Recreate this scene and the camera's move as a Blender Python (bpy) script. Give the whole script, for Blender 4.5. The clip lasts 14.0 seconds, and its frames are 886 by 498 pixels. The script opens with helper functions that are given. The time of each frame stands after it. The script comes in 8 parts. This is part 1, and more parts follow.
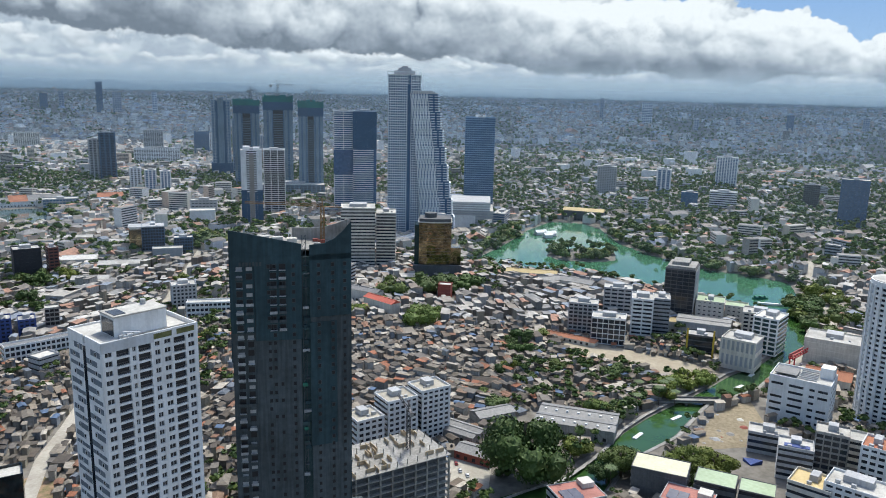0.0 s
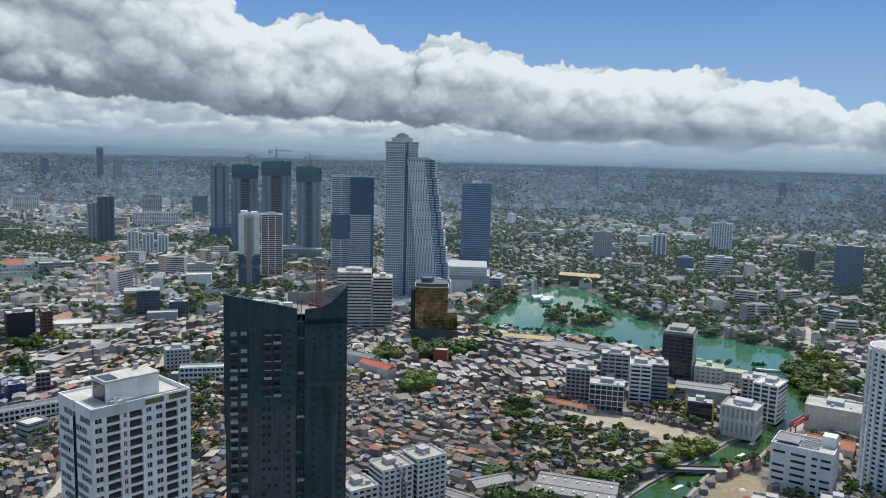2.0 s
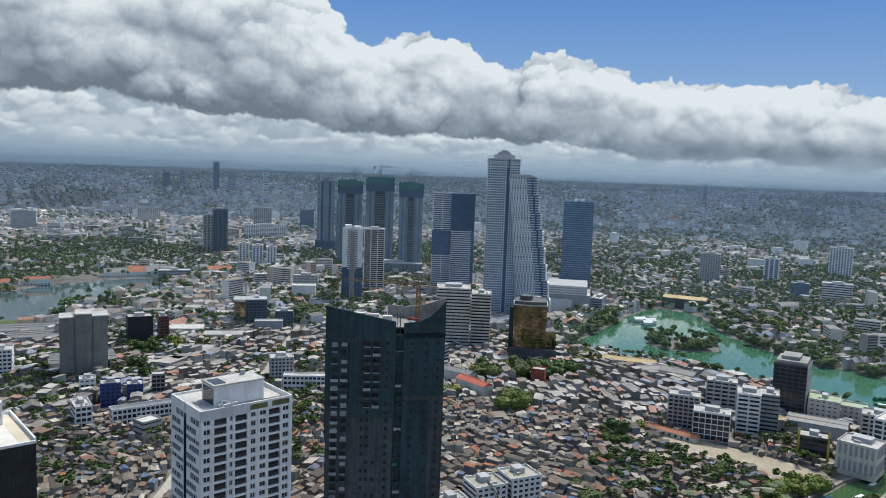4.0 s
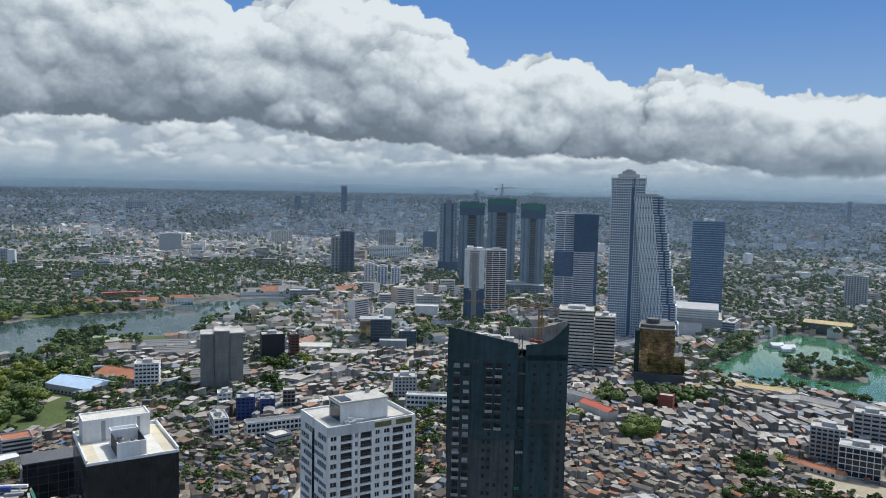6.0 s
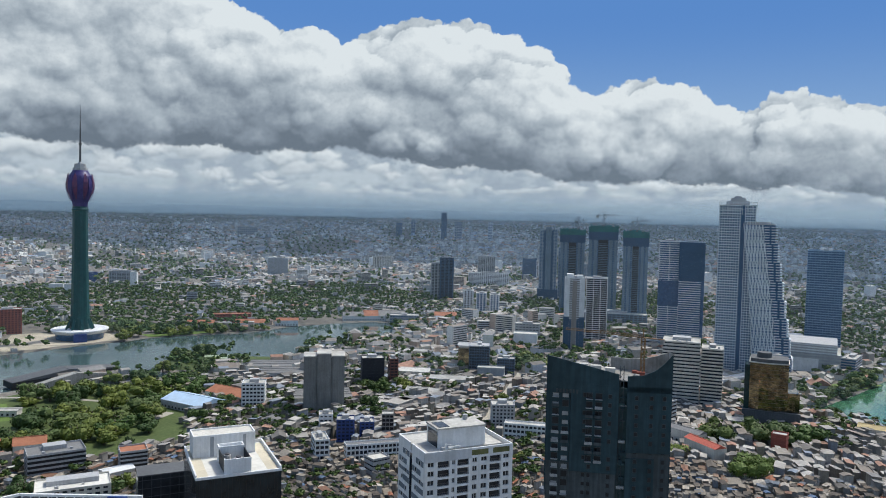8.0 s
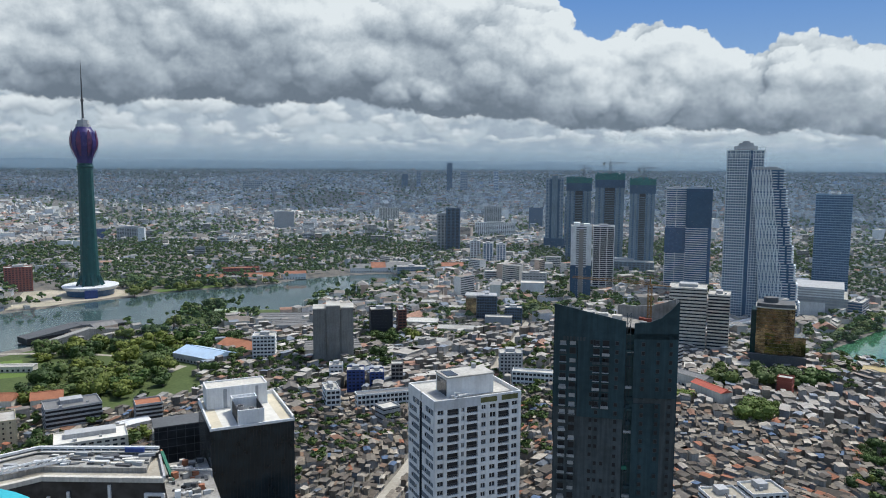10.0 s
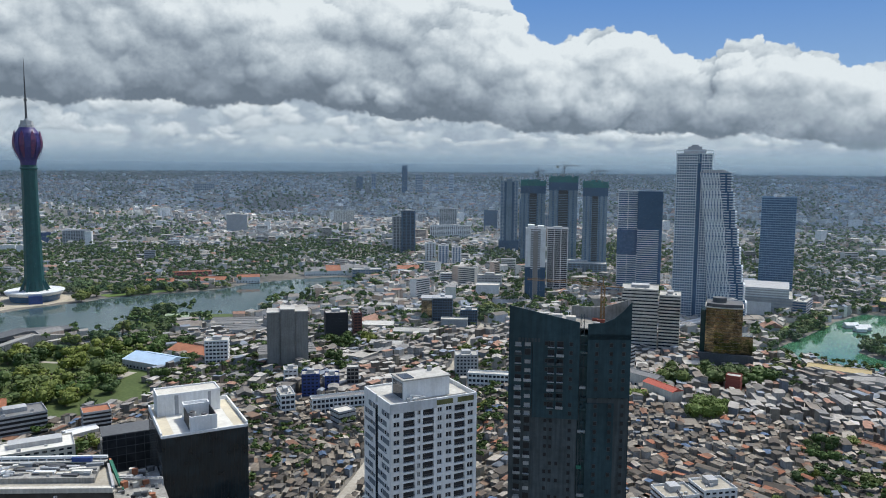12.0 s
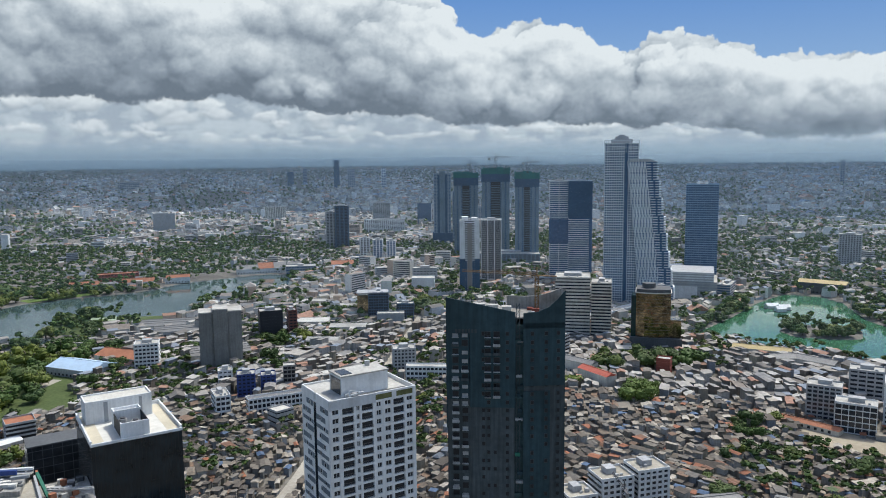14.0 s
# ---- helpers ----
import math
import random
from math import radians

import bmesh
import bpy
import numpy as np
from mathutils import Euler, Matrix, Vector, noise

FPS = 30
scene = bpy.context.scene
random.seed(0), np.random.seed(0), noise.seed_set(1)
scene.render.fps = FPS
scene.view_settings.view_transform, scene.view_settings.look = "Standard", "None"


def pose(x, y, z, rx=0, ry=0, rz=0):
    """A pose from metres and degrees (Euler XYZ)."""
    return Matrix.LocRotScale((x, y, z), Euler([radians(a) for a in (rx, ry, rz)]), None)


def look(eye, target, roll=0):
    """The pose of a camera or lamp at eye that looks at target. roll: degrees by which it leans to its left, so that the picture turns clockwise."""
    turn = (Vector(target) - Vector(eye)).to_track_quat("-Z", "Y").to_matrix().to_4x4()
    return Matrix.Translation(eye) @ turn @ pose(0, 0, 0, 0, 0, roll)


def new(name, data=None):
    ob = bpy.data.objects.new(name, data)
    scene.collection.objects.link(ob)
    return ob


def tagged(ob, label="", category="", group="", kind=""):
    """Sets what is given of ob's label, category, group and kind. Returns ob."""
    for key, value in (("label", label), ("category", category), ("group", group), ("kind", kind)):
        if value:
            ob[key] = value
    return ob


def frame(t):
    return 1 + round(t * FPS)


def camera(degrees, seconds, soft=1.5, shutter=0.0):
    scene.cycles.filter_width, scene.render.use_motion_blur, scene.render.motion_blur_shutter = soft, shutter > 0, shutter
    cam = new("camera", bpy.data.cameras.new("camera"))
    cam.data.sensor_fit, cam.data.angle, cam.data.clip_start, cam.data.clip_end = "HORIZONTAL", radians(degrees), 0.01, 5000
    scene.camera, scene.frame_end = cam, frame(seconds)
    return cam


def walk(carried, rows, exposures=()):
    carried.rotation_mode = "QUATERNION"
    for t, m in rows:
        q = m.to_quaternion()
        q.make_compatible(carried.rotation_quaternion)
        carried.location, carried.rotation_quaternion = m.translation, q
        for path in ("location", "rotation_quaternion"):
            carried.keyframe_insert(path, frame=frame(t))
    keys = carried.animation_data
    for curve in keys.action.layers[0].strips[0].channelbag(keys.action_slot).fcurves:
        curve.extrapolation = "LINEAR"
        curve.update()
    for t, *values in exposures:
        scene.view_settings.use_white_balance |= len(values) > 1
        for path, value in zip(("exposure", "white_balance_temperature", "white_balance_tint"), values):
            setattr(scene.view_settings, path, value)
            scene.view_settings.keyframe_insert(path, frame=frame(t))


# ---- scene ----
EYE = 205.0
cam = camera(60.5, 14.0, soft=1.0)
# seconds, yaw, pitch, roll: the camera turns where it stands, high behind a hotel window
TURNS = [
    (0.0, 0.261, -11.8, -1.249), (0.5, 0.254, -10.314, -1.257), (1.0, 0.048, -8.754, -1.226), (1.5, -0.071, -7.556, -1.272),
    (2.0, 0.029, -6.917, -1.444), (4.5, 10.236, -5.747, -1.858), (5.0, 12.691, -5.555, -1.564), (5.5, 15.197, -5.049, -1.302),
    (6.0, 16.774, -4.534, -1.183), (6.5, 18.251, -3.996, -1.194), (7.0, 20.283, -3.46, -1.317), (7.5, 22.458, -3.022, -1.39),
    (8.0, 24.273, -2.679, -1.318), (10.5, 24.642, -6.984, -0.176), (11.0, 23.186, -6.866, -0.21), (11.5, 22.07, -6.448, -0.173),
    (12.0, 21.303, -6.184, -0.433), (12.5, 18.478, -6.171, -0.319), (13.0, 16.206, -6.551, 0.45), (13.5, 16.213, -6.476, 0.709),
    (14.0, 16.232, -6.694, 0.586),
]
walk(cam, [(t, pose(0, 0, EYE, 90 + pitch, roll, yaw)) for t, yaw, pitch, roll in TURNS], [(0.0, 0.4, 6200, 7), (2.0, 0.18, 6200, 7), (5.0, 0.13, 6200, 7), (8.0, 0.08, 6200, 7), (10.5, 0.14, 6200, 7), (14.0, 0.15, 6200, 7)])

# ---- world and sun ----
SUN_AZ, SUN_EL = 18.0, 58.0
world = bpy.data.worlds.new("world")
scene.world = world
world.use_nodes = True
wn = world.node_tree.nodes
sky = wn.new("ShaderNodeTexSky")
sky.sky_type, sky.sun_disc = "NISHITA", False
sky.sun_elevation, sky.sun_rotation = radians(SUN_EL), radians(SUN_AZ)
sky.dust_density, sky.air_density = 2.5, 1.0
wn["Background"].inputs["Strength"].default_value = 0.15
world.node_tree.links.new(sky.outputs["Color"], wn["Background"].inputs["Color"])
sun = new("sun", bpy.data.lights.new("sun", "SUN"))
sun.data.energy, sun.data.angle, sun.data.color = 3.0, radians(0.6), (1.0, 0.95, 0.86)
sun_dir = Vector((math.sin(radians(SUN_AZ)) * math.cos(radians(SUN_EL)), math.cos(radians(SUN_AZ)) * math.cos(radians(SUN_EL)), math.sin(radians(SUN_EL))))
sun.matrix_world = look(sun_dir * 900, (0, 0, 0))


# ---- material builders ----
def nodes_of(name):
    m = bpy.data.materials.new(name)
    m.use_nodes = True
    t = m.node_tree
    return m, t, t.nodes["Principled BSDF"]


def node(t, kind, **values):
    n = t.nodes.new(kind)
    for k, v in values.items():
        n.inputs[k.replace("_", " ")].default_value = v
    return n


def wire(t, a, b, out=0, to=0):
    t.links.new(a.outputs[out], b.inputs[to])


def ramp_of(t, stops, source, out=0, step=False):
    r = t.nodes.new("ShaderNodeValToRGB")
    if step:
        r.color_ramp.interpolation = "CONSTANT"
    el = r.color_ramp.elements
    while len(el) < len(stops):
        el.new(0.5)
    for e, (p, c) in zip(el, stops):
        e.position = p
    for e, (p, c) in zip(el, stops):
        e.color = (*c, 1)
    t.links.new(source.outputs[out], r.inputs[0])
    return r


def surface(name, a, b, size=2.0, rough=0.8, metal=0.0, bump=0.15, stain=0.35, tints=None, by="", streaks=0.0, spec=0.4):
    """Two colours mixed by grain of about that many metres, broad stains ten times larger, and tints by object or island."""
    m, t, p = nodes_of(name)
    pos = t.nodes.new("ShaderNodeNewGeometry")
    fine = node(t, "ShaderNodeTexNoise", Scale=1.0 / size, Detail=6.0, Roughness=0.62)
    broad = node(t, "ShaderNodeTexNoise", Scale=0.09 / size, Detail=4.0, Roughness=0.6)
    wire(t, pos, fine)
    wire(t, pos, broad)
    grain = ramp_of(t, [(0.32, a), (0.68, b)], fine)
    colour = grain
    if tints:
        if by == "object":
            rnd = t.nodes.new("ShaderNodeObjectInfo")
            slot = 5
        else:
            rnd = pos
            slot = 8
        tint = ramp_of(t, [(i / len(tints), c) for i, c in enumerate(tints)], rnd, slot, step=True)
        mul = t.nodes.new("ShaderNodeMixRGB")
        mul.blend_type = "MULTIPLY"
        mul.inputs[0].default_value = 1.0
        wire(t, grain, mul, 0, 1)
        wire(t, tint, mul, 0, 2)
        colour = mul
    dirt = t.nodes.new("ShaderNodeMixRGB")
    dirt.blend_type = "MULTIPLY"
    shade = ramp_of(t, [(0.35, (0.55, 0.53, 0.5)), (0.6, (1, 1, 1))], broad)
    dirt.inputs[0].default_value = stain
    wire(t, colour, dirt, 0, 1)
    wire(t, shade, dirt, 0, 2)
    last = dirt
    if streaks:
        scaled = t.nodes.new("ShaderNodeVectorMath")
        scaled.operation = "MULTIPLY"
        scaled.inputs[1].default_value = (0.9, 0.9, 0.05)
        wire(t, pos, scaled)
        run = node(t, "ShaderNodeTexNoise", Scale=1.0, Detail=5.0)
        wire(t, scaled, run)
        rr = ramp_of(t, [(0.42, (0.5, 0.48, 0.45)), (0.58, (1, 1, 1))], run)
        mix = t.nodes.new("ShaderNodeMixRGB")
        mix.blend_type = "MULTIPLY"
        mix.inputs[0].default_value = streaks
        wire(t, last, mix, 0, 1)
        wire(t, rr, mix, 0, 2)
        last = mix
    wire(t, last, p, 0, "Base Color")
    p.inputs["Roughness"].default_value = rough
    p.inputs["Metallic"].default_value = metal
    p.inputs["Specular IOR Level"].default_value = spec
    if bump:
        bp = node(t, "ShaderNodeBump", Strength=bump, Distance=0.3)
        wire(t, fine, bp, 0, "Height")
        wire(t, bp, p, 0, "Normal")
    return m


def glass(name, a, b, rough=0.12, size=4.0, spec=0.5, wave=0.02):
    m, t, p = nodes_of(name)
    pos = t.nodes.new("ShaderNodeNewGeometry")
    n = node(t, "ShaderNodeTexNoise", Scale=1.0 / size, Detail=3.0)
    wire(t, pos, n)
    r = ramp_of(t, [(0.35, a), (0.65, b)], n)
    wire(t, r, p, 0, "Base Color")
    p.inputs["Roughness"].default_value = rough
    p.inputs["Specular IOR Level"].default_value = spec
    bp = node(t, "ShaderNodeBump", Strength=wave, Distance=1.0)
    wire(t, n, bp, 0, "Height")
    wire(t, bp, p, 0, "Normal")
    return m


WHITE = surface("white_painted_render", (0.72, 0.735, 0.74), (0.82, 0.825, 0.82), 0.8, 0.7, bump=0.05, stain=0.3, streaks=0.18)
CREAM = surface("cream_painted_render", (0.6, 0.57, 0.5), (0.7, 0.67, 0.6), 1.0, 0.75, bump=0.08, streaks=0.25)
GREYW = surface("grey_painted_render", (0.4, 0.41, 0.42), (0.5, 0.5, 0.5), 1.2, 0.75, bump=0.08, streaks=0.25)
CONCRETE = surface("weathered_concrete", (0.3, 0.29, 0.27), (0.42, 0.41, 0.38), 1.5, 0.9, bump=0.25, stain=0.6, streaks=0.4)
COLDGREY = surface("dull_grey_concrete", (0.2, 0.2, 0.19), (0.26, 0.26, 0.245), 1.5, 0.9, bump=0.2, stain=0.4, streaks=0.3)
PALEBLUE = surface("pale_blue_grey_cladding", (0.62, 0.68, 0.72), (0.74, 0.79, 0.82), 2.0, 0.6, bump=0.03, stain=0.3, streaks=0.1)
DARKGREY = surface("dark_grey_render", (0.09, 0.095, 0.1), (0.13, 0.135, 0.14), 1.5, 0.7, streaks=0.3)
ROOFTOP = surface("pale_roof_screed", (0.42, 0.405, 0.37), (0.6, 0.585, 0.54), 1.2, 0.9, bump=0.1, stain=0.7)
NET = surface("blue_green_scaffold_net", (0.022, 0.052, 0.064), (0.04, 0.078, 0.092), 3.0, 0.85, bump=0.4, stain=0.6, streaks=0.4)
GREENNET = surface("green_scaffold_net", (0.03, 0.15, 0.1), (0.05, 0.2, 0.14), 2.0, 0.85, bump=0.4)
STEEL = surface("rusty_yellow_crane_steel", (0.2, 0.11, 0.035), (0.3, 0.17, 0.06), 0.6, 0.6, bump=0.0)
DARKSTEEL = surface("dark_steel", (0.08, 0.08, 0.085), (0.13, 0.13, 0.13), 0.6, 0.5, 0.3, bump=0.0)
GLASS = glass("tinted_window_glass", (0.012, 0.016, 0.022), (0.03, 0.038, 0.05))
BLUEGLASS = glass("blue_curtain_wall_glass", (0.045, 0.1, 0.185), (0.065, 0.135, 0.235), 0.14, spec=0.35, wave=0.0)
BLACKGLASS = glass("black_curtain_wall_glass", (0.005, 0.012, 0.016), (0.014, 0.026, 0.033), 0.06, 5.0, spec=0.4, wave=0.08)
# gold tint is real; its light and dark patches imitate mirror reflections
GOLDGLASS = glass("gold_mirror_glass", (0.1, 0.085, 0.055), (0.36, 0.29, 0.17), 0.05, 7.0, spec=0.9, wave=0.5)
GOLDGLASS.node_tree.nodes["Principled BSDF"].inputs["Metallic"].default_value = 0.85
BLUEPAINT = surface("deep_blue_paint", (0.025, 0.055, 0.2), (0.04, 0.08, 0.27), 1.0, 0.6, streaks=0.2)
BRICKRED = surface("brick_red_paint", (0.26, 0.07, 0.05), (0.34, 0.1, 0.07), 1.0, 0.8)
TILERED = surface("terracotta_roof_tiles", (0.34, 0.13, 0.07), (0.46, 0.2, 0.11), 0.7, 0.85, bump=0.4, stain=0.5)


# ---- mesh builders ----
def fast_mesh(name, verts, faces, mats, index=None, smooth=False):
    """A mesh from arrays: faces all with the same number of corners."""
    verts = np.asarray(verts, dtype=np.float32)
    faces = np.asarray(faces, dtype=np.int32)
    me = bpy.data.meshes.new(name)
    n, k = faces.shape
    me.vertices.add(len(verts))
    me.vertices.foreach_set("co", verts.ravel())
    me.loops.add(n * k)
    me.loops.foreach_set("vertex_index", faces.ravel())
    me.polygons.add(n)
    me.polygons.foreach_set("loop_start", np.arange(0, n * k, k, dtype=np.int32))
    for m in mats:
        me.materials.append(m)
    if index is not None:
        me.polygons.foreach_set("material_index", np.asarray(index, dtype=np.int32))
    me.polygons.foreach_set("use_smooth", np.full(n, smooth, dtype=bool))
    me.update(calc_edges=True)
    return me


class Shape:
    """Gathers solids into one mesh, each face with a material slot."""

    def __init__(self):
        self.v, self.f, self.s = [], [], []

    def face(self, pts, slot=0):
        k = len(self.v)
        self.v += [tuple(p) for p in pts]
        self.f.append(tuple(range(k, k + len(pts))))
        self.s.append(slot)

    def prism(self, poly, z0, z1, slot=0, top_slot=None, tops=None):
        """An upright prism on a plan polygon (counter-clockwise); tops gives each corner's own height."""
        k, n = len(self.v), len(poly)
        tops = tops or [z1] * n
        self.v += [(x, y, z0) for x, y in poly] + [(x, y, h) for (x, y), h in zip(poly, tops)]
        for i in range(n):
            j = (i + 1) % n
            self.f.append((k + i, k + j, k + n + j, k + n + i))
            self.s.append(slot)
        self.f.append(tuple(k + n + i for i in range(n)))
        self.s.append(slot if top_slot is None else top_slot)
        self.f.append(tuple(k + n - 1 - i for i in range(n)))
        self.s.append(slot)
        return self

    def box(self, x0, y0, z0, x1, y1, z1, slot=0, top_slot=None):
        return self.prism([(x0, y0), (x1, y0), (x1, y1), (x0, y1)], z0, z1, slot, top_slot)

    def cyl(self, x, y, z0, z1, r0, r1, n=16, slot=0):
        k = len(self.v)
        for z, r in ((z0, r0), (z1, r1)):
            self.v += [(x + r * math.cos(2 * math.pi * i / n), y + r * math.sin(2 * math.pi * i / n), z) for i in range(n)]
        for i in range(n):
            j = (i + 1) % n
            self.f.append((k + i, k + j, k + n + j, k + n + i))
            self.s.append(slot)
        self.f += [tuple(k + n + i for i in range(n)), tuple(k + n - 1 - i for i in range(n))]
        self.s += [slot, slot]
        return self

    def beam(self, a, b, r, slot=0):
        """A square bar from a to b."""
        a, b = Vector(a), Vector(b)
        way = (b - a).normalized()
        side = way.cross(Vector((0, 0, 1)) if abs(way.z) < 0.9 else Vector((1, 0, 0))).normalized() * r
        up = way.cross(side).normalized() * r
        k = len(self.v)
        self.v += [tuple(p + s) for p in (a, b) for s in (-side - up, side - up, side + up, -side + up)]
        self.f += [(k, k + 1, k + 5, k + 4), (k + 1, k + 2, k + 6, k + 5), (k + 2, k + 3, k + 7, k + 6), (k + 3, k, k + 4, k + 7), (k + 3, k + 2, k + 1, k), (k + 4, k + 5, k + 6, k + 7)]
        self.s += [slot] * 6
        return self

    def mesh(self, name, *mats):
        me = bpy.data.meshes.new(name)
        me.from_pydata(self.v, [], self.f)
        for m in mats:
            me.materials.append(m)
        me.polygons.foreach_set("material_index", self.s)
        me.update()
        return me


def part(name, shape, mat, parent, label="", at=(0, 0, 0), turn=0.0):
    """One mesh object under a thing or a part. shape: a Shape, or a mesh to share."""
    mats = mat if isinstance(mat, (list, tuple)) else [mat]
    me = shape.mesh(name, *mats) if isinstance(shape, Shape) else shape
    ob = new(name, me)
    ob.parent = parent
    ob.location = at
    ob.rotation_euler = (0, 0, radians(turn))
    if label:
        ob["label"] = label
    return ob


FOOT = []  # plan rectangles where no house or tree may stand: x, y, half width, half depth, cos, sin


def keep_clear(x, y, w, d, yaw, rim=3.0):
    FOOT.append((x, y, w / 2 + rim, d / 2 + rim, math.cos(radians(yaw)), math.sin(radians(yaw))))


def thing(name, x, y, yaw, label, category, group="", z=0.0):
    ob = new(name)
    ob.location, ob.rotation_euler = (x, y, z), (0, 0, radians(yaw))
    ob.empty_display_size = 5
    return tagged(ob, label, category, group)


def tower(name, label, x, y, w, d, h, yaw, wall=WHITE, pane=GLASS, storey=3.4, sill=0.45, pier=4.0, pier_w=1.0, proud=0.3, base=0.0,
          roof=ROOFTOP, plant=0.4, category="building", sides=False, top=1.2):
    """A block with its front middle at (x, y): a glass core behind a band for each storey and upright piers, with parapet and roof plant."""
    cx, cy = x - math.sin(radians(yaw)) * d / 2, y + math.cos(radians(yaw)) * d / 2
    keep_clear(cx, cy, w, d, yaw)
    ob = thing(name, cx, cy, yaw, label, category)
    part("glass_core", Shape().box(-w / 2 + proud, -d / 2 + proud, 0, w / 2 - proud, d / 2 - proud, h - 0.5), pane, ob)
    n = max(1, int((h - base) / storey))
    step = (h - base) / n
    if base:
        part("base_storeys", Shape().box(-w / 2 - 0.1, -d / 2 - 0.1, 0, w / 2 + 0.1, d / 2 + 0.1, base), wall, ob)
    if sill > 0:
        s = Shape().box(-w / 2, -d / 2, 0, w / 2, d / 2, step * sill)
        me = s.mesh("spandrel", wall)
        for i in range(n):
            part("spandrel", me, wall, ob, at=(0, 0, base + i * step))
    if pier > 0:
        count = max(1, round(w / pier))
        px = Shape().box(-pier_w / 2, -0.05, base, pier_w / 2, proud + 0.3, h - 0.3).mesh("pier", wall)
        for i in range(count + 1):
            u = -w / 2 + pier_w / 2 + (w - pier_w) * i / count
            part("pier", px, wall, ob, at=(u, -d / 2 - 0.05, 0))
        count = max(1, round(d / pier))
        for side in (-1, 1) if sides else ():
            for i in range(count + 1):
                u = -d / 2 + pier_w / 2 + (d - pier_w) * i / count
                part("pier", px, wall, ob, at=(side * (w / 2 + 0.05), u, 0), turn=90 * side)
    rim = Shape()
    t = 0.35
    for a in ((-w / 2, -d / 2, w / 2, -d / 2 + t), (-w / 2, d / 2 - t, w / 2, d / 2), (-w / 2, -d / 2 + t, -w / 2 + t, d / 2 - t), (w / 2 - t, -d / 2 + t, w / 2, d / 2 - t)):
        rim.box(a[0], a[1], h - 0.4, a[2], a[3], h + top)
    part("parapet", rim, wall, ob)
    part("roof", Shape().box(-w / 2 + t, -d / 2 + t, h - 0.4, w / 2 - t, d / 2 - t, h), roof, ob)
    if plant:
        rng = random.Random(int(x * 7 + y))
        part("roof_plant", Shape().box(-w * plant / 2, -d * 0.05, h, w * plant / 2, d * 0.35, h + 3.2), GREYW, ob)
        for _ in range(2):
            u, v, q = rng.uniform(-w * 0.36, w * 0.3), rng.uniform(-d * 0.4, -d * 0.14), rng.uniform(0.8, 1.8)
            part("roof_unit", Shape().box(u, v, h, u + q * 1.4, v + q, h + q), GREYW, ob)
    return ob


# ---- sky, distance, ground and water ----
def math_node(t, op, a, b=None, clamp=False):
    n = t.nodes.new("ShaderNodeMath")
    n.operation, n.use_clamp = op, clamp
    for i, s in enumerate((a, b)):
        if s is None:
            continue
        if isinstance(s, (int, float)):
            n.inputs[i].default_value = s
        else:
            t.links.new(s, n.inputs[i])
    return n.outputs[0]


def smooth_step(t, value, lo, hi, out0=0.0, out1=1.0):
    n = t.nodes.new("ShaderNodeMapRange")
    n.interpolation_type = "SMOOTHSTEP"
    t.links.new(value, n.inputs[0])
    for i, s in zip((1, 2, 3, 4), (lo, hi, out0, out1)):
        if isinstance(s, (int, float)):
            n.inputs[i].default_value = s
        else:
            t.links.new(s, n.inputs[i])
    return n.outputs[0]


def blend(t, f, a, b):
    n = t.nodes.new("ShaderNodeMixRGB")
    for i, s in enumerate((f, a, b)):
        if isinstance(s, tuple):
            n.inputs[i].default_value = (*s, 1)
        elif isinstance(s, (int, float)):
            n.inputs[i].default_value = s
        else:
            t.links.new(s, n.inputs[i])
    return n.outputs[0]


def lump(px, py, size, seed):
    """Smooth random field in 0..1 over the plan."""
    g = np.random.RandomState(seed).rand(64, 64)
    u, v = (px / size) % 64, (py / size) % 64
    i, j = np.floor(u).astype(int), np.floor(v).astype(int)
    a, b = u - i, v - j
    a, b = a * a * (3 - 2 * a), b * b * (3 - 2 * b)
    i1, j1 = (i + 1) % 64, (j + 1) % 64
    i, j = i % 64, j % 64
    return (g[i, j] * (1 - a) + g[i1, j] * a) * (1 - b) + (g[i, j1] * (1 - a) + g[i1, j1] * a) * b


# the line of the cloud tops and of their flat undersides: azimuth, elevation
CLOUD_TOPS = [(-80, 18), (-56, 18), (-42, 15.6), (-39.6, 14.1), (-37.3, 13.1), (-34.2, 12.9), (-31.7, 12.1), (-30.4, 12.6), (-28.8, 13.6), (-27.2, 14.5), (-24.5, 13.9), (-22.4, 14.3), (-19.1, 12.5), (-16.3, 11.1),
              (-15.8, 9.4), (-13.0, 8.8), (-11.6, 9.6), (-10.0, 10.3), (-8.2, 9.7), (-5.6, 8.7), (-4.2, 7.4), (-2.6, 8.1), (-0.4, 9.0), (2.2, 8.3), (4.6, 7.9), (6.4, 6.7), (7.4, 7.2), (9.2, 6.8), (12.3, 6.9), (13.6, 6.2), (15.6, 6.8), (19.0, 6.7), (21.8, 5.6), (24.2, 5.7), (25.8, 4.6), (28, 3.3), (30, 3.6), (50, 3.4)]
CLOUD_FLOORS = [(-80, 4.5), (-54, 4.6), (-38, 4.6), (-25, 3.9), (-16, 3.3), (-8, 2.6), (6, 1.9), (16, 1.6), (29, 1.1), (50, 1.0)]


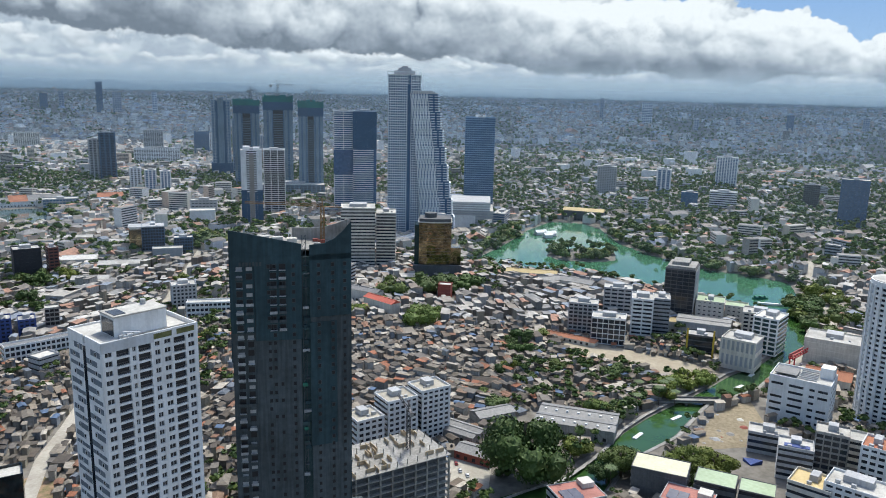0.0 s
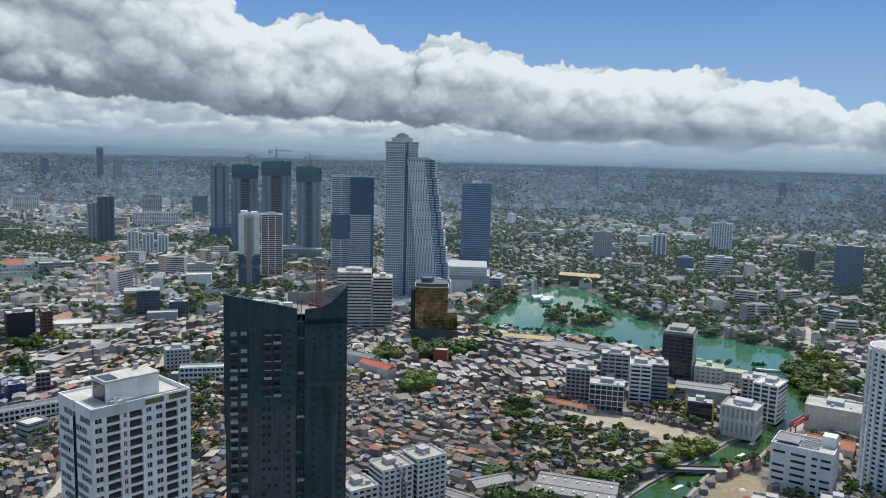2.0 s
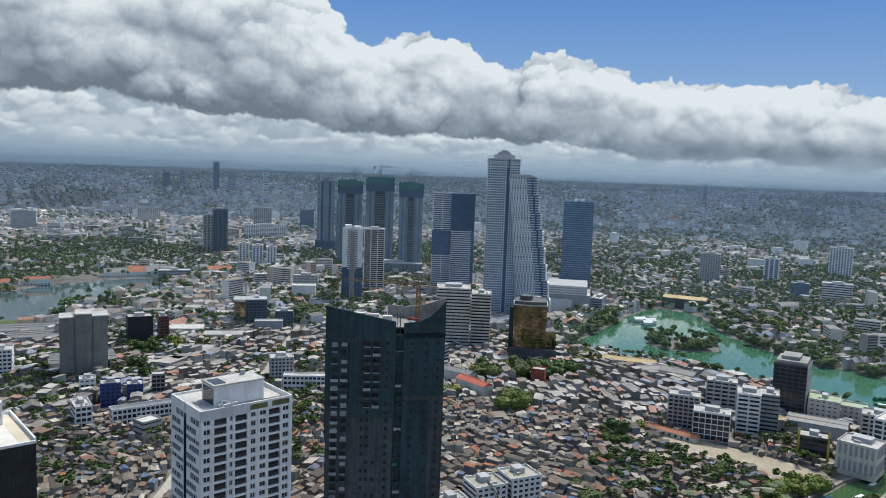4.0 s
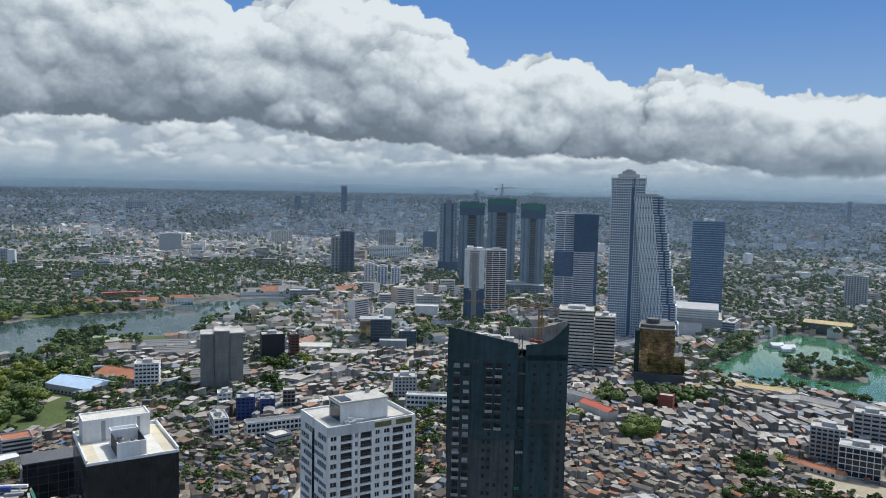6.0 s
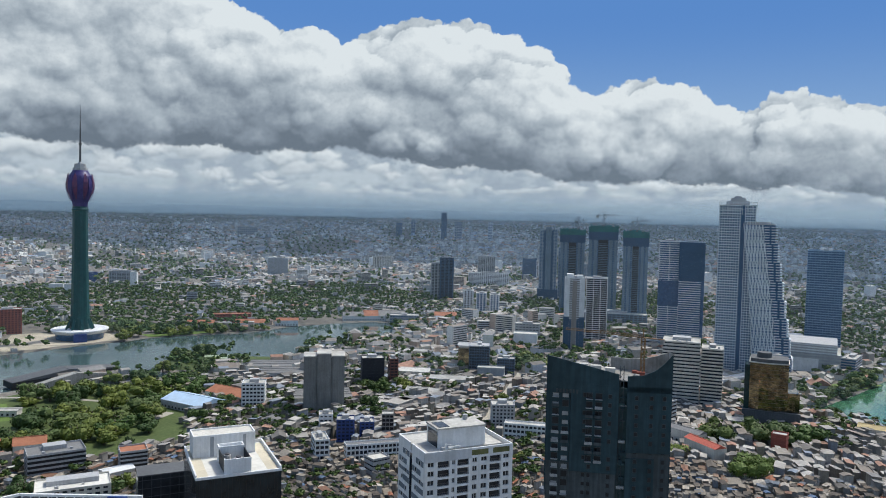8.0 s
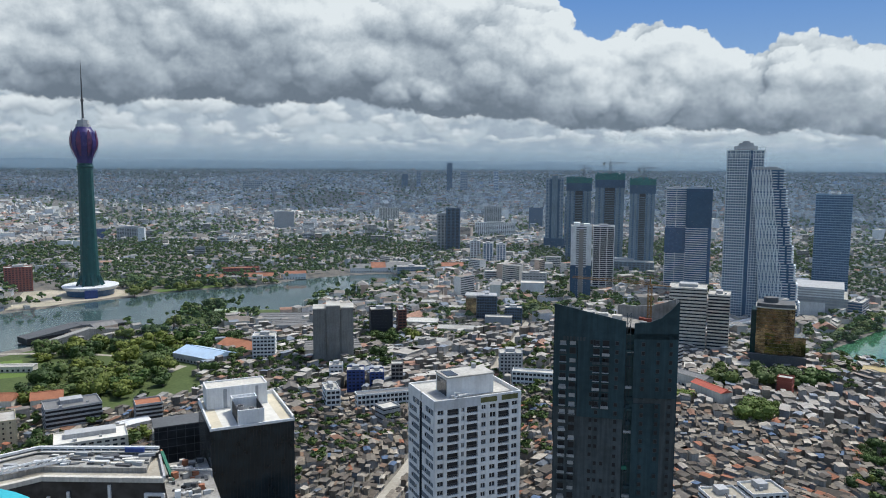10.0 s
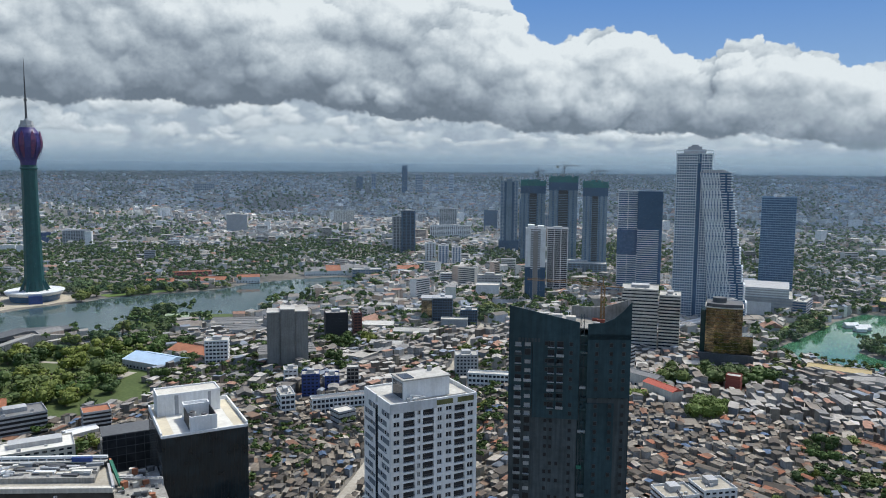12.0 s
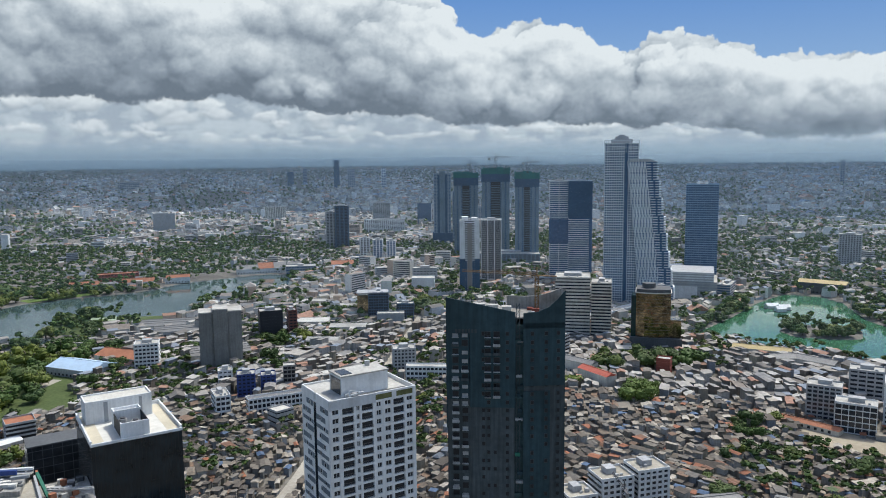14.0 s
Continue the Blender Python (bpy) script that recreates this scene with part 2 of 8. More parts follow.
class Cumulus:
    """Heaps of round puffs over a grid of directions: how far each direction lies inside a cloud, and how much light its side turns to the sun."""

    def __init__(self, azs, els, seed):
        self.azs, self.els = azs, els
        self.A, self.E = np.meshgrid(azs, els)
        # the puffs are torn a little by turbulence
        self.U = self.A + sum(k * (lump(self.A + 90, self.E + 9, w, 50 + i) - 0.5) for i, (k, w) in enumerate(((0.5, 1.4), (0.22, 0.6), (0.12, 0.28))))
        self.V = self.E + sum(k * (lump(self.A + 90, self.E + 9, w, 60 + i) - 0.5) for i, (k, w) in enumerate(((0.4, 1.4), (0.2, 0.6), (0.12, 0.28))))
        self.depth = np.full(self.A.shape, -9.0)
        self.cover = np.full(self.A.shape, -1.0)
        self.rng = np.random.RandomState(seed)

    def puff(self, a, e, r, z, flat=1.0):
        """One puff of radius r about (a, e), z towards the viewer."""
        rx = r * flat
        i0, i1 = np.searchsorted(self.azs, (a - rx - 1.2, a + rx + 1.2))
        j0, j1 = np.searchsorted(self.els, (e - r - 1.0, e + r + 1.0))
        if i1 <= i0 or j1 <= j0:
            return
        d2 = ((self.U[j0:j1, i0:i1] - a) / rx) ** 2 + ((self.V[j0:j1, i0:i1] - e) / r) ** 2
        lift = z + r * np.sqrt(np.clip(1 - d2, 0, None))
        box = (slice(j0, j1), slice(i0, i1))
        front = (d2 < 1) & (lift > self.depth[box])
        self.depth[box] = np.where(front, lift, self.depth[box])
        self.cover[box] = np.maximum(self.cover[box], (1 - np.sqrt(d2)) * r)

    def heap(self, a, e, r, z, count, flat=1.0):
        """A puff covered with smaller ones, most on its upper side."""
        self.puff(a, e, r, z, flat)
        q = self.rng
        for _ in range(count):
            t, s = q.uniform(-0.4, 3.55), q.uniform(0.3, 0.98) ** 0.6
            k = r * q.uniform(0.2, 0.46)
            self.puff(a + flat * s * r * math.cos(t), e + s * r * math.sin(t) * 0.92, k, z + r * math.sqrt(1 - min(s * s, 0.98)) * 0.8, flat)


def blurred(g, n):
    for axis in (0, 1):
        c = np.cumsum(np.pad(g, [(n + 1, n) if i == axis else (0, 0) for i in (0, 1)], mode="edge"), axis=axis)
        w = 2 * n + 1
        g = (c[w:] - c[:-w] if axis == 0 else c[:, w:] - c[:, :-w]) / w
    return g


def cloud_fields(azs, els):
    """The great bank, and the broken rows beyond it: (inside, light) for each."""
    q = np.random.RandomState(6)
    ta, te = np.array(CLOUD_TOPS, dtype=float).T
    fa, fe = np.array(CLOUD_FLOORS, dtype=float).T
    bank = Cumulus(azs, els, 3)
    # crests along the top
    for a in np.arange(-62, 40, 0.5):
        top, low = np.interp(a, ta, te), np.interp(a, fa, fe)
        r = q.uniform(0.4, 1.1) * (0.7 + 0.06 * (top - low))
        bank.heap(a, top - r * q.uniform(0.95, 1.7), r, -0.7 * (top - low), 22, q.uniform(0.9, 1.2))
    # the body: larger heaps, the lower ones nearer
    made = 0
    while made < 640:
        a = q.uniform(-64, 40)
        top, low = np.interp(a, ta, te), np.interp(a, fa, fe)
        if q.uniform(0, 14) > top - low:
            continue
        made += 1
        f = q.uniform(0, 1)
        r = q.uniform(0.3, 1.0) ** 1.6 * 2.9 * min(1.3, 0.35 + (top - low) / 9)
        e = low + r * 0.6 + f * max(top - low - 1.8 * r, 0.05)
        bank.heap(a, e, r, -0.7 * (e - low) + q.uniform(-1.6, 1.6), 26, q.uniform(1.0, 1.45))
    far = Cumulus(azs, els, 4)
    for row, e0 in enumerate((0.5, 0.8, 1.15, 1.6, 2.1, 2.7, 3.3, 3.9)):
        r0 = 0.1 + 0.085 * e0
        for _ in range(int(150 / (0.5 + e0 * 0.5))):
            a = q.uniform(-64, 40)
            if math.sin(a * 0.33 + row * 2.1) + math.sin(a * 0.15 + row * 4.0) < -0.35 or e0 > np.interp(a, fa, fe) + 0.2:
                continue
            r = r0 * q.uniform(0.6, 1.3)
            far.heap(a, e0 + q.uniform(-0.1, 0.2) * e0, r, q.uniform(-0.4, 0.4) * r, 8, q.uniform(1.6, 3.4))
    step = azs[1] - azs[0]
    out = []

    def sunward(h):
        gy, gx = np.gradient(h, step)
        gy, gx = np.clip(gy, -2.5, 2.5), np.clip(gx, -2.5, 2.5)
        return (-gx * 0.3 - gy * 0.8 + 0.52) / np.sqrt(gx ** 2 + gy ** 2 + 1)

    for c in (bank, far):
        h = np.where(c.depth < -8, -0.7 * np.clip(c.E - np.interp(c.A, fa, fe), 0, None), c.depth)
        hollow = np.clip(h - blurred(h, 10), -0.7, 0.7)
        light = 0.62 + 0.24 * (sunward(blurred(h, 1)) - 0.45) + 0.24 * (sunward(blurred(h, 5)) - 0.45) + 0.24 * hollow
        out.append((c.cover, light))
    return out


def sky_material():
    m = bpy.data.materials.new("cumulus_sky")
    m.use_nodes = True
    t = m.node_tree
    t.nodes.clear()
    co = t.nodes.new("ShaderNodeTexCoord")
    sep = t.nodes.new("ShaderNodeSeparateXYZ")
    t.links.new(co.outputs["Object"], sep.inputs[0])
    x, y, z = sep.outputs
    az = math_node(t, "MULTIPLY", math_node(t, "ARCTAN2", x, y), 57.2958)
    flat = math_node(t, "SQRT", math_node(t, "ADD", math_node(t, "MULTIPLY", x, x), math_node(t, "MULTIPLY", y, y)))
    el = math_node(t, "MULTIPLY", math_node(t, "ARCTAN2", z, flat), 57.2958)

    def field(sx, sy, detail=5.0, rough=0.6, dz=0.0):
        v = t.nodes.new("ShaderNodeCombineXYZ")
        t.links.new(math_node(t, "MULTIPLY", az, sx), v.inputs[0])
        t.links.new(math_node(t, "MULTIPLY", el, sy), v.inputs[1])
        v.inputs[2].default_value = dz
        n = node(t, "ShaderNodeTexNoise", Scale=1.0, Detail=detail, Roughness=rough)
        t.links.new(v.outputs[0], n.inputs["Vector"])
        return math_node(t, "SUBTRACT", n.outputs[0], 0.5)

    def attribute(name):
        n = t.nodes.new("ShaderNodeAttribute")
        n.attribute_name = name
        return n.outputs["Fac"]

    def times(a, k):
        return math_node(t, "MULTIPLY", a, k)

    def plus(*terms):
        r = terms[0]
        for q in terms[1:]:
            r = math_node(t, "ADD", r, q)
        return r

    def cloud_colour(lum):
        stops = [(0.0, (0.17, 0.205, 0.25)), (0.3, (0.28, 0.325, 0.38)), (0.58, (0.46, 0.51, 0.56)), (0.82, (0.68, 0.72, 0.75)), (1.0, (0.83, 0.86, 0.87))]
        r = t.nodes.new("ShaderNodeValToRGB")
        while len(r.color_ramp.elements) < 5:
            r.color_ramp.elements.new(0.5)
        for e, (p, c) in zip(r.color_ramp.elements, stops):
            e.position = p
        for e, (p, c) in zip(r.color_ramp.elements, stops):
            e.color = (*c, 1)
        t.links.new(lum, r.inputs[0])
        return r.outputs[0]

    fine = field(2.2, 2.4, 6.0, 0.62)
    mid = field(0.75, 0.85, 4.0, 0.55, 3.0)
    wide = field(0.16, 0.3, 3.0, 0.5, 6.0)
    blue = blend(t, smooth_step(t, el, 1.0, 15.0), (0.34, 0.5, 0.72), (0.125, 0.28, 0.63))
    # far broken rows
    rows = attribute("row_inside")
    row_light = math_node(t, "ADD", plus(attribute("row_light"), times(fine, 0.3)), 0.0, True)
    gap = blend(t, smooth_step(t, plus(mid, wide), -0.12, 0.14), (0.4, 0.46, 0.53), (0.56, 0.62, 0.67))
    low = blend(t, smooth_step(t, plus(rows, times(fine, 0.25)), -0.08, 0.14, 0.0, 0.9), gap, cloud_colour(row_light))
    behind = blend(t, smooth_step(t, plus(attribute("under_bank"), times(fine, 0.4)), -0.7, 0.35), blue, low)
    # the great bank, each heap grey towards its foot
    inside_bank = plus(attribute("bank_inside"), times(fine, 0.42), times(mid, 0.12))
    bank_light = math_node(t, "ADD", plus(attribute("bank_light"), times(fine, 0.36), times(mid, 0.16), times(wide, 0.9)), 0.0, True)
    sky = blend(t, smooth_step(t, inside_bank, -0.02, 0.12), behind, cloud_colour(bank_light))
    # haze towards the horizon
    clear = smooth_step(t, az, -32.0, 4.0)
    ground_haze = blend(t, clear, (0.2, 0.285, 0.385), (0.3, 0.4, 0.5))
    tone = blend(t, smooth_step(t, el, -0.5, 0.35), ground_haze, blend(t, clear, (0.34, 0.44, 0.54), (0.44, 0.55, 0.64)))
    tone = blend(t, smooth_step(t, el, 0.3, 1.8), tone, (0.5, 0.59, 0.66))
    haze = blend(t, smooth_step(t, el, 0.1, 2.1, 1.0, 0.0), sky, tone)
    # hills over the plain
    ridge = field(0.16, 0.0, 4.0, 0.5, 9.0)
    crest = plus(smooth_step(t, az, -24.0, 6.0, 0.1, -0.4), times(ridge, 1.7))
    final = blend(t, smooth_step(t, math_node(t, "SUBTRACT", el, crest), -0.03, 0.05, 0.75, 0.0), haze, (0.21, 0.3, 0.41))
    em = t.nodes.new("ShaderNodeEmission")
    em.inputs[1].default_value = 0.85
    t.links.new(final, em.inputs[0])
    out = t.nodes.new("ShaderNodeOutputMaterial")
    t.links.new(em.outputs[0], out.inputs[0])
    return m


def build_sky():
    azs, els = np.linspace(-62, 40, 920), np.concatenate([np.linspace(-0.75, 16.5, 155), np.linspace(17.1, 30, 10)])
    (inside_b, light_b), (inside_r, light_r) = cloud_fields(azs, els)
    A, E = np.meshgrid(azs, els)
    floor_at = np.interp(A, *np.array(CLOUD_FLOORS, dtype=float).T) + 0.22 * np.sin(A * 0.55) + 0.16 * np.sin(A * 1.37 + 1) + 0.5 * np.clip(np.sin(A * 0.21 + 2.0), 0, 1) - 0.25
    top_at = np.interp(A, *np.array(CLOUD_TOPS, dtype=float).T)
    level = np.clip((E - floor_at) / np.maximum(top_at - floor_at, 1.0), 0, 1)
    # bright crests, grey depth, dark flat undersides
    over, deep = E - floor_at, np.clip((top_at - E) / 5.0, 0, 1)
    grey = np.interp(A, [-50, -18, -6, 30], [1.0, 0.95, 0.7, 0.6])
    light_b = light_b + 0.1 * (1 - deep) - grey * (0.1 * deep + 0.22 * np.clip(1 - over / 2.2, 0, 1))
    inside_b = np.maximum(inside_b, np.minimum(top_at - E - 0.9, over))
    fields = {"bank_inside": np.minimum(inside_b, over * 0.45 + 0.1), "bank_light": light_b, "row_inside": inside_r, "row_light": light_r + 0.12, "under_bank": floor_at - E + 0.5}
    r = 4860.0
    a, e = np.radians(A), np.radians(E)
    v = np.stack([r * np.sin(a) * np.cos(e), r * np.cos(a) * np.cos(e), r * np.sin(e)], 2).reshape(-1, 3)
    m, n = A.shape
    ids = np.arange(m * n).reshape(m, n)
    f = np.stack([ids[:-1, :-1], ids[:-1, 1:], ids[1:, 1:], ids[1:, :-1]], -1).reshape(-1, 4)
    me = fast_mesh("backdrop", v, f, [sky_material()], smooth=True)
    for name, values in fields.items():
        me.attributes.new(name, "FLOAT", "POINT").data.foreach_set("value", values.astype(np.float32).ravel())
    ob = new("backdrop", me)
    ob.location = (0, 0, EYE)
    tagged(ob, "blue sky with towering white cumulus over a hazy plain", "sky", kind="structure")


build_sky()

# water outlines, in plan
LAKE_EAST = [(34, 918), (56, 960), (91, 1039), (129, 1139), (175, 1222), (224, 1212), (243, 1163), (247, 1048), (272, 976), (320, 897), (364, 870), (393, 838), (380, 792),
             (351, 736), (316, 700), (316, 733), (276, 751), (244, 800), (196, 833), (171, 868), (119, 884), (79, 892)]
CANAL = [(351, 740), (334, 669), (312, 620), (263, 563), (224, 515), (203, 502), (183, 491), (171, 475), (144, 436), (118, 413), (99, 390), (87, 368), (75, 345), (60, 250),
         (10, 250), (24, 341), (29, 357), (46, 367), (68, 380), (81, 395), (100, 416), (117, 441), (138, 464), (163, 487), (193, 514), (217, 540), (247, 562), (283, 601), (305, 651), (318, 705)]
ISLAND = [(133, 961), (145, 998), (165, 1008), (209, 994), (229, 986), (220, 937), (181, 927), (144, 936)]
LAKE_NORTH = [(-1010, 560), (-975, 660), (-945, 740), (-938, 794), (-910, 850), (-905, 890), (-878, 936), (-818, 1000), (-797, 1048), (-790, 1112), (-748, 1181), (-697, 1238), (-655, 1240), (-615, 1168),
              (-597, 1098), (-622, 1039), (-644, 1000), (-655, 944), (-630, 898), (-650, 866), (-692, 846), (-738, 832), (-746, 796), (-756, 769), (-742, 743), (-712, 715), (-684, 710), (-688, 680), (-725, 680), (-748, 690), (-768, 571), (-780, 476)]
WATERS = [np.array(p, dtype=float) for p in (LAKE_EAST, CANAL, LAKE_NORTH)]
DRY = np.array(ISLAND, dtype=float)


def inside(px, py, poly):
    hit = np.zeros(px.shape, dtype=bool)
    n = len(poly)
    for i in range(n):
        (x0, y0), (x1, y1) = poly[i], poly[(i + 1) % n]
        if y0 == y1:
            continue
        cross = ((y0 > py) != (y1 > py)) & (px < (x1 - x0) * (py - y0) / (y1 - y0) + x0)
        hit ^= cross
    return hit


def edge_distance(px, py, poly, closed=True):
    best = np.full(px.shape, 1e9)
    n = len(poly)
    for i in range(n if closed else n - 1):
        a, b = poly[i], poly[(i + 1) % n]
        w = b - a
        s = np.clip(((px - a[0]) * w[0] + (py - a[1]) * w[1]) / max(w @ w, 1e-9), 0, 1)
        best = np.minimum(best, np.hypot(px - a[0] - s * w[0], py - a[1] - s * w[1]))
    return best


def wetness(px, py):
    """Metres into the water (positive) or onto the land (negative)."""
    depth = np.full(px.shape, -1e9)
    for w in WATERS:
        near = edge_distance(px, py, w)
        depth = np.maximum(depth, np.where(inside(px, py, w), near, -near))
    isle = edge_distance(px, py, DRY)
    return np.minimum(depth, np.where(inside(px, py, DRY), -isle, isle))


EARTH = surface("trodden_urban_ground", (0.13, 0.12, 0.1), (0.24, 0.22, 0.19), 6.0, 0.95, bump=0.3, stain=0.5)
WATER, wt, wp = nodes_of("green_lake_water")
w_pos = wt.nodes.new("ShaderNodeNewGeometry")
w_big = node(wt, "ShaderNodeTexNoise", Scale=0.012, Detail=4.0)
w_rip = node(wt, "ShaderNodeTexNoise", Scale=0.6, Detail=5.0, Roughness=0.6)
wire(wt, w_pos, w_big)
wire(wt, w_pos, w_rip)
wire(wt, ramp_of(wt, [(0.4, (0.045, 0.135, 0.07)), (0.62, (0.058, 0.16, 0.09))], w_big), wp, 0, "Base Color")
w_bump = node(wt, "ShaderNodeBump", Strength=0.05, Distance=0.4)
wire(wt, w_rip, w_bump, 0, "Height")
wire(wt, w_bump, wp, 0, "Normal")
wp.inputs["Roughness"].default_value = 0.08
LAKEGREY = WATER.copy()
LAKEGREY.name = "grey_lake_water"
for e, c in zip(LAKEGREY.node_tree.nodes["Color Ramp"].color_ramp.elements, ((0.05, 0.085, 0.085), (0.075, 0.115, 0.115))):
    e.color = (*c, 1)


CANALGREEN = WATER.copy()
CANALGREEN.name = "algae_green_canal_water"
for e, c in zip(CANALGREEN.node_tree.nodes["Color Ramp"].color_ramp.elements, ((0.032, 0.078, 0.018), (0.05, 0.105, 0.035))):
    e.color = (*c, 1)


def seen_distance(d):
    """The far country climbs gently from three kilometres on, so that it closes at the horizon."""
    return np.where(d < 3000, d, 3000 * np.exp(np.clip(d - 3000, 0, None) / 860))


def rise(d):
    d = np.asarray(d, dtype=float)
    return np.where(d < 3000, 0.0, EYE - d * EYE / seen_distance(d))


def build_ground():
    gx, gy = np.arange(-1120, 641, 8.0), np.arange(200, 1401, 8.0)
    X, Y = np.meshgrid(gx, gy)
    wet = wetness(X.ravel(), Y.ravel())
    Z = np.where(wet > -4, np.clip(-0.4 * (wet + 4), -4.5, 0), 0)
    n, m = len(gx), len(gy)
    v = np.column_stack([X.ravel(), Y.ravel(), Z])
    ids = np.arange(n * m).reshape(m, n)
    f = np.stack([ids[:-1, :-1], ids[:-1, 1:], ids[1:, 1:], ids[1:, :-1]], -1).reshape(-1, 4)
    # the rest of the sheet, out to the horizon
    ring = [ids[0, i] for i in range(n)] + [ids[j, n - 1] for j in range(1, m)] + [ids[m - 1, i] for i in range(n - 2, -1, -1)] + [ids[j, 0] for j in range(m - 2, 0, -1)]
    c = np.array([-240.0, 800.0])
    q = len(ring)
    last, rows, extra, k = list(ring), [], [], len(v)
    for radius in (2400, 3000, 3150, 3300, 3450, 3600, 3800, 4000, 4200, 4400, 4600, 4800, 4930, 4995):
        now = []
        for i in ring:
            w = v[i, :2] - c
            w = w / np.hypot(*w)
            b = c @ w
            s = -b + math.sqrt(b * b - c @ c + radius ** 2)
            now.append(k + len(extra))
            extra.append((*(c + w * s), float(rise(radius))))
        rows += [(last[(i + 1) % q], last[i], now[i], now[(i + 1) % q]) for i in range(q)]
        last = now
    v, f2 = np.vstack([v, extra]), rows
    ob = new("ground", fast_mesh("ground", v, np.vstack([f, f2]), [EARTH]))
    tagged(ob, "flat dusty urban ground reaching the horizon", "ground", kind="structure")
    for name, poly, mat, label in (("water_1", [(20, 728), (420, 728), (420, 1260), (20, 1260)], WATER, "still teal-green lake water"),
                                   ("water_3", [(0, 230), (420, 230), (420, 728), (0, 728)], CANALGREEN, "still algae-green canal water"),
                                   ("water_2", [(-1040, 440), (-590, 440), (-590, 1250), (-1040, 1250)], LAKEGREY, "still grey-green lake water")):
        s = Shape()
        s.face([(x, y, -1.3) for x, y in poly])
        tagged(new(name, s.mesh(name, mat)), label, "water", kind="structure")


build_ground()

PAVING = surface("pale_dusty_paving", (0.36, 0.33, 0.28), (0.48, 0.45, 0.38), 2.0, 0.92, bump=0.15, stain=0.5)
ROADS = []


def strip(name, label, pts, width, mat, z=0.12, category="road"):
    """A road or path along a line of plan points."""
    p = [Vector((*q, 0)) for q in pts]
    s = Shape()
    left, right = [], []
    for i, q in enumerate(p):
        w = (p[min(i + 1, len(p) - 1)] - p[max(i - 1, 0)]).normalized()
        side = Vector((-w.y, w.x, 0)) * width / 2
        left.append(q + side)
        right.append(q - side)
    for i in range(len(p) - 1):
        s.face([(right[i].x, right[i].y, z), (right[i + 1].x, right[i + 1].y, z), (left[i + 1].x, left[i + 1].y, z), (left[i].x, left[i].y, z)])
    ROADS.append((np.array(pts, dtype=float), width / 2 + 2))
    return tagged(new(name, s.mesh(name, mat)), label, category, kind="structure")


strip("road", "pale sunlit street beside the canal", [(232, 480), (275, 560), (318, 606), (352, 654), (394, 750), (425, 846), (470, 960)], 13, PAVING)
strip("road", "narrow grey street between old houses", [(-262, 690), (-287, 834), (-305, 932), (-330, 1060)], 9, PAVING)
strip("road", "narrow grey street between old houses", [(-200, 330), (-219, 387), (-226, 431), (-236, 480), (-262, 560)], 8, PAVING)


# translucent shells added to imitate haze over the far country
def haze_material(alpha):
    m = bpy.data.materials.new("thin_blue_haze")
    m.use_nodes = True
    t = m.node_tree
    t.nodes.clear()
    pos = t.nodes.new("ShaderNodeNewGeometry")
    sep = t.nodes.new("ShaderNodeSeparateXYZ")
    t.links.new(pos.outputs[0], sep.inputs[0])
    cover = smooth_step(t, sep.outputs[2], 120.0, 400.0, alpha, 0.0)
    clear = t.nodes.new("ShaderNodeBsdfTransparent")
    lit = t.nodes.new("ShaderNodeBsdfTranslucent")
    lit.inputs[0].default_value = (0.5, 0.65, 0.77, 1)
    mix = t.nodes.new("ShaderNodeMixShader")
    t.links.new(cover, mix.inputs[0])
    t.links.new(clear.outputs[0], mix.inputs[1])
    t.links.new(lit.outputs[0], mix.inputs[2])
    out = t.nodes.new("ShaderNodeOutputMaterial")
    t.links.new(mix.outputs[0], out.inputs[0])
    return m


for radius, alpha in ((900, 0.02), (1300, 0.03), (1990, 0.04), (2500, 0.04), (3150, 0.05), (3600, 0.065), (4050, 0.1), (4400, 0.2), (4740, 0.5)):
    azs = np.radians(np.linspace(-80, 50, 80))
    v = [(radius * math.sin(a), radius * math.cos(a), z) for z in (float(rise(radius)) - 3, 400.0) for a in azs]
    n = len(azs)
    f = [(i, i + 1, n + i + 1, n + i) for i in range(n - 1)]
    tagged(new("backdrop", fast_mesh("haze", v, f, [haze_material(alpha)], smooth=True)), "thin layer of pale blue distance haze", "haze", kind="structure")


SOIL = surface("bare_sandy_soil", (0.2, 0.165, 0.1), (0.34, 0.28, 0.19), 2.5, 0.95, bump=0.3, stain=0.5)
GRASS = surface("mown_grass", (0.1, 0.16, 0.03), (0.15, 0.22, 0.05), 2.0, 0.95, bump=0.2)
# darker copy of the mown grass, tree shade put into its colour
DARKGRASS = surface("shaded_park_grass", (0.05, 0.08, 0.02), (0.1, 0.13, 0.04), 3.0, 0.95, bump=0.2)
REDEARTH = surface("red_earth_with_weeds", (0.13, 0.13, 0.05), (0.36, 0.23, 0.15), 3.5, 0.95, bump=0.3, stain=0.5)
SHORESAND = surface("pale_shore_sand", (0.4, 0.36, 0.27), (0.52, 0.47, 0.36), 5.0, 0.95, bump=0.2, stain=0.6)
SANDLOT = surface("compacted_tan_sand", (0.34, 0.29, 0.21), (0.44, 0.38, 0.28), 3.0, 0.95, bump=0.2, stain=0.5)
OPEN = []  # open grounds: no house stands there


def lot(name, label, pts, mat, z=0.1, category="ground"):
    s = Shape()
    s.face([(x, y, z) for x, y in pts])
    OPEN.append(np.array(pts, dtype=float))
    return tagged(new(name, s.mesh(name, mat)), label, category, kind="structure")


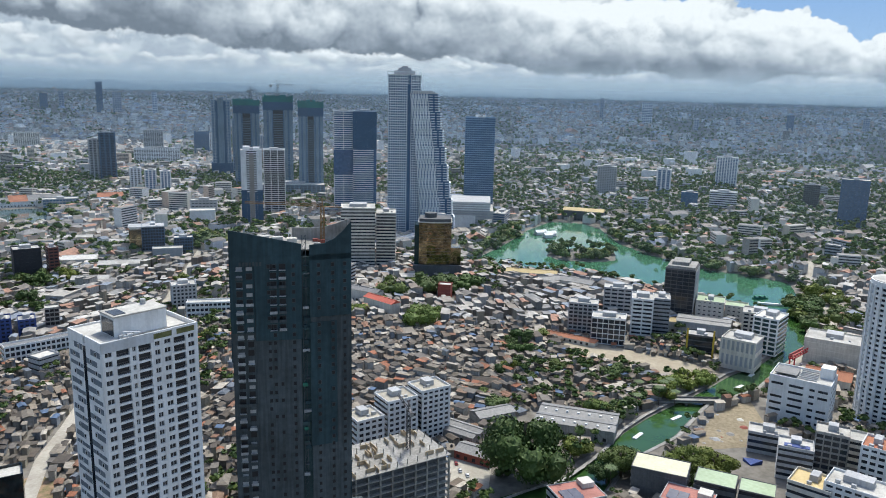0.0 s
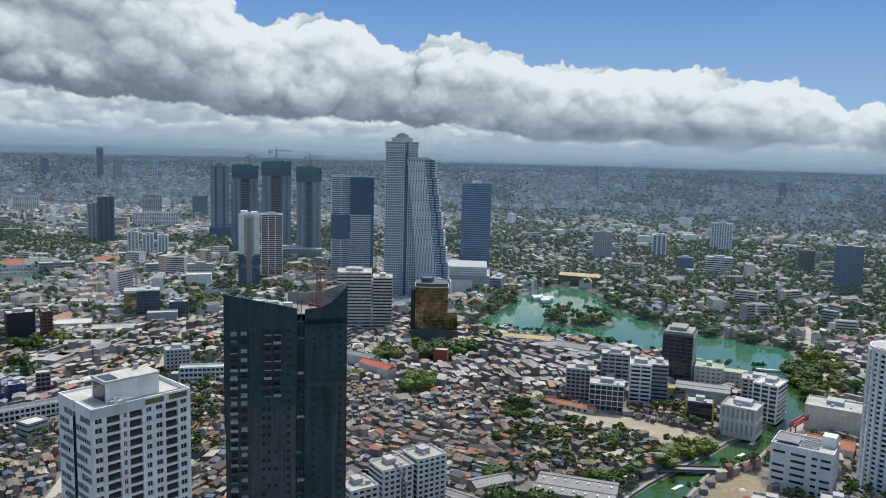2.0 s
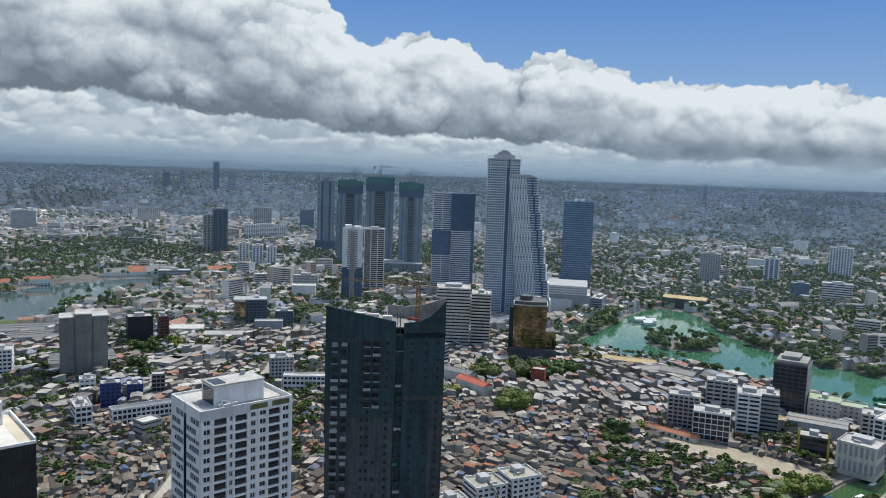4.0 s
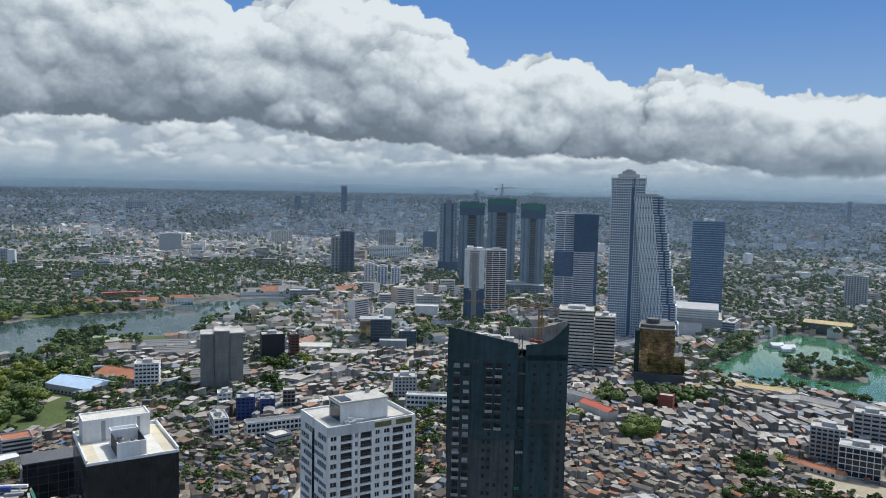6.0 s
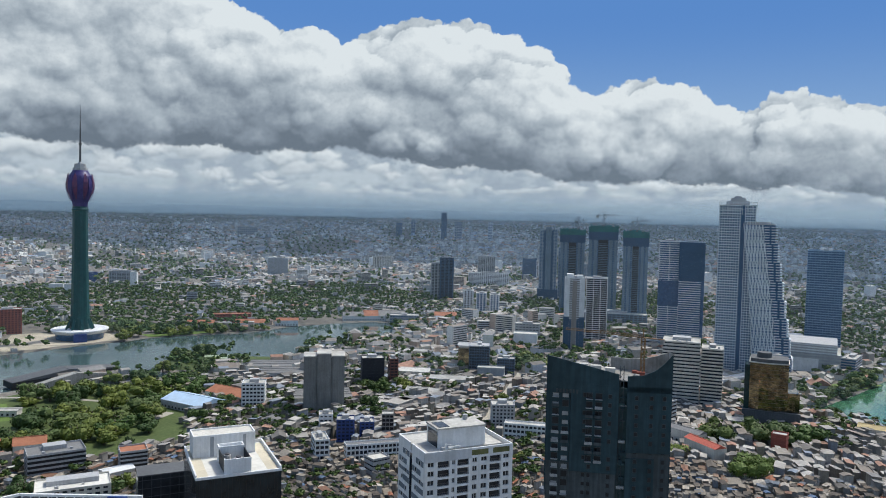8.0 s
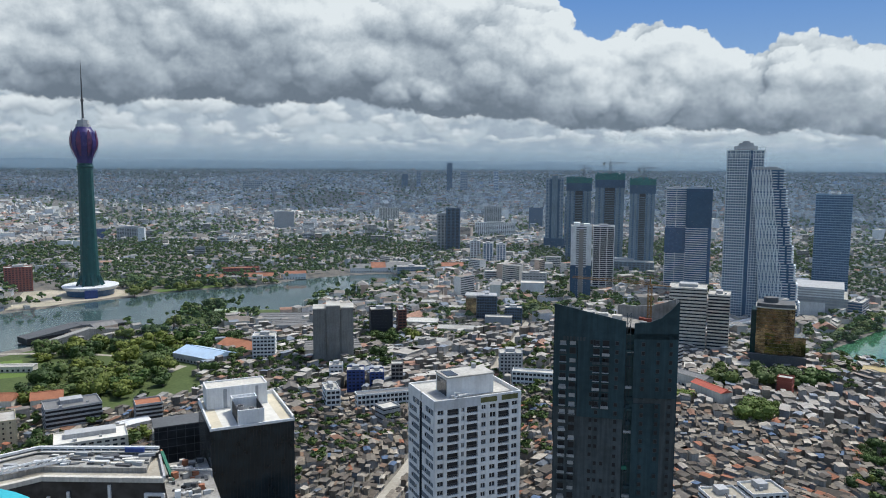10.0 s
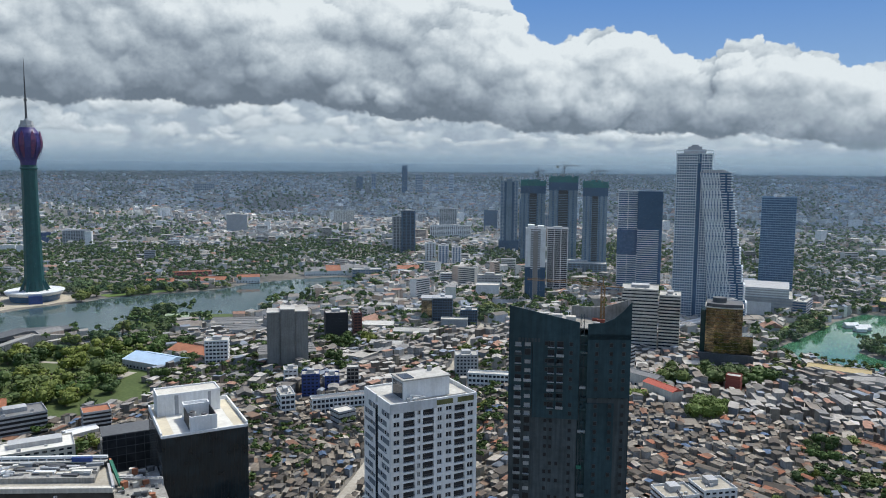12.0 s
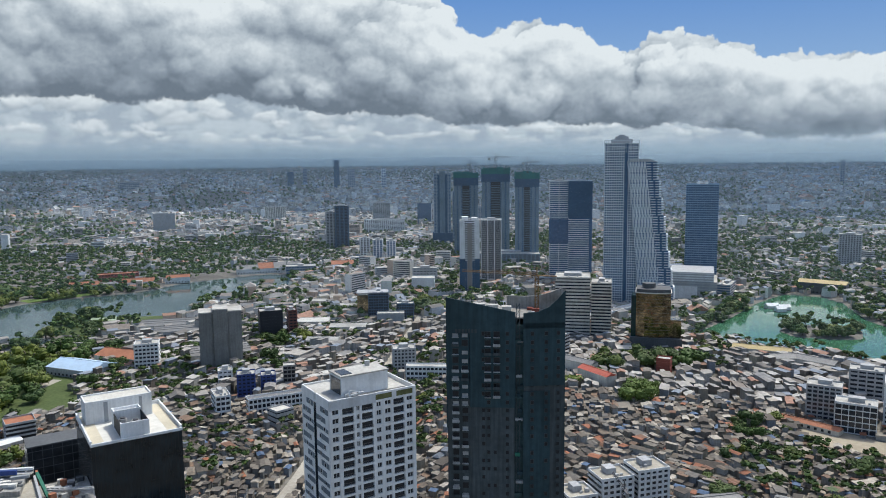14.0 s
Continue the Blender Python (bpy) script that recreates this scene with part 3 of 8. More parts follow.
lot("ground_lot", "wide bare sandy lot beside the canal", [(100, 586), (150, 550), (176, 524), (213, 546), (192, 568), (132, 608), (106, 622)], SANDLOT)
lot("ground_lot", "bare sandy building plot with weeds", [(-226, 322), (-200, 316), (-190, 332), (-196, 360), (-214, 372), (-226, 350)], REDEARTH)
lot("ground_lot", "dusty yard beside sheds", [(4, 368), (26, 360), (30, 392), (8, 412)], PAVING)
lot("ground_lot", "rubble strewn canal bank", [(150, 415), (205, 425), (214, 492), (190, 480), (172, 455)], SOIL)
lot("ground_lot", "sunny grass strip on the lake shore", [(-935, 905), (-905, 895), (-850, 985), (-870, 1005)], GRASS)
lot("ground_lot", "dry grass field beside the podium", [(60, 1000), (95, 1060), (120, 1100), (90, 1110), (50, 1060)], GRASS)
lot("ground_lot", "grass playing field", [(-760, 470), (-700, 430), (-660, 480), (-720, 520)], GRASS)
strip("path", "pale path through the park", [(-770, 520), (-700, 560), (-640, 575), (-605, 600), (-590, 640)], 6, PAVING, 0.2, "path")
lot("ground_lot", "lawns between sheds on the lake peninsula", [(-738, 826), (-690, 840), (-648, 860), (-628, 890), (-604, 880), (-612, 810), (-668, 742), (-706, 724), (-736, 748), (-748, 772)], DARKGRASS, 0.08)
lot("ground_lot", "pale sandy shore gardens below the observation tower", [(-1095, 800), (-985, 690), (-957, 742), (-950, 797), (-925, 850), (-960, 885), (-1060, 860)], SHORESAND, 0.03)
lot("ground_lot", "dusty open yard in the park", [(-575, 545), (-545, 550), (-548, 575), (-578, 572)], PAVING, 0.16)
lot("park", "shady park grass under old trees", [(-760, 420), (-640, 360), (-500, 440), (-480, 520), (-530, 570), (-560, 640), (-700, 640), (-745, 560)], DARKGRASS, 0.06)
OPEN.append(np.array([(-760, 420), (-640, 360), (-500, 440), (-480, 520), (-530, 570), (-560, 640), (-700, 640), (-760, 560)], dtype=float))
OPEN.append(DRY)
OPEN.append(np.array([(180, 340), (110, 395), (160, 430), (240, 430), (260, 330)], dtype=float))
OPEN.append(np.array([(30, 345), (75, 420), (110, 470), (60, 470), (20, 400)], dtype=float))
strip("canal_wall", "low stone canal edge", [(29, 352), (46, 364), (68, 377), (81, 392), (98, 414), (114, 441), (135, 465), (160, 489), (191, 517), (215, 543), (245, 565), (280, 604)], 2.2, CONCRETE, 0.35, "wall")
strip("canal_wall", "low stone canal edge", [(90, 366), (102, 388), (121, 411), (147, 434), (174, 473), (186, 489), (206, 500), (227, 513), (266, 561), (315, 618), (337, 668)], 2.2, CONCRETE, 0.35, "wall")
# ---- things: the nearest towers ----
STRIPEGREY = surface("pale_grey_wall_panels", (0.3, 0.32, 0.34), (0.38, 0.4, 0.42), 0.8, 0.7, bump=0.04, streaks=0.15)
FRAMES = surface("pale_window_frames", (0.55, 0.56, 0.56), (0.65, 0.66, 0.66), 0.5, 0.5, bump=0.0)
SHADENET = surface("dark_net_over_concrete", (0.055, 0.072, 0.08), (0.09, 0.11, 0.118), 3.0, 0.85, bump=0.3, stain=0.7, streaks=0.5)
# near-black panes put the shade inside openings into the colour
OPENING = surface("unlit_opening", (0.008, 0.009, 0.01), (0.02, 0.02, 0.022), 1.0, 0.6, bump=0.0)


def window_mesh(w, h, deep=0.12, bars=2, frame_mat=FRAMES, pane_mat=GLASS, t=0.12):
    """Panes set back in one frame with upright bars, in the plane y = 0 and looking along -y."""
    xs = [-w / 2]
    for i in range(bars):
        u = -w / 2 + w * i / bars
        xs += [u + t / (1 if i == 0 else 2), u + w / bars - t / (1 if i == bars - 1 else 2)]
    xs.append(w / 2)
    zs = [-0.07, 0.07, h - 0.07, h + 0.07]
    verts, index, faces, slots = [], {}, [], []

    def at(i, j, y):
        key = (i, j, y)
        if key not in index:
            index[key] = len(verts)
            verts.append((xs[i], y, zs[j]))
        return index[key]

    nx, nz = len(xs) - 1, len(zs) - 1
    for i in range(nx):
        for j in range(nz):
            pane = j == 1 and i % 2 == 1
            y = -0.02 if pane else -deep
            faces.append((at(i, j, y), at(i + 1, j, y), at(i + 1, j + 1, y), at(i, j + 1, y)))
            slots.append(int(pane))
            if pane:
                c = [(i, j), (i + 1, j), (i + 1, j + 1), (i, j + 1)]
                for (p, q), (r, s) in zip(c, c[1:] + c[:1]):
                    faces.append((at(p, q, -deep), at(r, s, -deep), at(r, s, y), at(p, q, y)))
                    slots.append(0)
    rim = [(i, 0) for i in range(nx)] + [(nx, j) for j in range(nz)] + [(i, nz) for i in range(nx, 0, -1)] + [(0, j) for j in range(nz, 0, -1)]
    for (p, q), (r, s) in zip(rim, rim[1:] + rim[:1]):
        faces.append((at(r, s, -deep), at(p, q, -deep), at(p, q, 0.06), at(r, s, 0.06)))
        slots.append(0)
    box = Shape()
    box.v, box.f, box.s = verts, faces, slots
    return box.mesh("window", frame_mat, pane_mat)


TOWERGREY = surface("mid_grey_wall_panels", (0.12, 0.15, 0.18), (0.17, 0.2, 0.23), 0.8, 0.7, bump=0.04, streaks=0.15)
LIGHTPANEL = surface("light_grey_wall_panels", (0.52, 0.54, 0.56), (0.6, 0.62, 0.64), 0.8, 0.7, bump=0.04, streaks=0.15)
OLIVE = glass("olive_tinted_glass", (0.09, 0.1, 0.035), (0.16, 0.17, 0.07), 0.2, 2.0)


def white_tower():
    ob = thing("apartment_tower", -104.3, 221.6, 48.6, "tall white and grey striped apartment tower with dark balconies", "building")
    W, D, H, ST = 32.8, 24.0, 123.3, 3.12
    keep_clear(-102, 242, 38, 30, 48.6)
    part("core", Shape().box(0.9, 0.9, 0, W - 0.9, D - 0.9, H), GLASS, ob)
    n = int(H / ST)
    top = H - n * ST
    ring = Shape().box(0.05, 0.05, 0, W - 0.05, D - 0.05, 0.75).mesh("floor_band", WHITE)
    for i in range(n):
        part("floor_band", ring, WHITE, ob, at=(0, 0, top + i * ST))
    # front wall: piers between the window and balcony bays
    bays = [(0.03, 0.1, "w"), (0.14, 0.27, "b"), (0.3, 0.335, "w"), (0.36, 0.49, "b"), (0.53, 0.585, "w"), (0.63, 0.7, "w"), (0.73, 0.86, "b"), (0.89, 0.96, "w")]
    edges = [0.0] + [e for a, b, k in bays for e in (a, b)] + [1.0]
    for a, b in zip(edges[0::2], edges[1::2]):
        part("pier", Shape().box(a * W, 0.0, 0, b * W, 0.95, H - 0.2), WHITE, ob)
    for a, b, k in bays:
        w = (b - a) * W
        if k == "w":
            panel = Shape().box(-w / 2 - 0.02, 0.02, 0, w / 2 + 0.02, 0.6, 0.62).mesh("sill_panel", WHITE)
            win = window_mesh(w, 1.7)
            for i in range(n):
                z = top + i * ST
                part("sill_panel", panel, WHITE, ob, at=((a + b) / 2 * W, 0, z + 0.74))
                part("window", win, FRAMES, ob, at=((a + b) / 2 * W, 0.45, z + 1.36))
        else:
            rail = Shape()
            rail.box(-w / 2, 0.1, 0.95, w / 2, 0.2, 1.05)
            for j in range(7):
                rail.box(-w / 2 + w * j / 6 - 0.05, 0.12, 0, -w / 2 + w * j / 6 + 0.05, 0.18, 1.0)
            rail = rail.mesh("railing", DARKSTEEL)
            for i in range(n):
                part("railing", rail, DARKSTEEL, ob, at=((a + b) / 2 * W, 0, top + i * ST + 0.74))
    # left wall: two grey-striped wings, a flush dark strip imitating the shaded slot between
    for y0, y1 in ((0.95, 11.2), (13.4, D - 0.95)):
        part("side_wall", Shape().box(-0.02, y0, 0, 0.95, y1, H - 0.3), WHITE, ob)
        long = (Shape().box(-0.12, y0 + 0.3, 0, 0.0, y1 - 0.2, 1.3).mesh("grey_panel", TOWERGREY), Shape().box(-0.12, y0 + 0.3, 0, 0.0, y1 - 3.6, 1.9).mesh("grey_panel", TOWERGREY), Shape().box(-0.12, y0 + 2.6, -0.3, 0.0, y1 - 0.2, 1.5).mesh("grey_panel", TOWERGREY))
        for i in range(n):
            part("grey_panel", long[(i * 2) % 3], TOWERGREY, ob, at=(0, 0, top + i * ST + 1.0))
        win = window_mesh(1.5, 1.5, bars=1)
        for i in range(n):
            part("window", win, FRAMES, ob, at=(-0.14, (y0 + y1) / 2 + (1.5 if i % 2 else -2.0), top + i * ST + 1.15), turn=-90)
    part("slot_glazing", Shape().box(-0.04, 11.25, 0, 0.5, 13.35, H - 0.4), GLASS, ob, "flush dark strip imitating the shaded slot between the side wings")
    part("side_wall", Shape().box(W - 0.95, 0.95, 0, W + 0.02, D - 0.95, H - 0.3), WHITE, ob)
    part("back_wall", Shape().box(0, D - 0.94, 0, W, D + 0.02, H - 0.3), WHITE, ob)
    # crown: parapet, open roof terrace, lift house
    part("crown_wall", Shape().box(-0.05, -0.05, H - 0.2, W * 0.52, 0.5, H + 3.2), LIGHTPANEL, ob, "pale grey crown wall")
    part("crown_wall", Shape().box(W * 0.52, -0.05, H - 0.2, W + 0.05, 0.5, H + 0.6).box(W * 0.52, -0.05, H + 2.5, W + 0.05, 0.5, H + 3.2).box(W * 0.715, -0.05, H + 0.6, W * 0.765, 0.5, H + 2.5).box(W * 0.965, -0.05, H + 0.6, W + 0.05, 0.5, H + 2.5), WHITE, ob)
    part("crown_wall", Shape().box(-0.05, 0.5, H - 0.2, 0.45, 11.4, H + 3.2).box(-0.05, 11.4, H - 0.2, 0.45, 13.2, H + 0.4).box(-0.05, 13.2, H - 0.2, 0.45, D, H + 3.2), WHITE, ob)
    part("crown_wall", Shape().box(W - 0.45, 0.5, H - 0.2, W + 0.05, D, H + 3.2).box(0.45, D - 0.5, H - 0.2, W - 0.45, D + 0.05, H + 3.2), WHITE, ob)
    part("roof", Shape().box(0.45, 0.5, H - 0.1, W - 0.45, D - 0.5, H + 1.6).box(0.45, 0.5, H + 1.6, W * 0.3, D - 0.5, H + 2.6).box(W * 0.3, 4.0, H + 1.6, W * 0.94, D - 0.5, H + 2.4), ROOFTOP, ob)
    # olive panels added to give the crown openings their greenish tone
    for a, b in ((0.525, 0.712), (0.768, 0.962)):
        part("crown_glass", Shape().box(a * W, 0.12, H + 0.6, b * W, 0.3, H + 2.5), OLIVE, ob, "olive panel filling a crown opening")
    house = part("lift_house", Shape().box(W * 0.2, 4.6, H + 1.6, W * 0.74, 14.2, H + 9.0), WHITE, ob)
    part("house_roof", Shape().box(W * 0.2 - 0.3, 4.3, H + 9.0, W * 0.74 + 0.3, 14.5, H + 9.5), ROOFTOP, house)
    part("screen_glass", Shape().box(W * 0.2 - 0.12, 5.2, H + 2.8, W * 0.2 - 0.02, 13.2, H + 8.2), GLASS, house)
    part("roof_hatch", Shape().box(W * 0.22, 5.6, H + 9.5, W * 0.34, 12.0, H + 9.7), GLASS, house)
    part("vent", Shape().cyl(W * 0.62, 12.5, H + 9.5, H + 11.2, 0.9, 0.9, 10), GREYW, house)
    for k, (u, v) in enumerate(((7.0, 2.2), (9.5, 2.0), (11.8, 2.4))):
        part("roof_unit", Shape().box(u, v, H + 2.6, u + 1.7, v + 1.2, H + 3.7), GREYW, ob)
    # building cradle on the roof edge
    arm = Shape().beam((8, 1.5, H + 3.4), (12.5, -0.6, H + 4.4), 0.22).beam((8, 1.5, H + 3.2), (8, 1.5, H + 5.0), 0.2).beam((8, 1.5, H + 5.0), (12.5, -0.6, H + 4.4), 0.14)
    part("cradle_arm", arm, WHITE, ob)


# pale pane colour imitates daylight seen through the open floors
DAYPANE = surface("daylight_pane", (0.3, 0.31, 0.31), (0.42, 0.42, 0.41), 1.5, 0.9, stain=0.5)
SEAMNET = surface("slack_dark_net", (0.035, 0.075, 0.078), (0.07, 0.115, 0.118), 1.5, 0.9, bump=0.6, stain=0.8)
# balcony grey raised, sun on the slabs put into the colour
BALCONY = surface("sun_lightened_grey_balcony", (0.26, 0.28, 0.29), (0.46, 0.47, 0.47), 1.0, 0.85, bump=0.1, stain=0.6)


def netted_tower():
    ob = thing("unfinished_tower", -74, 257, 12, "unfinished tower wrapped in dark blue-green netting with a notched crown", "building")
    keep_clear(-56, 272, 48, 34, 12)
    W, D, H = 42.0, 25.0, 148.0
    SEAM0, SEAM1 = 24.2, 27.6
    left = [(0, 0.3), (8.5, 0.3), (8.5, 0.0), (SEAM0, 0.0), (SEAM0, D), (0, D)]
    part("left_wing", Shape().prism(left, 0, H), SHADENET, ob)
    part("right_wing", Shape().prism([(SEAM1, 0), (W, 2.4), (W, D), (SEAM1, D)], 0, H), SHADENET, ob)
    part("seam_wall", Shape().box(SEAM0, 1.3, 0, SEAM1, D - 1, H - 2), SEAMNET, ob, "dark hoist slot between the wings")
    # netting over the upper storeys, sagging a little off the wall
    part("netting", Shape().box(8.2, -0.5, H - 32, SEAM0 + 0.3, -0.06, H - 1), NET, ob, "dark blue-green safety netting")
    part("netting", Shape().box(0, -0.35, H - 29, 8.0, -0.06, H - 1), NET, ob)
    net2 = Shape().prism([(SEAM1 - 0.3, -0.5), (W + 0.3, 1.9), (W + 0.3, 2.2), (SEAM1 - 0.3, -0.1)], H - 24, H - 1)
    part("netting", net2, NET, ob)
    part("netting", Shape().prism([(SEAM1 - 0.3, -0.4), (W - 5, 1.55), (W - 5, 1.8), (SEAM1 - 0.3, -0.1)], 74, H - 26), NET, ob)
    part("netting", Shape().box(-0.4, 0.5, H - 40, -0.05, D, H - 1), NET, ob)
    part("netting", Shape().box(W + 0.05, 3, 40, W + 0.4, D, H - 1), NET, ob)
    # crown walls that slope down to the notch
    crown = Shape()
    crown.prism([(-0.3, -0.4), (SEAM0 + 0.3, -0.4), (SEAM0 + 0.3, 0.1), (-0.3, 0.1)], H - 3, H, tops=[H + 8.3, H + 3.0, H + 3.0, H + 8.3])
    crown.prism([(-0.3, 0.1), (0.2, 0.1), (0.2, D), (-0.3, D)], H - 3, H, tops=[H + 8.3, H + 8.3, H + 3.0, H + 3.0])
    part("crown_screen", crown, NET, ob)
    rise_ = Shape()
    pts = [(0.0, 2.6), (0.35, 3.0), (0.6, 4.6), (0.8, 7.2), (1.0, 10.6)]
    for (a, za), (b, zb) in zip(pts, pts[1:]):
        xa, xb = SEAM1 - 0.3 + (W - SEAM1 + 0.6) * a, SEAM1 - 0.3 + (W - SEAM1 + 0.6) * b
        ya, yb = -0.5 + 2.4 * a, -0.5 + 2.4 * b
        rise_.prism([(xa, ya), (xb, yb), (xb, yb + 0.4), (xa, ya + 0.4)], H - 3, H, tops=[H + za, H + zb, H + zb, H + za])
    part("crown_screen", rise_, NET, ob)
    back = Shape()
    for (a, za), (b, zb) in zip(pts, pts[1:]):
        xa, xb = SEAM1 - 6 + (W - SEAM1 + 6.3) * a, SEAM1 - 6 + (W - SEAM1 + 6.3) * b
        back.prism([(xa, D - 0.6 - 10 * a), (xb, D - 0.6 - 10 * b), (xb, D - 10 * b), (xa, D - 10 * a)], H - 3, H, tops=[H + 3 + za * 0.6, H + 3 + zb * 0.6, H + 3 + zb * 0.6, H + 3 + za * 0.6])
    back.prism([(W - 0.2, 2.0), (W + 0.3, 2.0), (W + 0.3, 14.5), (W - 0.2, 14.5)], H - 3, H, tops=[H + 11, H + 11, H + 9, H + 9])
    part("crown_screen", back, CONCRETE, ob, "bare grey concrete crown wall")
    part("roof", Shape().box(0.3, 0.5, H, SEAM0, D - 0.3, H + 0.4).prism([(SEAM0, 3), (W - 0.4, 3), (W - 0.4, D - 0.3), (SEAM0, D - 0.3)], H, H + 0.4), CONCRETE, ob)
    rng = random.Random(4)
    for i in range(14):
        u, v, q = rng.uniform(2, 36), rng.uniform(5, 20), rng.uniform(1.0, 3.0)
        part("roof_crate", Shape().box(u, v, H + 0.4, u + q * 1.5, v + q, H + 0.4 + q * 0.7), rng.choice([CONCRETE, CREAM, ROOFTOP, CONCRETE, BRICKRED]), ob)
    # sign of the house, as bars
    for i in range(7):
        part("sign_bar", Shape().box(3.0 + i * 1.15, -0.52, H - 4.6, 3.8 + i * 1.15, -0.4, H - 3.2), SHADENET, ob, "faint pale lettering bar on the netting")
    # balconies on the left, punched windows elsewhere
    slab = Shape().box(-1.3, -1.2, 0, 1.3, 0, 0.22).box(-1.3, -1.2, 0.22, 1.3, -1.1, 1.05).box(-1.3, -1.1, 0.22, -1.2, 0, 1.05).mesh("balcony", BALCONY)
    slab_dark = slab.copy()
    slab_dark.materials[0] = SHADENET
    thin = Shape().box(-1.2, -0.9, 0, 1.2, 0, 0.2).mesh("balcony", BALCONY)
    pale = window_mesh(2.3, 1.5, 0.1, 1, SHADENET, DAYPANE, 0.1)
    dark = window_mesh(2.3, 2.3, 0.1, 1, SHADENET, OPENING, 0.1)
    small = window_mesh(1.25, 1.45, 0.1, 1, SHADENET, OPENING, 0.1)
    ST = 3.15
    for i in range(7, 46):
        z = i * ST
        front = -0.55 if z > H - 32 else -0.04
        for u in (3.0, 6.4):
            y = (-0.4 if z > H - 29 else 0.26)
            part("window", rng.choice([dark, dark, pale]), SHADENET, ob, at=(u, y, z))
            if rng.random() < (0.92 if u < 5 else 0.75):
                part("balcony", rng.choice([slab, slab, slab_dark, thin] if u < 5 else [slab, slab_dark, thin]), BALCONY, ob, at=(u, y, z))
        for u in (13.0, 14.9, 17.2, 21.6):
            if rng.random() < (0.95 if u > 20 else 0.6):
                part("window", small, SHADENET, ob, at=(u, front, z + 0.7))
        if z > H - 30:
            for u in (14.6, 17.8):
                part("window", dark, SHADENET, ob, at=(u, front, z))
                part("balcony", rng.choice([slab_dark, thin, slab]), SHADENET, ob, at=(u, front, z))
        for a in (0.2, 0.55, 0.85):
            if rng.random() < 0.92:
                u = SEAM1 + (W - SEAM1) * a
                yy = 2.4 * a - (0.6 if (z > H - 24 or 74 < z < H - 26) else 0.06)
                part("window", small, SHADENET, ob, at=(u, yy, z + 0.7), turn=math.degrees(math.atan2(2.4, W - SEAM1)))
    # hoist mast up the slot
    mast = Shape()
    for u in (SEAM0 + 0.6, SEAM0 + 1.8):
        mast.beam((u, 0.6, 0), (u, 0.6, H + 6), 0.12)
    for i in range(70):
        z = i * 2.2
        mast.beam((SEAM0 + 0.6, 0.6, z), (SEAM0 + 1.8, 0.6, z + 2.2), 0.07)
    part("hoist_mast", mast, SHADENET, ob)
    for i in range(30):
        z = rng.uniform(60, H - 4)
        part("hoist_landing", Shape().box(SEAM0 + rng.uniform(0, 1.4), 0.2, z, SEAM0 + rng.uniform(1.9, 3.3), 1.3, z + rng.uniform(0.2, 1.6)), rng.choice([NET, SEAMNET, BALCONY, GREENNET, SHADENET]), ob)
    podium = Shape().prism([(W - 16, -6), (W + 6, -4), (W + 6, 20), (W - 16, 20)], 0, 40)
    part("lower_block", podium, SHADENET, ob)


def crane(name, x, y, z, height, jib, yaw, mat, label, back=0.3, r=0.9):
    """A tower crane: lattice mast, jib, counter jib, cab and ties."""
    ob = thing(name, x, y, yaw, label, "crane", z=z)
    mast = Shape()
    for sx in (-1, 1):
        for sy in (-1, 1):
            mast.beam((sx * r, sy * r, 0), (sx * r, sy * r, height), r * 0.16)
    k = max(3, int(height / (2 * r)))
    for i in range(k):
        z0, z1 = height * i / k, height * (i + 1) / k
        s = 1 if i % 2 else -1
        mast.beam((-r * s, -r, z0), (r * s, -r, z1), r * 0.1).beam((-r * s, r, z0), (r * s, r, z1), r * 0.1).beam((-r, -r * s, z0), (-r, r * s, z1), r * 0.1).beam((r, -r * s, z0), (r, r * s, z1), r * 0.1)
    part("mast", mast, mat, ob)
    arm = Shape()
    for dy, dz in ((-r * 0.7, 0), (r * 0.7, 0), (0, r * 1.4)):
        arm.beam((0, dy, height + dz), (jib, dy * 0.6, height + dz * 0.7), r * 0.14)
    n = max(4, int(jib / (2.5 * r)))
    for i in range(n):
        u0, u1 = jib * i / n, jib * (i + 0.5) / n
        arm.beam((u0, -r * 0.7, height), (u1, 0, height + r * 1.3), r * 0.09).beam((u1, 0, height + r * 1.3), (jib * (i + 1) / n, r * 0.7, height), r * 0.09)
    part("jib", arm, mat, ob)
    rear = Shape().box(-jib * back, -r * 0.8, height - r * 0.2, 0, r * 0.8, height + r * 0.2)
    part("counter_jib", rear, mat, ob)
    part("counterweight", Shape().box(-jib * back, -r * 0.8, height - r * 2.2, -jib * back + r * 2.4, r * 0.8, height - r * 0.2), CONCRETE, ob)
    part("cab", Shape().box(r * 0.4, -r * 1.7, height - r * 2, r * 2, -r * 0.6, height - 0.1), GREYW, ob)
    peak = Shape().beam((0, 0, height), (0, 0, height + r * 5), r * 0.3).beam((0, 0, height + r * 5), (jib * 0.65, 0, height + r), r * 0.1).beam((0, 0, height + r * 5), (-jib * back * 0.9, 0, height + r * 0.2), r * 0.1)
    part("peak", peak, mat, ob)
    return ob


# grey patches in the glass colour imitate reflections on that side
SIDEGLASS = glass("painted_reflection_glass", (0.02, 0.022, 0.022), (0.2, 0.2, 0.19), 0.1, 7.0, spec=0.9, wave=0.1)
PALEROOF = surface("cream_white_roof_coat", (0.62, 0.6, 0.54), (0.74, 0.72, 0.66), 2.5, 0.85, bump=0.05, stain=0.35)


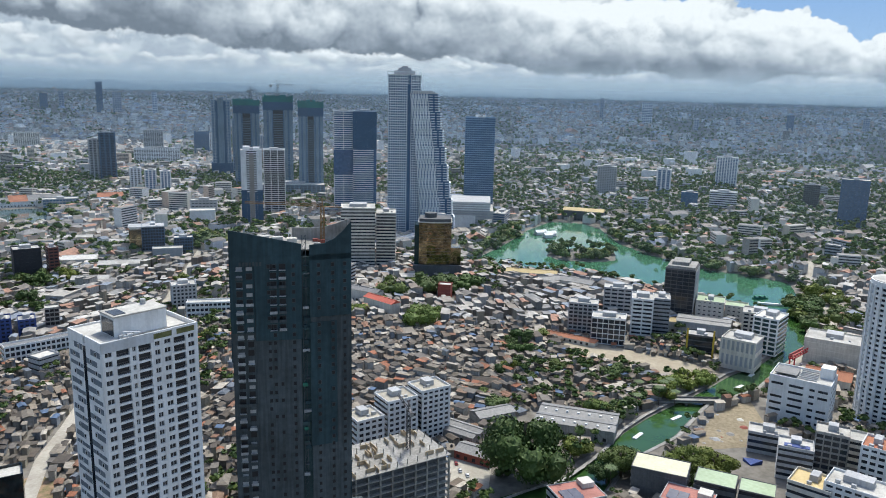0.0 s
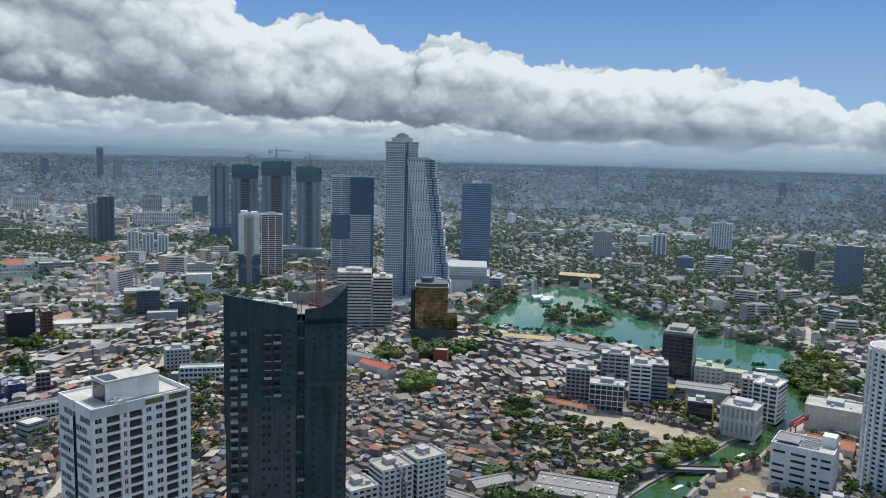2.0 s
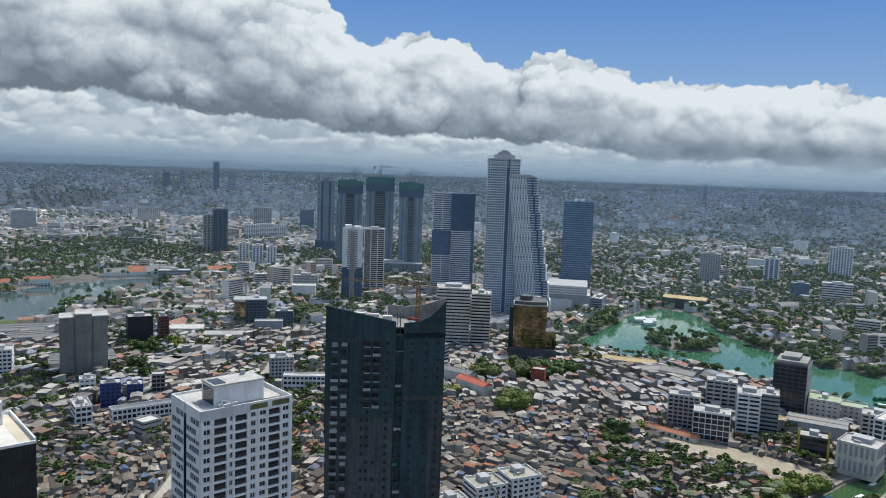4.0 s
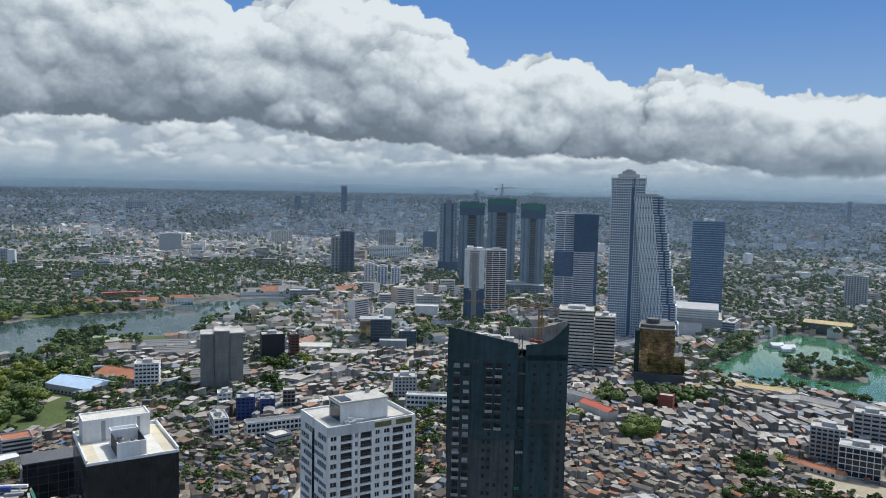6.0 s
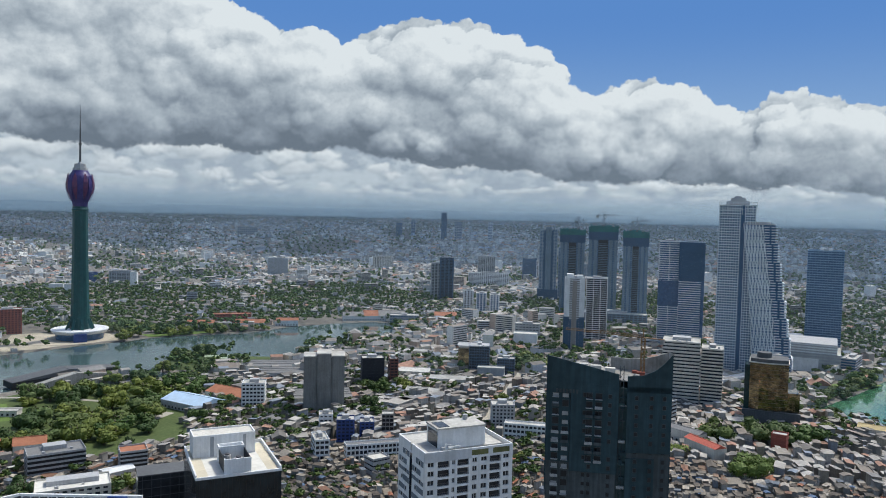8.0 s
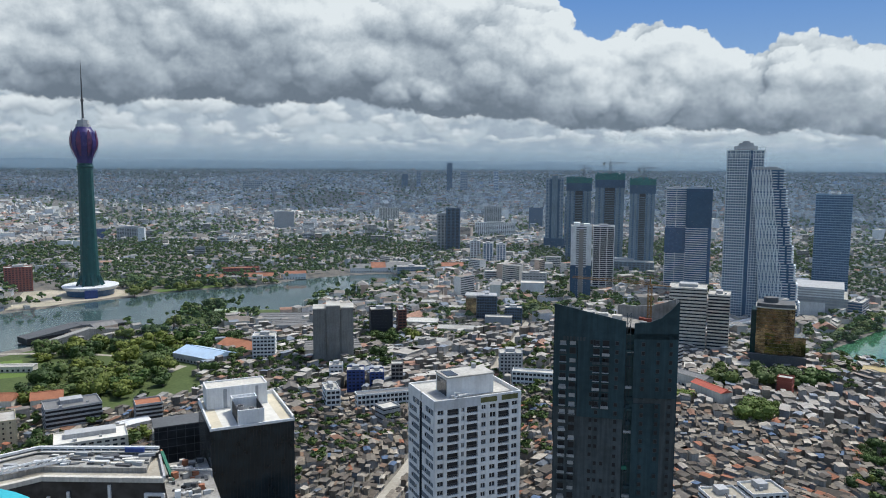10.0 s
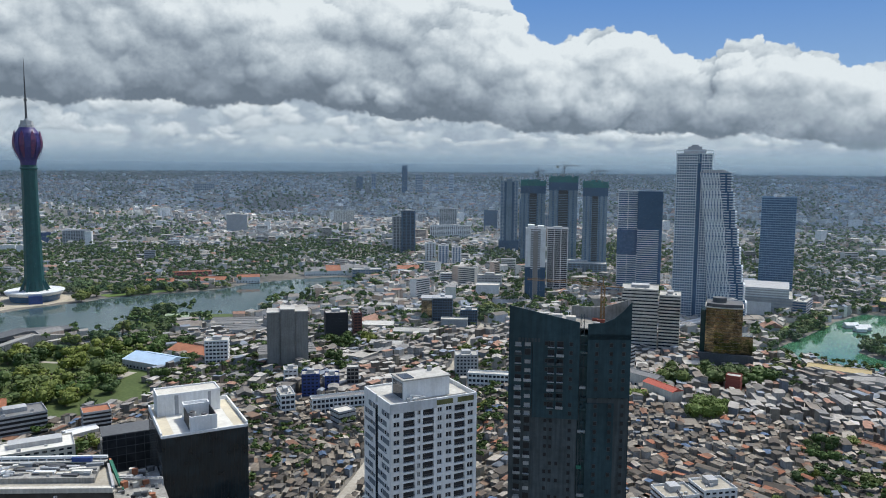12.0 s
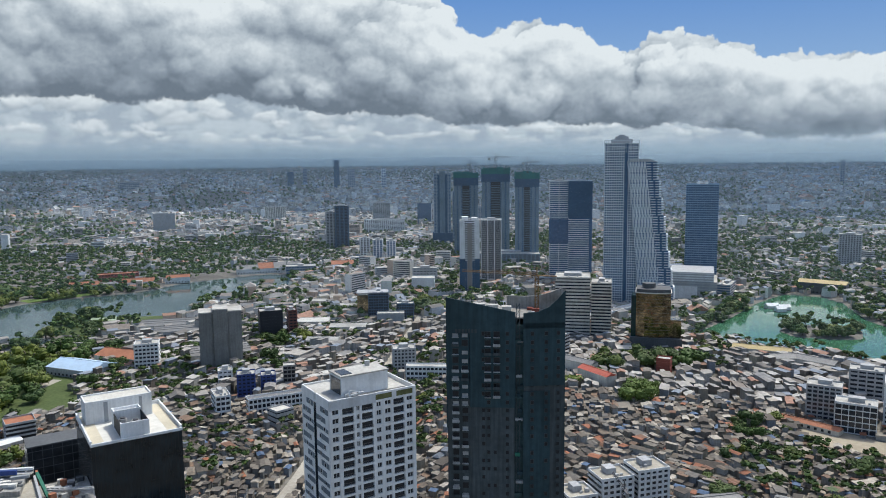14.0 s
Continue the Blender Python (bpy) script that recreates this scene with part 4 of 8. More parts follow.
def black_tower():
    ob = thing("office_tower", -219.5, 242.7, 49, "black glass office tower with a pale flat roof", "building")
    keep_clear(-223, 268, 42, 50, 49)
    W, D, H = 35.7, 43.0, 92.0
    part("curtain_wall", Shape().box(0, 0, 0, W, D, H - 0.55), BLACKGLASS, ob)
    part("side_glazing", Shape().box(-0.06, 0.3, 0, -0.02, D - 0.3, H - 0.6), SIDEGLASS, ob, "side glazing with grey reflection patches in its colour")
    fin = Shape().box(-0.05, -0.1, 0, 0.05, 0.02, H - 0.5).mesh("mullion", OPENING)
    for i in range(25):
        part("mullion", fin, DARKSTEEL, ob, at=(W * i / 24, 0, 0))
    for i in range(1, 27):
        part("mullion", fin, DARKSTEEL, ob, at=(0, D * i / 26, 0), turn=-90)
    for a in ((-0.25, -0.25, W + 0.25, 0.45), (-0.25, D - 0.45, W + 0.25, D + 0.25), (-0.25, 0.45, 0.45, D - 0.45), (W - 0.45, 0.45, W + 0.25, D - 0.45)):
        part("parapet", Shape().box(a[0], a[1], H - 0.6, a[2], a[3], H + (0.5 if a[1] < 0 and a[3] < 1 else 1.5)), WHITE, ob)
    part("roof", Shape().box(0.45, 0.45, H - 0.5, W - 0.45, D - 0.45, H), PALEROOF, ob)
    SAND = surface("ochre_roof_strip", (0.56, 0.5, 0.37), (0.66, 0.6, 0.47), 1.0, 0.9)
    for u in (0.5, W - 5.5):
        part("roof_strip", Shape().box(u, 1.0, H, u + 4.8, D - 2, H + 0.03), SAND, ob, "ochre stained roof strip")
    pent = part("penthouse", Shape().box(2.0, D - 15, H, W - 6.0, D - 2.5, H + 9.0), WHITE, ob)
    part("slot", Shape().box(9.5, D - 15.15, H, 11.2, D - 14.95, H + 9.0), STRIPEGREY, pent)
    part("slot", Shape().box(W - 11.5, D - 15.15, H, W - 10.2, D - 14.95, H + 9.0), STRIPEGREY, pent)
    rim = Shape()
    for a in ((2.0, D - 15.1, W - 6, D - 14.6), (2, D - 3, W - 6, D - 2.4), (2, D - 14.6, 2.5, D - 3), (W - 6.5, D - 14.6, W - 5.9, D - 3)):
        rim.box(a[0], a[1], H + 8.8, a[2], a[3], H + 9.9)
    part("rim", rim, WHITE, pent)
    part("penthouse_roof", Shape().box(2.5, D - 14.6, H + 9.0, W - 6.5, D - 3, H + 9.25), CREAM, pent)
    # open plant box at the front edge
    x0, x1, y0, y1, z1 = 11.8, 23.0, 1.2, 23.0, H + 6.5
    plant = part("plant_screen", Shape().box(x0, y0, H, x1, y0 + 0.5, z1), WHITE, ob)
    part("plant_box", Shape().box(x0, y1 - 5, H, x1, y1, z1 - 0.6), WHITE, ob)
    for a in ((x0, y1 - 5, x1, y1 - 4.5), (x0, y1 - 0.5, x1, y1), (x0, y1 - 4.5, x0 + 0.5, y1 - 0.5), (x1 - 0.5, y1 - 4.5, x1, y1 - 0.5)):
        part("plant_rim", Shape().box(a[0], a[1], z1 - 0.6, a[2], a[3], z1 + 0.6), WHITE, ob)
    part("screen_return", Shape().box(x0, y0 + 0.5, H, x0 + 0.4, y0 + 2.0, z1), WHITE, plant)
    for u in (x0, x1 - 0.3):
        part("dark_louvre", Shape().box(u, y0 + 2.0, H, u + 0.3, y1 - 5, z1 - 0.4), OPENING, plant, "dark louvred side screen")
    for i in range(3):
        unit = part("cooling_unit", Shape().cyl(x0 + 3.2 + (i % 2) * 4.2, y0 + 4 + 5 * i, H, H + 4.2, 1.9, 1.6, 14), GREYW, plant)
        part("fan", Shape().cyl(x0 + 3.2 + (i % 2) * 4.2, y0 + 4 + 5 * i, H + 4.2, H + 4.7, 1.2, 1.1, 12), DARKSTEEL, unit)
    # lower dark annexe against the side
    an = thing("office_building", -278.5, 268.5, 50, "dark glass annexe with faint floor lines behind the black tower", "building")
    keep_clear(-275, 282, 26, 20, 50)
    part("curtain_wall", Shape().box(0, 0, 0, 25, 15, 75), DARKGLASS, an)
    grid = Shape().box(-0.1, -0.12, 0, 25.1, 0.02, 0.3).mesh("transom", DARKGREY)
    for i in range(1, 19):
        part("transom", grid, DARKGREY, an, at=(0, 0, i * 4.05))
    post = Shape().box(-0.12, -0.1, 0, 0.12, 0.02, 75).mesh("mullion", DARKGREY)
    for i in range(6):
        part("mullion", post, DARKGREY, an, at=(2.0 + i * 4.2, 0, 0))
    part("roof", Shape().box(-0.2, -0.2, 75, 25.2, 15.2, 75.6), DARKGREY, an)


DARKGLASS = glass("smoky_annexe_glass", (0.02, 0.022, 0.024), (0.05, 0.053, 0.055), 0.2, 5.0)


def round_tower():
    R, H, ST = 19.4, 90.4, 3.3
    ob = thing("apartment_tower", 295, 470, 32, "white round apartment tower with rows of dark windows", "building")
    keep_clear(295, 470, 46, 46, 32)
    part("core", Shape().cyl(0, 0, 0, H, R - 0.8, R - 0.8, 48), GLASS, ob)
    band = Shape().cyl(0, 0, 0, 1.5, R, R, 48).mesh("floor_band", WHITE)
    n = int(H / ST)
    for i in range(n + 1):
        part("floor_band", band, WHITE, ob, at=(0, 0, i * ST))
    pier = Shape().box(-1.0, -0.95, 0, 1.0, 0.35, H).mesh("pier", WHITE)
    thin = Shape().box(-0.3, -0.9, 0, 0.3, 0.35, H).mesh("pier", WHITE)
    for i in range(24):
        a = 2 * math.pi * i / 24
        part("pier", thin if i in (3, 4, 5, 6) else pier, WHITE, ob, at=((R - 0.35) * math.sin(a), -(R - 0.35) * math.cos(a), 0), turn=math.degrees(a))
    part("crown", Shape().cyl(0, 0, H, H + 2.2, R, R, 48), WHITE, ob)
    part("roof", Shape().cyl(0, 0, H + 2.2, H + 2.6, R - 1, R - 1, 48), ROOFTOP, ob)
    part("podium", Shape().box(-22, -36, 0, 30, -R - 0.5, 9), DARKGREY, ob, "dark parking podium")
    part("podium_roof", Shape().box(-22.4, -36.4, 9, 30.4, -R - 0.3, 9.6), SHADENET, ob)


def roof_building():
    """A large dark podium with a pale roof deck and plant, at the foot of the viewpoint."""
    ob = thing("podium_building", -219.7, 216.2, 24, "dark glass podium with a cluttered pale roof deck", "building")
    keep_clear(-255, 205, 80, 50, 24)
    H = 81.0
    plan = [(0, 0), (-10.7, 22.7), (-61.3, 21.6), (-121.0, -36.0), (-94.4, -39.2), (-48.9, 0.3)]

    def ribbon(i, j, depth, z0, z1, out=0.5):
        """A wall or ledge along one edge of the plan, reaching inwards by depth."""
        a, b = Vector(plan[i]), Vector(plan[j])
        w = (b - a).normalized()
        n = Vector((-w.y, w.x))
        q = [a - n * out, b - n * out, b + n * depth, a + n * depth]
        return Shape().prism([(v.x, v.y) for v in q], z0, z1)

    part("curtain_wall", Shape().prism(plan, 0, H - 1.5), DARKGLASS, ob)
    part("roof", Shape().prism(plan, H - 1.5, H - 0.4), TANDECK, ob)
    part("deck_edge", ribbon(5, 0, 1.2, H - 1.6, H + 0.3, 0.9), CREAM, ob)
    part("deck_edge", ribbon(4, 5, 1.2, H - 1.6, H + 0.3, 0.9), CREAM, ob)
    part("parapet", ribbon(0, 1, 0.4, H - 0.4, H + 0.9), GREYW, ob)
    part("upper_deck", Shape().prism([(-9.5, 6.0), (-13, 21.5), (-60.5, 20.8), (-117, -34.0), (-101, -34.5), (-51.5, 6.0)], H - 0.4, H + 1.6), CONCRETE, ob, "raised grey service deck")
    for i, j in ((1, 2), (2, 3)):
        part("back_rail", ribbon(i, j, 0.7, H + 3.3, H + 4.3), WHITE, ob, "white parapet coping")
        part("back_wall", ribbon(i, j, 0.3, H - 0.4, H + 3.3, 0.1), DARKGREY, ob)
        part("rail_shelf", ribbon(i, j, 2.6, H + 2.2, H + 2.7, 0.2), ROOFTOP, ob)
    post = Shape().box(-0.2, -0.2, H + 1.6, 0.2, 0.2, H + 3.4).mesh("post", WHITE)
    for i in range(14):
        part("post", post, WHITE, ob, at=(-13 - i * 3.6, 20.9, 0))
    rng = random.Random(8)
    for i in range(96):
        if rng.random() < 0.7:
            u, v = rng.uniform(-55, -13), rng.uniform(7, 18)
        else:
            f = rng.random()
            u, v = -54 - 50 * f + rng.uniform(-7, 7), 10 - 40 * f + rng.uniform(-4, 4)
        q = rng.uniform(0.5, 1.9)
        turn = rng.choice([0, 0, 0, 12, -8])
        unit = Shape().box(0, 0, 0, q * rng.uniform(1, 5.0), q, q * rng.uniform(0.25, 0.9))
        part("roof_unit", unit, rng.choice([GREYW, WHITE, PALEROOF, CONCRETE, DARKGREY, DARKGREY, DARKSTEEL, TANDECK, STRIPEGREY]), ob, at=(u, v, H + 1.6), turn=turn)
    part("blue_sheet", Shape().box(-24, 19.5, H + 2.7, -16, 20.6, H + 4.5), BLUEPAINT, ob, "blue plastic sheet")
    truss = Shape()
    a, b = Vector((-76, -12, H + 2.0)), Vector((-44, 10, H + 2.6))
    for dz in (0, 1.8):
        for dy in (0, 1.6):
            truss.beam(a + Vector((0, dy, dz)), b + Vector((0, dy, dz)), 0.2)
    for i in range(16):
        p, q = a.lerp(b, i / 16), a.lerp(b, (i + 1) / 16)
        truss.beam(p, q + Vector((0, 0, 1.8)), 0.12).beam(p + Vector((0, 1.6, 0)), q + Vector((0, 1.6, 1.8)), 0.12).beam(p + Vector((0, 0, 1.8)), p + Vector((0, 1.6, 1.8)), 0.12)
    part("roof_truss", truss, WHITE, ob, "white steel lattice girder")
    for u, top in ((-47, 8), (-39, 6), (-22.5, 3)):
        part("column", Shape().box(u, -0.7, H - 40, u + 1.1, 0.2, H - top), WHITE, ob)
    part("beam", Shape().box(-36, -0.7, H - 12, -22.5, 0.2, H - 11), WHITE, ob)
    part("portal", Shape().box(-8, -0.8, H - 7.2, 0, 0.2, H - 6.0), WHITE, ob)
    for u in (-8, -1.2):
        part("portal_post", Shape().box(u, -0.8, H - 40, u + 1.2, 0.2, H - 7.2), WHITE, ob)
    low = thing("construction_deck", -219.5, 242.7, 49, "cluttered construction deck with steel frames and a green chute", "building site")
    keep_clear(-225, 232, 22, 56, 49)
    Z = 74.0
    part("slab", Shape().box(-19.5, -30, 0, -0.4, 16, Z), CONCRETE, low)
    for i in range(64):
        u, v, q = rng.uniform(-19, -4), rng.uniform(-28, 13), rng.uniform(0.5, 2.0)
        stack = Shape().box(0, 0, 0, q * rng.uniform(1, 2.2), q, q * rng.uniform(0.4, 1.5))
        part("crate", stack, rng.choice([GREYW, CONCRETE, ROOFTOP, CREAM, TILERED, DARKGREY, TANDECK, WHITE, DARKSTEEL, OPENING]), low, at=(u, v, Z), turn=rng.uniform(-30, 30))
    fr = Shape()
    for j in range(2):
        fr.beam((-17, 2 + j * 1.8, Z + 3), (-0.8, -7 + j * 1.8, Z + 3), 0.25)
    for i in range(11):
        f = i / 10
        fr.beam((-17 + 16.2 * f, 2 - 9 * f, Z + 3), (-17 + 16.2 * f, 3.8 - 9 * f, Z + 3), 0.18)
    for u, v in ((-17, 2), (-0.8, -7)):
        for j in range(2):
            fr.beam((u, v + 1.8 * j, Z), (u, v + 1.8 * j, Z + 3), 0.2)
    part("steel_gantry", fr, GREYW, low)
    part("rubbish_chute", Shape().beam((-19, 12, Z + 7), (-16.0, -4, Z), 0.6), GREENNET, low, "green net chute")
    part("formwork", Shape().box(-19.3, 13, Z, -18.5, 15.5, Z + 7), TILERED, low, "faded pink hoarding")
    roof = thing("canopy_roof", -206, 136, 0, "bright cyan painted sheet roof", "roof")
    CYAN = surface("cyan_roof_sheet", (0.04, 0.42, 0.5), (0.06, 0.5, 0.58), 1.0, 0.6)
    sheet = [(10, -24), (-1, 16.3), (-8, 18.0), (-15, 18.6), (-22, 18.2), (-40, 14), (-40, -24)]
    part("sheet", Shape().prism(sheet, 99.4, 100), CYAN, roof)
    rib = Shape().box(-0.1, -24, 100, 0.1, 14, 100.12).mesh("sheet_rib", CYAN)
    for i in range(12):
        part("sheet_rib", rib, CYAN, roof, at=(-36 + i * 3.0, 0, 0))
    part("support", Shape().box(-38, -22, 0, -6, 12, 99.4), CONCRETE, roof)


TANDECK = surface("tan_roof_deck", (0.36, 0.33, 0.27), (0.5, 0.46, 0.38), 1.5, 0.9, bump=0.1, stain=0.7)


def apartments_and_slab():
    """White walk-up apartment blocks and the concrete frame rising in front of them."""
    for k, (x, y, w, h) in enumerate(((-38, 395, 17, 24), (-21, 412, 20, 29), (-2, 424, 20, 31))):
        tower("apartment_building", "white walk-up apartment block with dark windows", x, y, w, 17, h, 33, WHITE, GLASS, 3.05, 0.45, 4.2, 1.3, plant=0.3, roof=TANDECK)
    ob = thing("building_frame", -40, 292, 32, "unfinished concrete building frame with bare columns on its deck", "building site")
    keep_clear(-24, 316, 58, 38, 32)
    W, D, H = 54.0, 30.0, 42.0
    floor = Shape().box(0, 0, 0, W, D, 0.4).mesh("floor_slab", CONCRETE)
    for i in range(13):
        part("floor_slab", floor, CONCRETE, ob, at=(0, 0, H - i * 3.3))
    col = Shape().box(-0.35, -0.35, 0, 0.35, 0.35, 3.3 * 12 + 2).mesh("column", CONCRETE)
    for i in range(10):
        for v in (0.6, 10, 20, D - 0.6):
            if v in (0.6, D - 0.6) or i in (0, 9):
                part("column", col, CONCRETE, ob, at=(0.6 + i * (W - 1.2) / 9, v, H - 3.3 * 12 - 1.8))
    part("infill", Shape().box(1.5, 2.0, 0, W - 1.5, D - 2.0, H - 0.2), DARKGREY, ob)
    up = Shape().box(-0.18, -0.18, 0, 0.18, 0.18, 2.6).mesh("starter_column", CONCRETE)
    rng = random.Random(3)
    for i in range(11):
        for j in range(5):
            part("starter_column", up, CONCRETE, ob, at=(1.5 + i * 5.1, 1.5 + j * 6.7, H + 0.4))
    TAN = surface("tan_formwork_boards", (0.36, 0.28, 0.18), (0.48, 0.39, 0.26), 1.0, 0.9, bump=0.2)
    wall = Shape().box(-2.2, -0.15, 0, 2.2, 0.15, 1.9).mesh("formwork", TAN)
    for i in range(34):
        part("formwork", wall, TAN, ob, at=(rng.uniform(3, W - 3), rng.uniform(2, D - 2), H + 0.4), turn=rng.choice([0, 90, 90]))
    crane("tower_crane", -14, 325, 0, 62, 17, 110, DARKSTEEL, "small red-grey luffing crane on a building frame", 0.3, 0.8)


white_tower()
netted_tower()
crane("tower_crane", -45, 278, 148, 14, 30, 172, STEEL, "dull yellow tower crane on the netted tower", 0.25, 0.6)
black_tower()
round_tower()
roof_building()
apartments_and_slab()


# ---- things: landmark towers ----
def lotus_tower():
    ob = thing("observation_tower", -986, 834, 50, "tall green observation tower with a purple flower-shaped head and thin mast", "tower")
    keep_clear(-1000, 815, 170, 150, 40)
    STEM = surface("dark_green_tower_cladding", (0.008, 0.058, 0.058), (0.014, 0.085, 0.082), 6.0, 0.45, bump=0.05, stain=0.3)
    PURPLE = surface("purple_petal_cladding", (0.04, 0.03, 0.13), (0.07, 0.045, 0.2), 4.0, 0.4, bump=0.05)
    PINK = surface("pink_petal_edges", (0.07, 0.03, 0.1), (0.19, 0.045, 0.11), 4.0, 0.4, bump=0.05)

    def lathe(profile, n=32, flute=0.0):
        v, f = [], []
        for z, r in profile:
            for i in range(n):
                a = 2 * math.pi * i / n
                q = r * (1 + flute * math.cos(8 * a))
                v.append((q * math.cos(a), q * math.sin(a), z))
        m = len(profile)
        for j in range(m - 1):
            for i in range(n):
                f.append((j * n + i, j * n + (i + 1) % n, (j + 1) * n + (i + 1) % n, (j + 1) * n + i))
        s = Shape()
        s.v, s.f = v, f + [tuple((m - 1) * n + i for i in range(n))]
        s.s = [0] * len(s.f)
        return s

    part("stem", lathe([(0, 15), (10, 14.3), (30, 13.2), (60, 12.2), (110, 11.2), (160, 10.5), (203, 10.2)], 32, 0.04), STEM, ob)
    part("collar", lathe([(196, 10.4), (197, 12.2), (199, 12.2), (200, 10.4)]), STEM, ob)
    part("head", lathe([(203, 10.2), (210, 11.5), (218, 15), (227, 18.3), (236, 19.6), (244, 18.6), (250, 15.8), (255, 12.2), (258, 10.5)], 48), PURPLE, ob, "dark purple flower-shaped head")
    petal = Shape()
    prof = [(214, 13.6, 0.8), (223, 17.6, 2.4), (232, 20.0, 3.6), (240, 20.2, 3.5), (247, 19.0, 2.3), (253, 18.0, 0.5)]
    for (z0, r0, w0), (z1, r1, w1) in zip(prof, prof[1:]):
        k = len(petal.v)
        petal.v += [(-w0, -r0, z0), (w0, -r0, z0), (w1, -r1, z1), (-w1, -r1, z1), (-w0, -r0 + 0.8, z0), (w0, -r0 + 0.8, z0), (w1, -r1 + 0.8, z1), (-w1, -r1 + 0.8, z1)]
        petal.f += [(k, k + 1, k + 2, k + 3), (k + 1, k + 5, k + 6, k + 2), (k + 4, k, k + 3, k + 7), (k + 5, k + 4, k + 7, k + 6)]
        petal.s += [0, 0, 0, 0]
    me, me2 = petal.mesh("petal", PURPLE), petal.mesh("petal", PINK)
    for i in range(16):
        part("petal", me2 if i % 2 else me, PURPLE, ob, at=(0, 0, 0 if i % 2 else -3), turn=i * 22.5)
    part("crown", lathe([(256, 10.8), (262, 10.4), (262.2, 8.6), (268, 8.2), (268.2, 3.0), (271, 2.0)], 8), GREYW, ob, "pale grey octagonal crown")
    mast = Shape().cyl(0, 0, 270, 296, 1.7, 1.3, 10).cyl(0, 0, 296, 300, 2.2, 2.2, 10).cyl(0, 0, 300, 332, 1.1, 0.8, 10).cyl(0, 0, 332, 358, 0.55, 0.25, 8)
    part("mast", mast, DARKSTEEL, ob)
    base = part("base_building", lathe([(0, 32), (9, 33), (10, 38), (13, 40.5), (15, 41), (15.6, 39.5), (15.0, 34), (14.6, 16)], 48), WHITE, ob, "round white base building")
    part("glass_ring", lathe([(0.5, 33.6), (9.4, 35.4), (9.6, 30)], 48), BLUEGLASS, base)
    for i in range(8):
        a = 2 * math.pi * i / 8 + 0.2
        part("buttress", Shape().beam((26 * math.cos(a), 26 * math.sin(a), 1), (13 * math.cos(a), 13 * math.sin(a), 30), 1.6), STEM, ob)
    part("entrance", Shape().box(-9, -44, 0, 9, -30, 12), BLUEPAINT, ob, "dark blue glazed entrance")
    DECK = surface("pale_sand_forecourt", (0.42, 0.37, 0.28), (0.52, 0.46, 0.36), 3.0, 0.95)
    s = Shape().cyl(0, 0, 0.05, 0.3, 64, 64, 40)
    tagged(new("pavement", s.mesh("forecourt", DECK)), "pale sandy forecourt round the tower", "pavement", kind="structure").location = (-998, 822, 0)


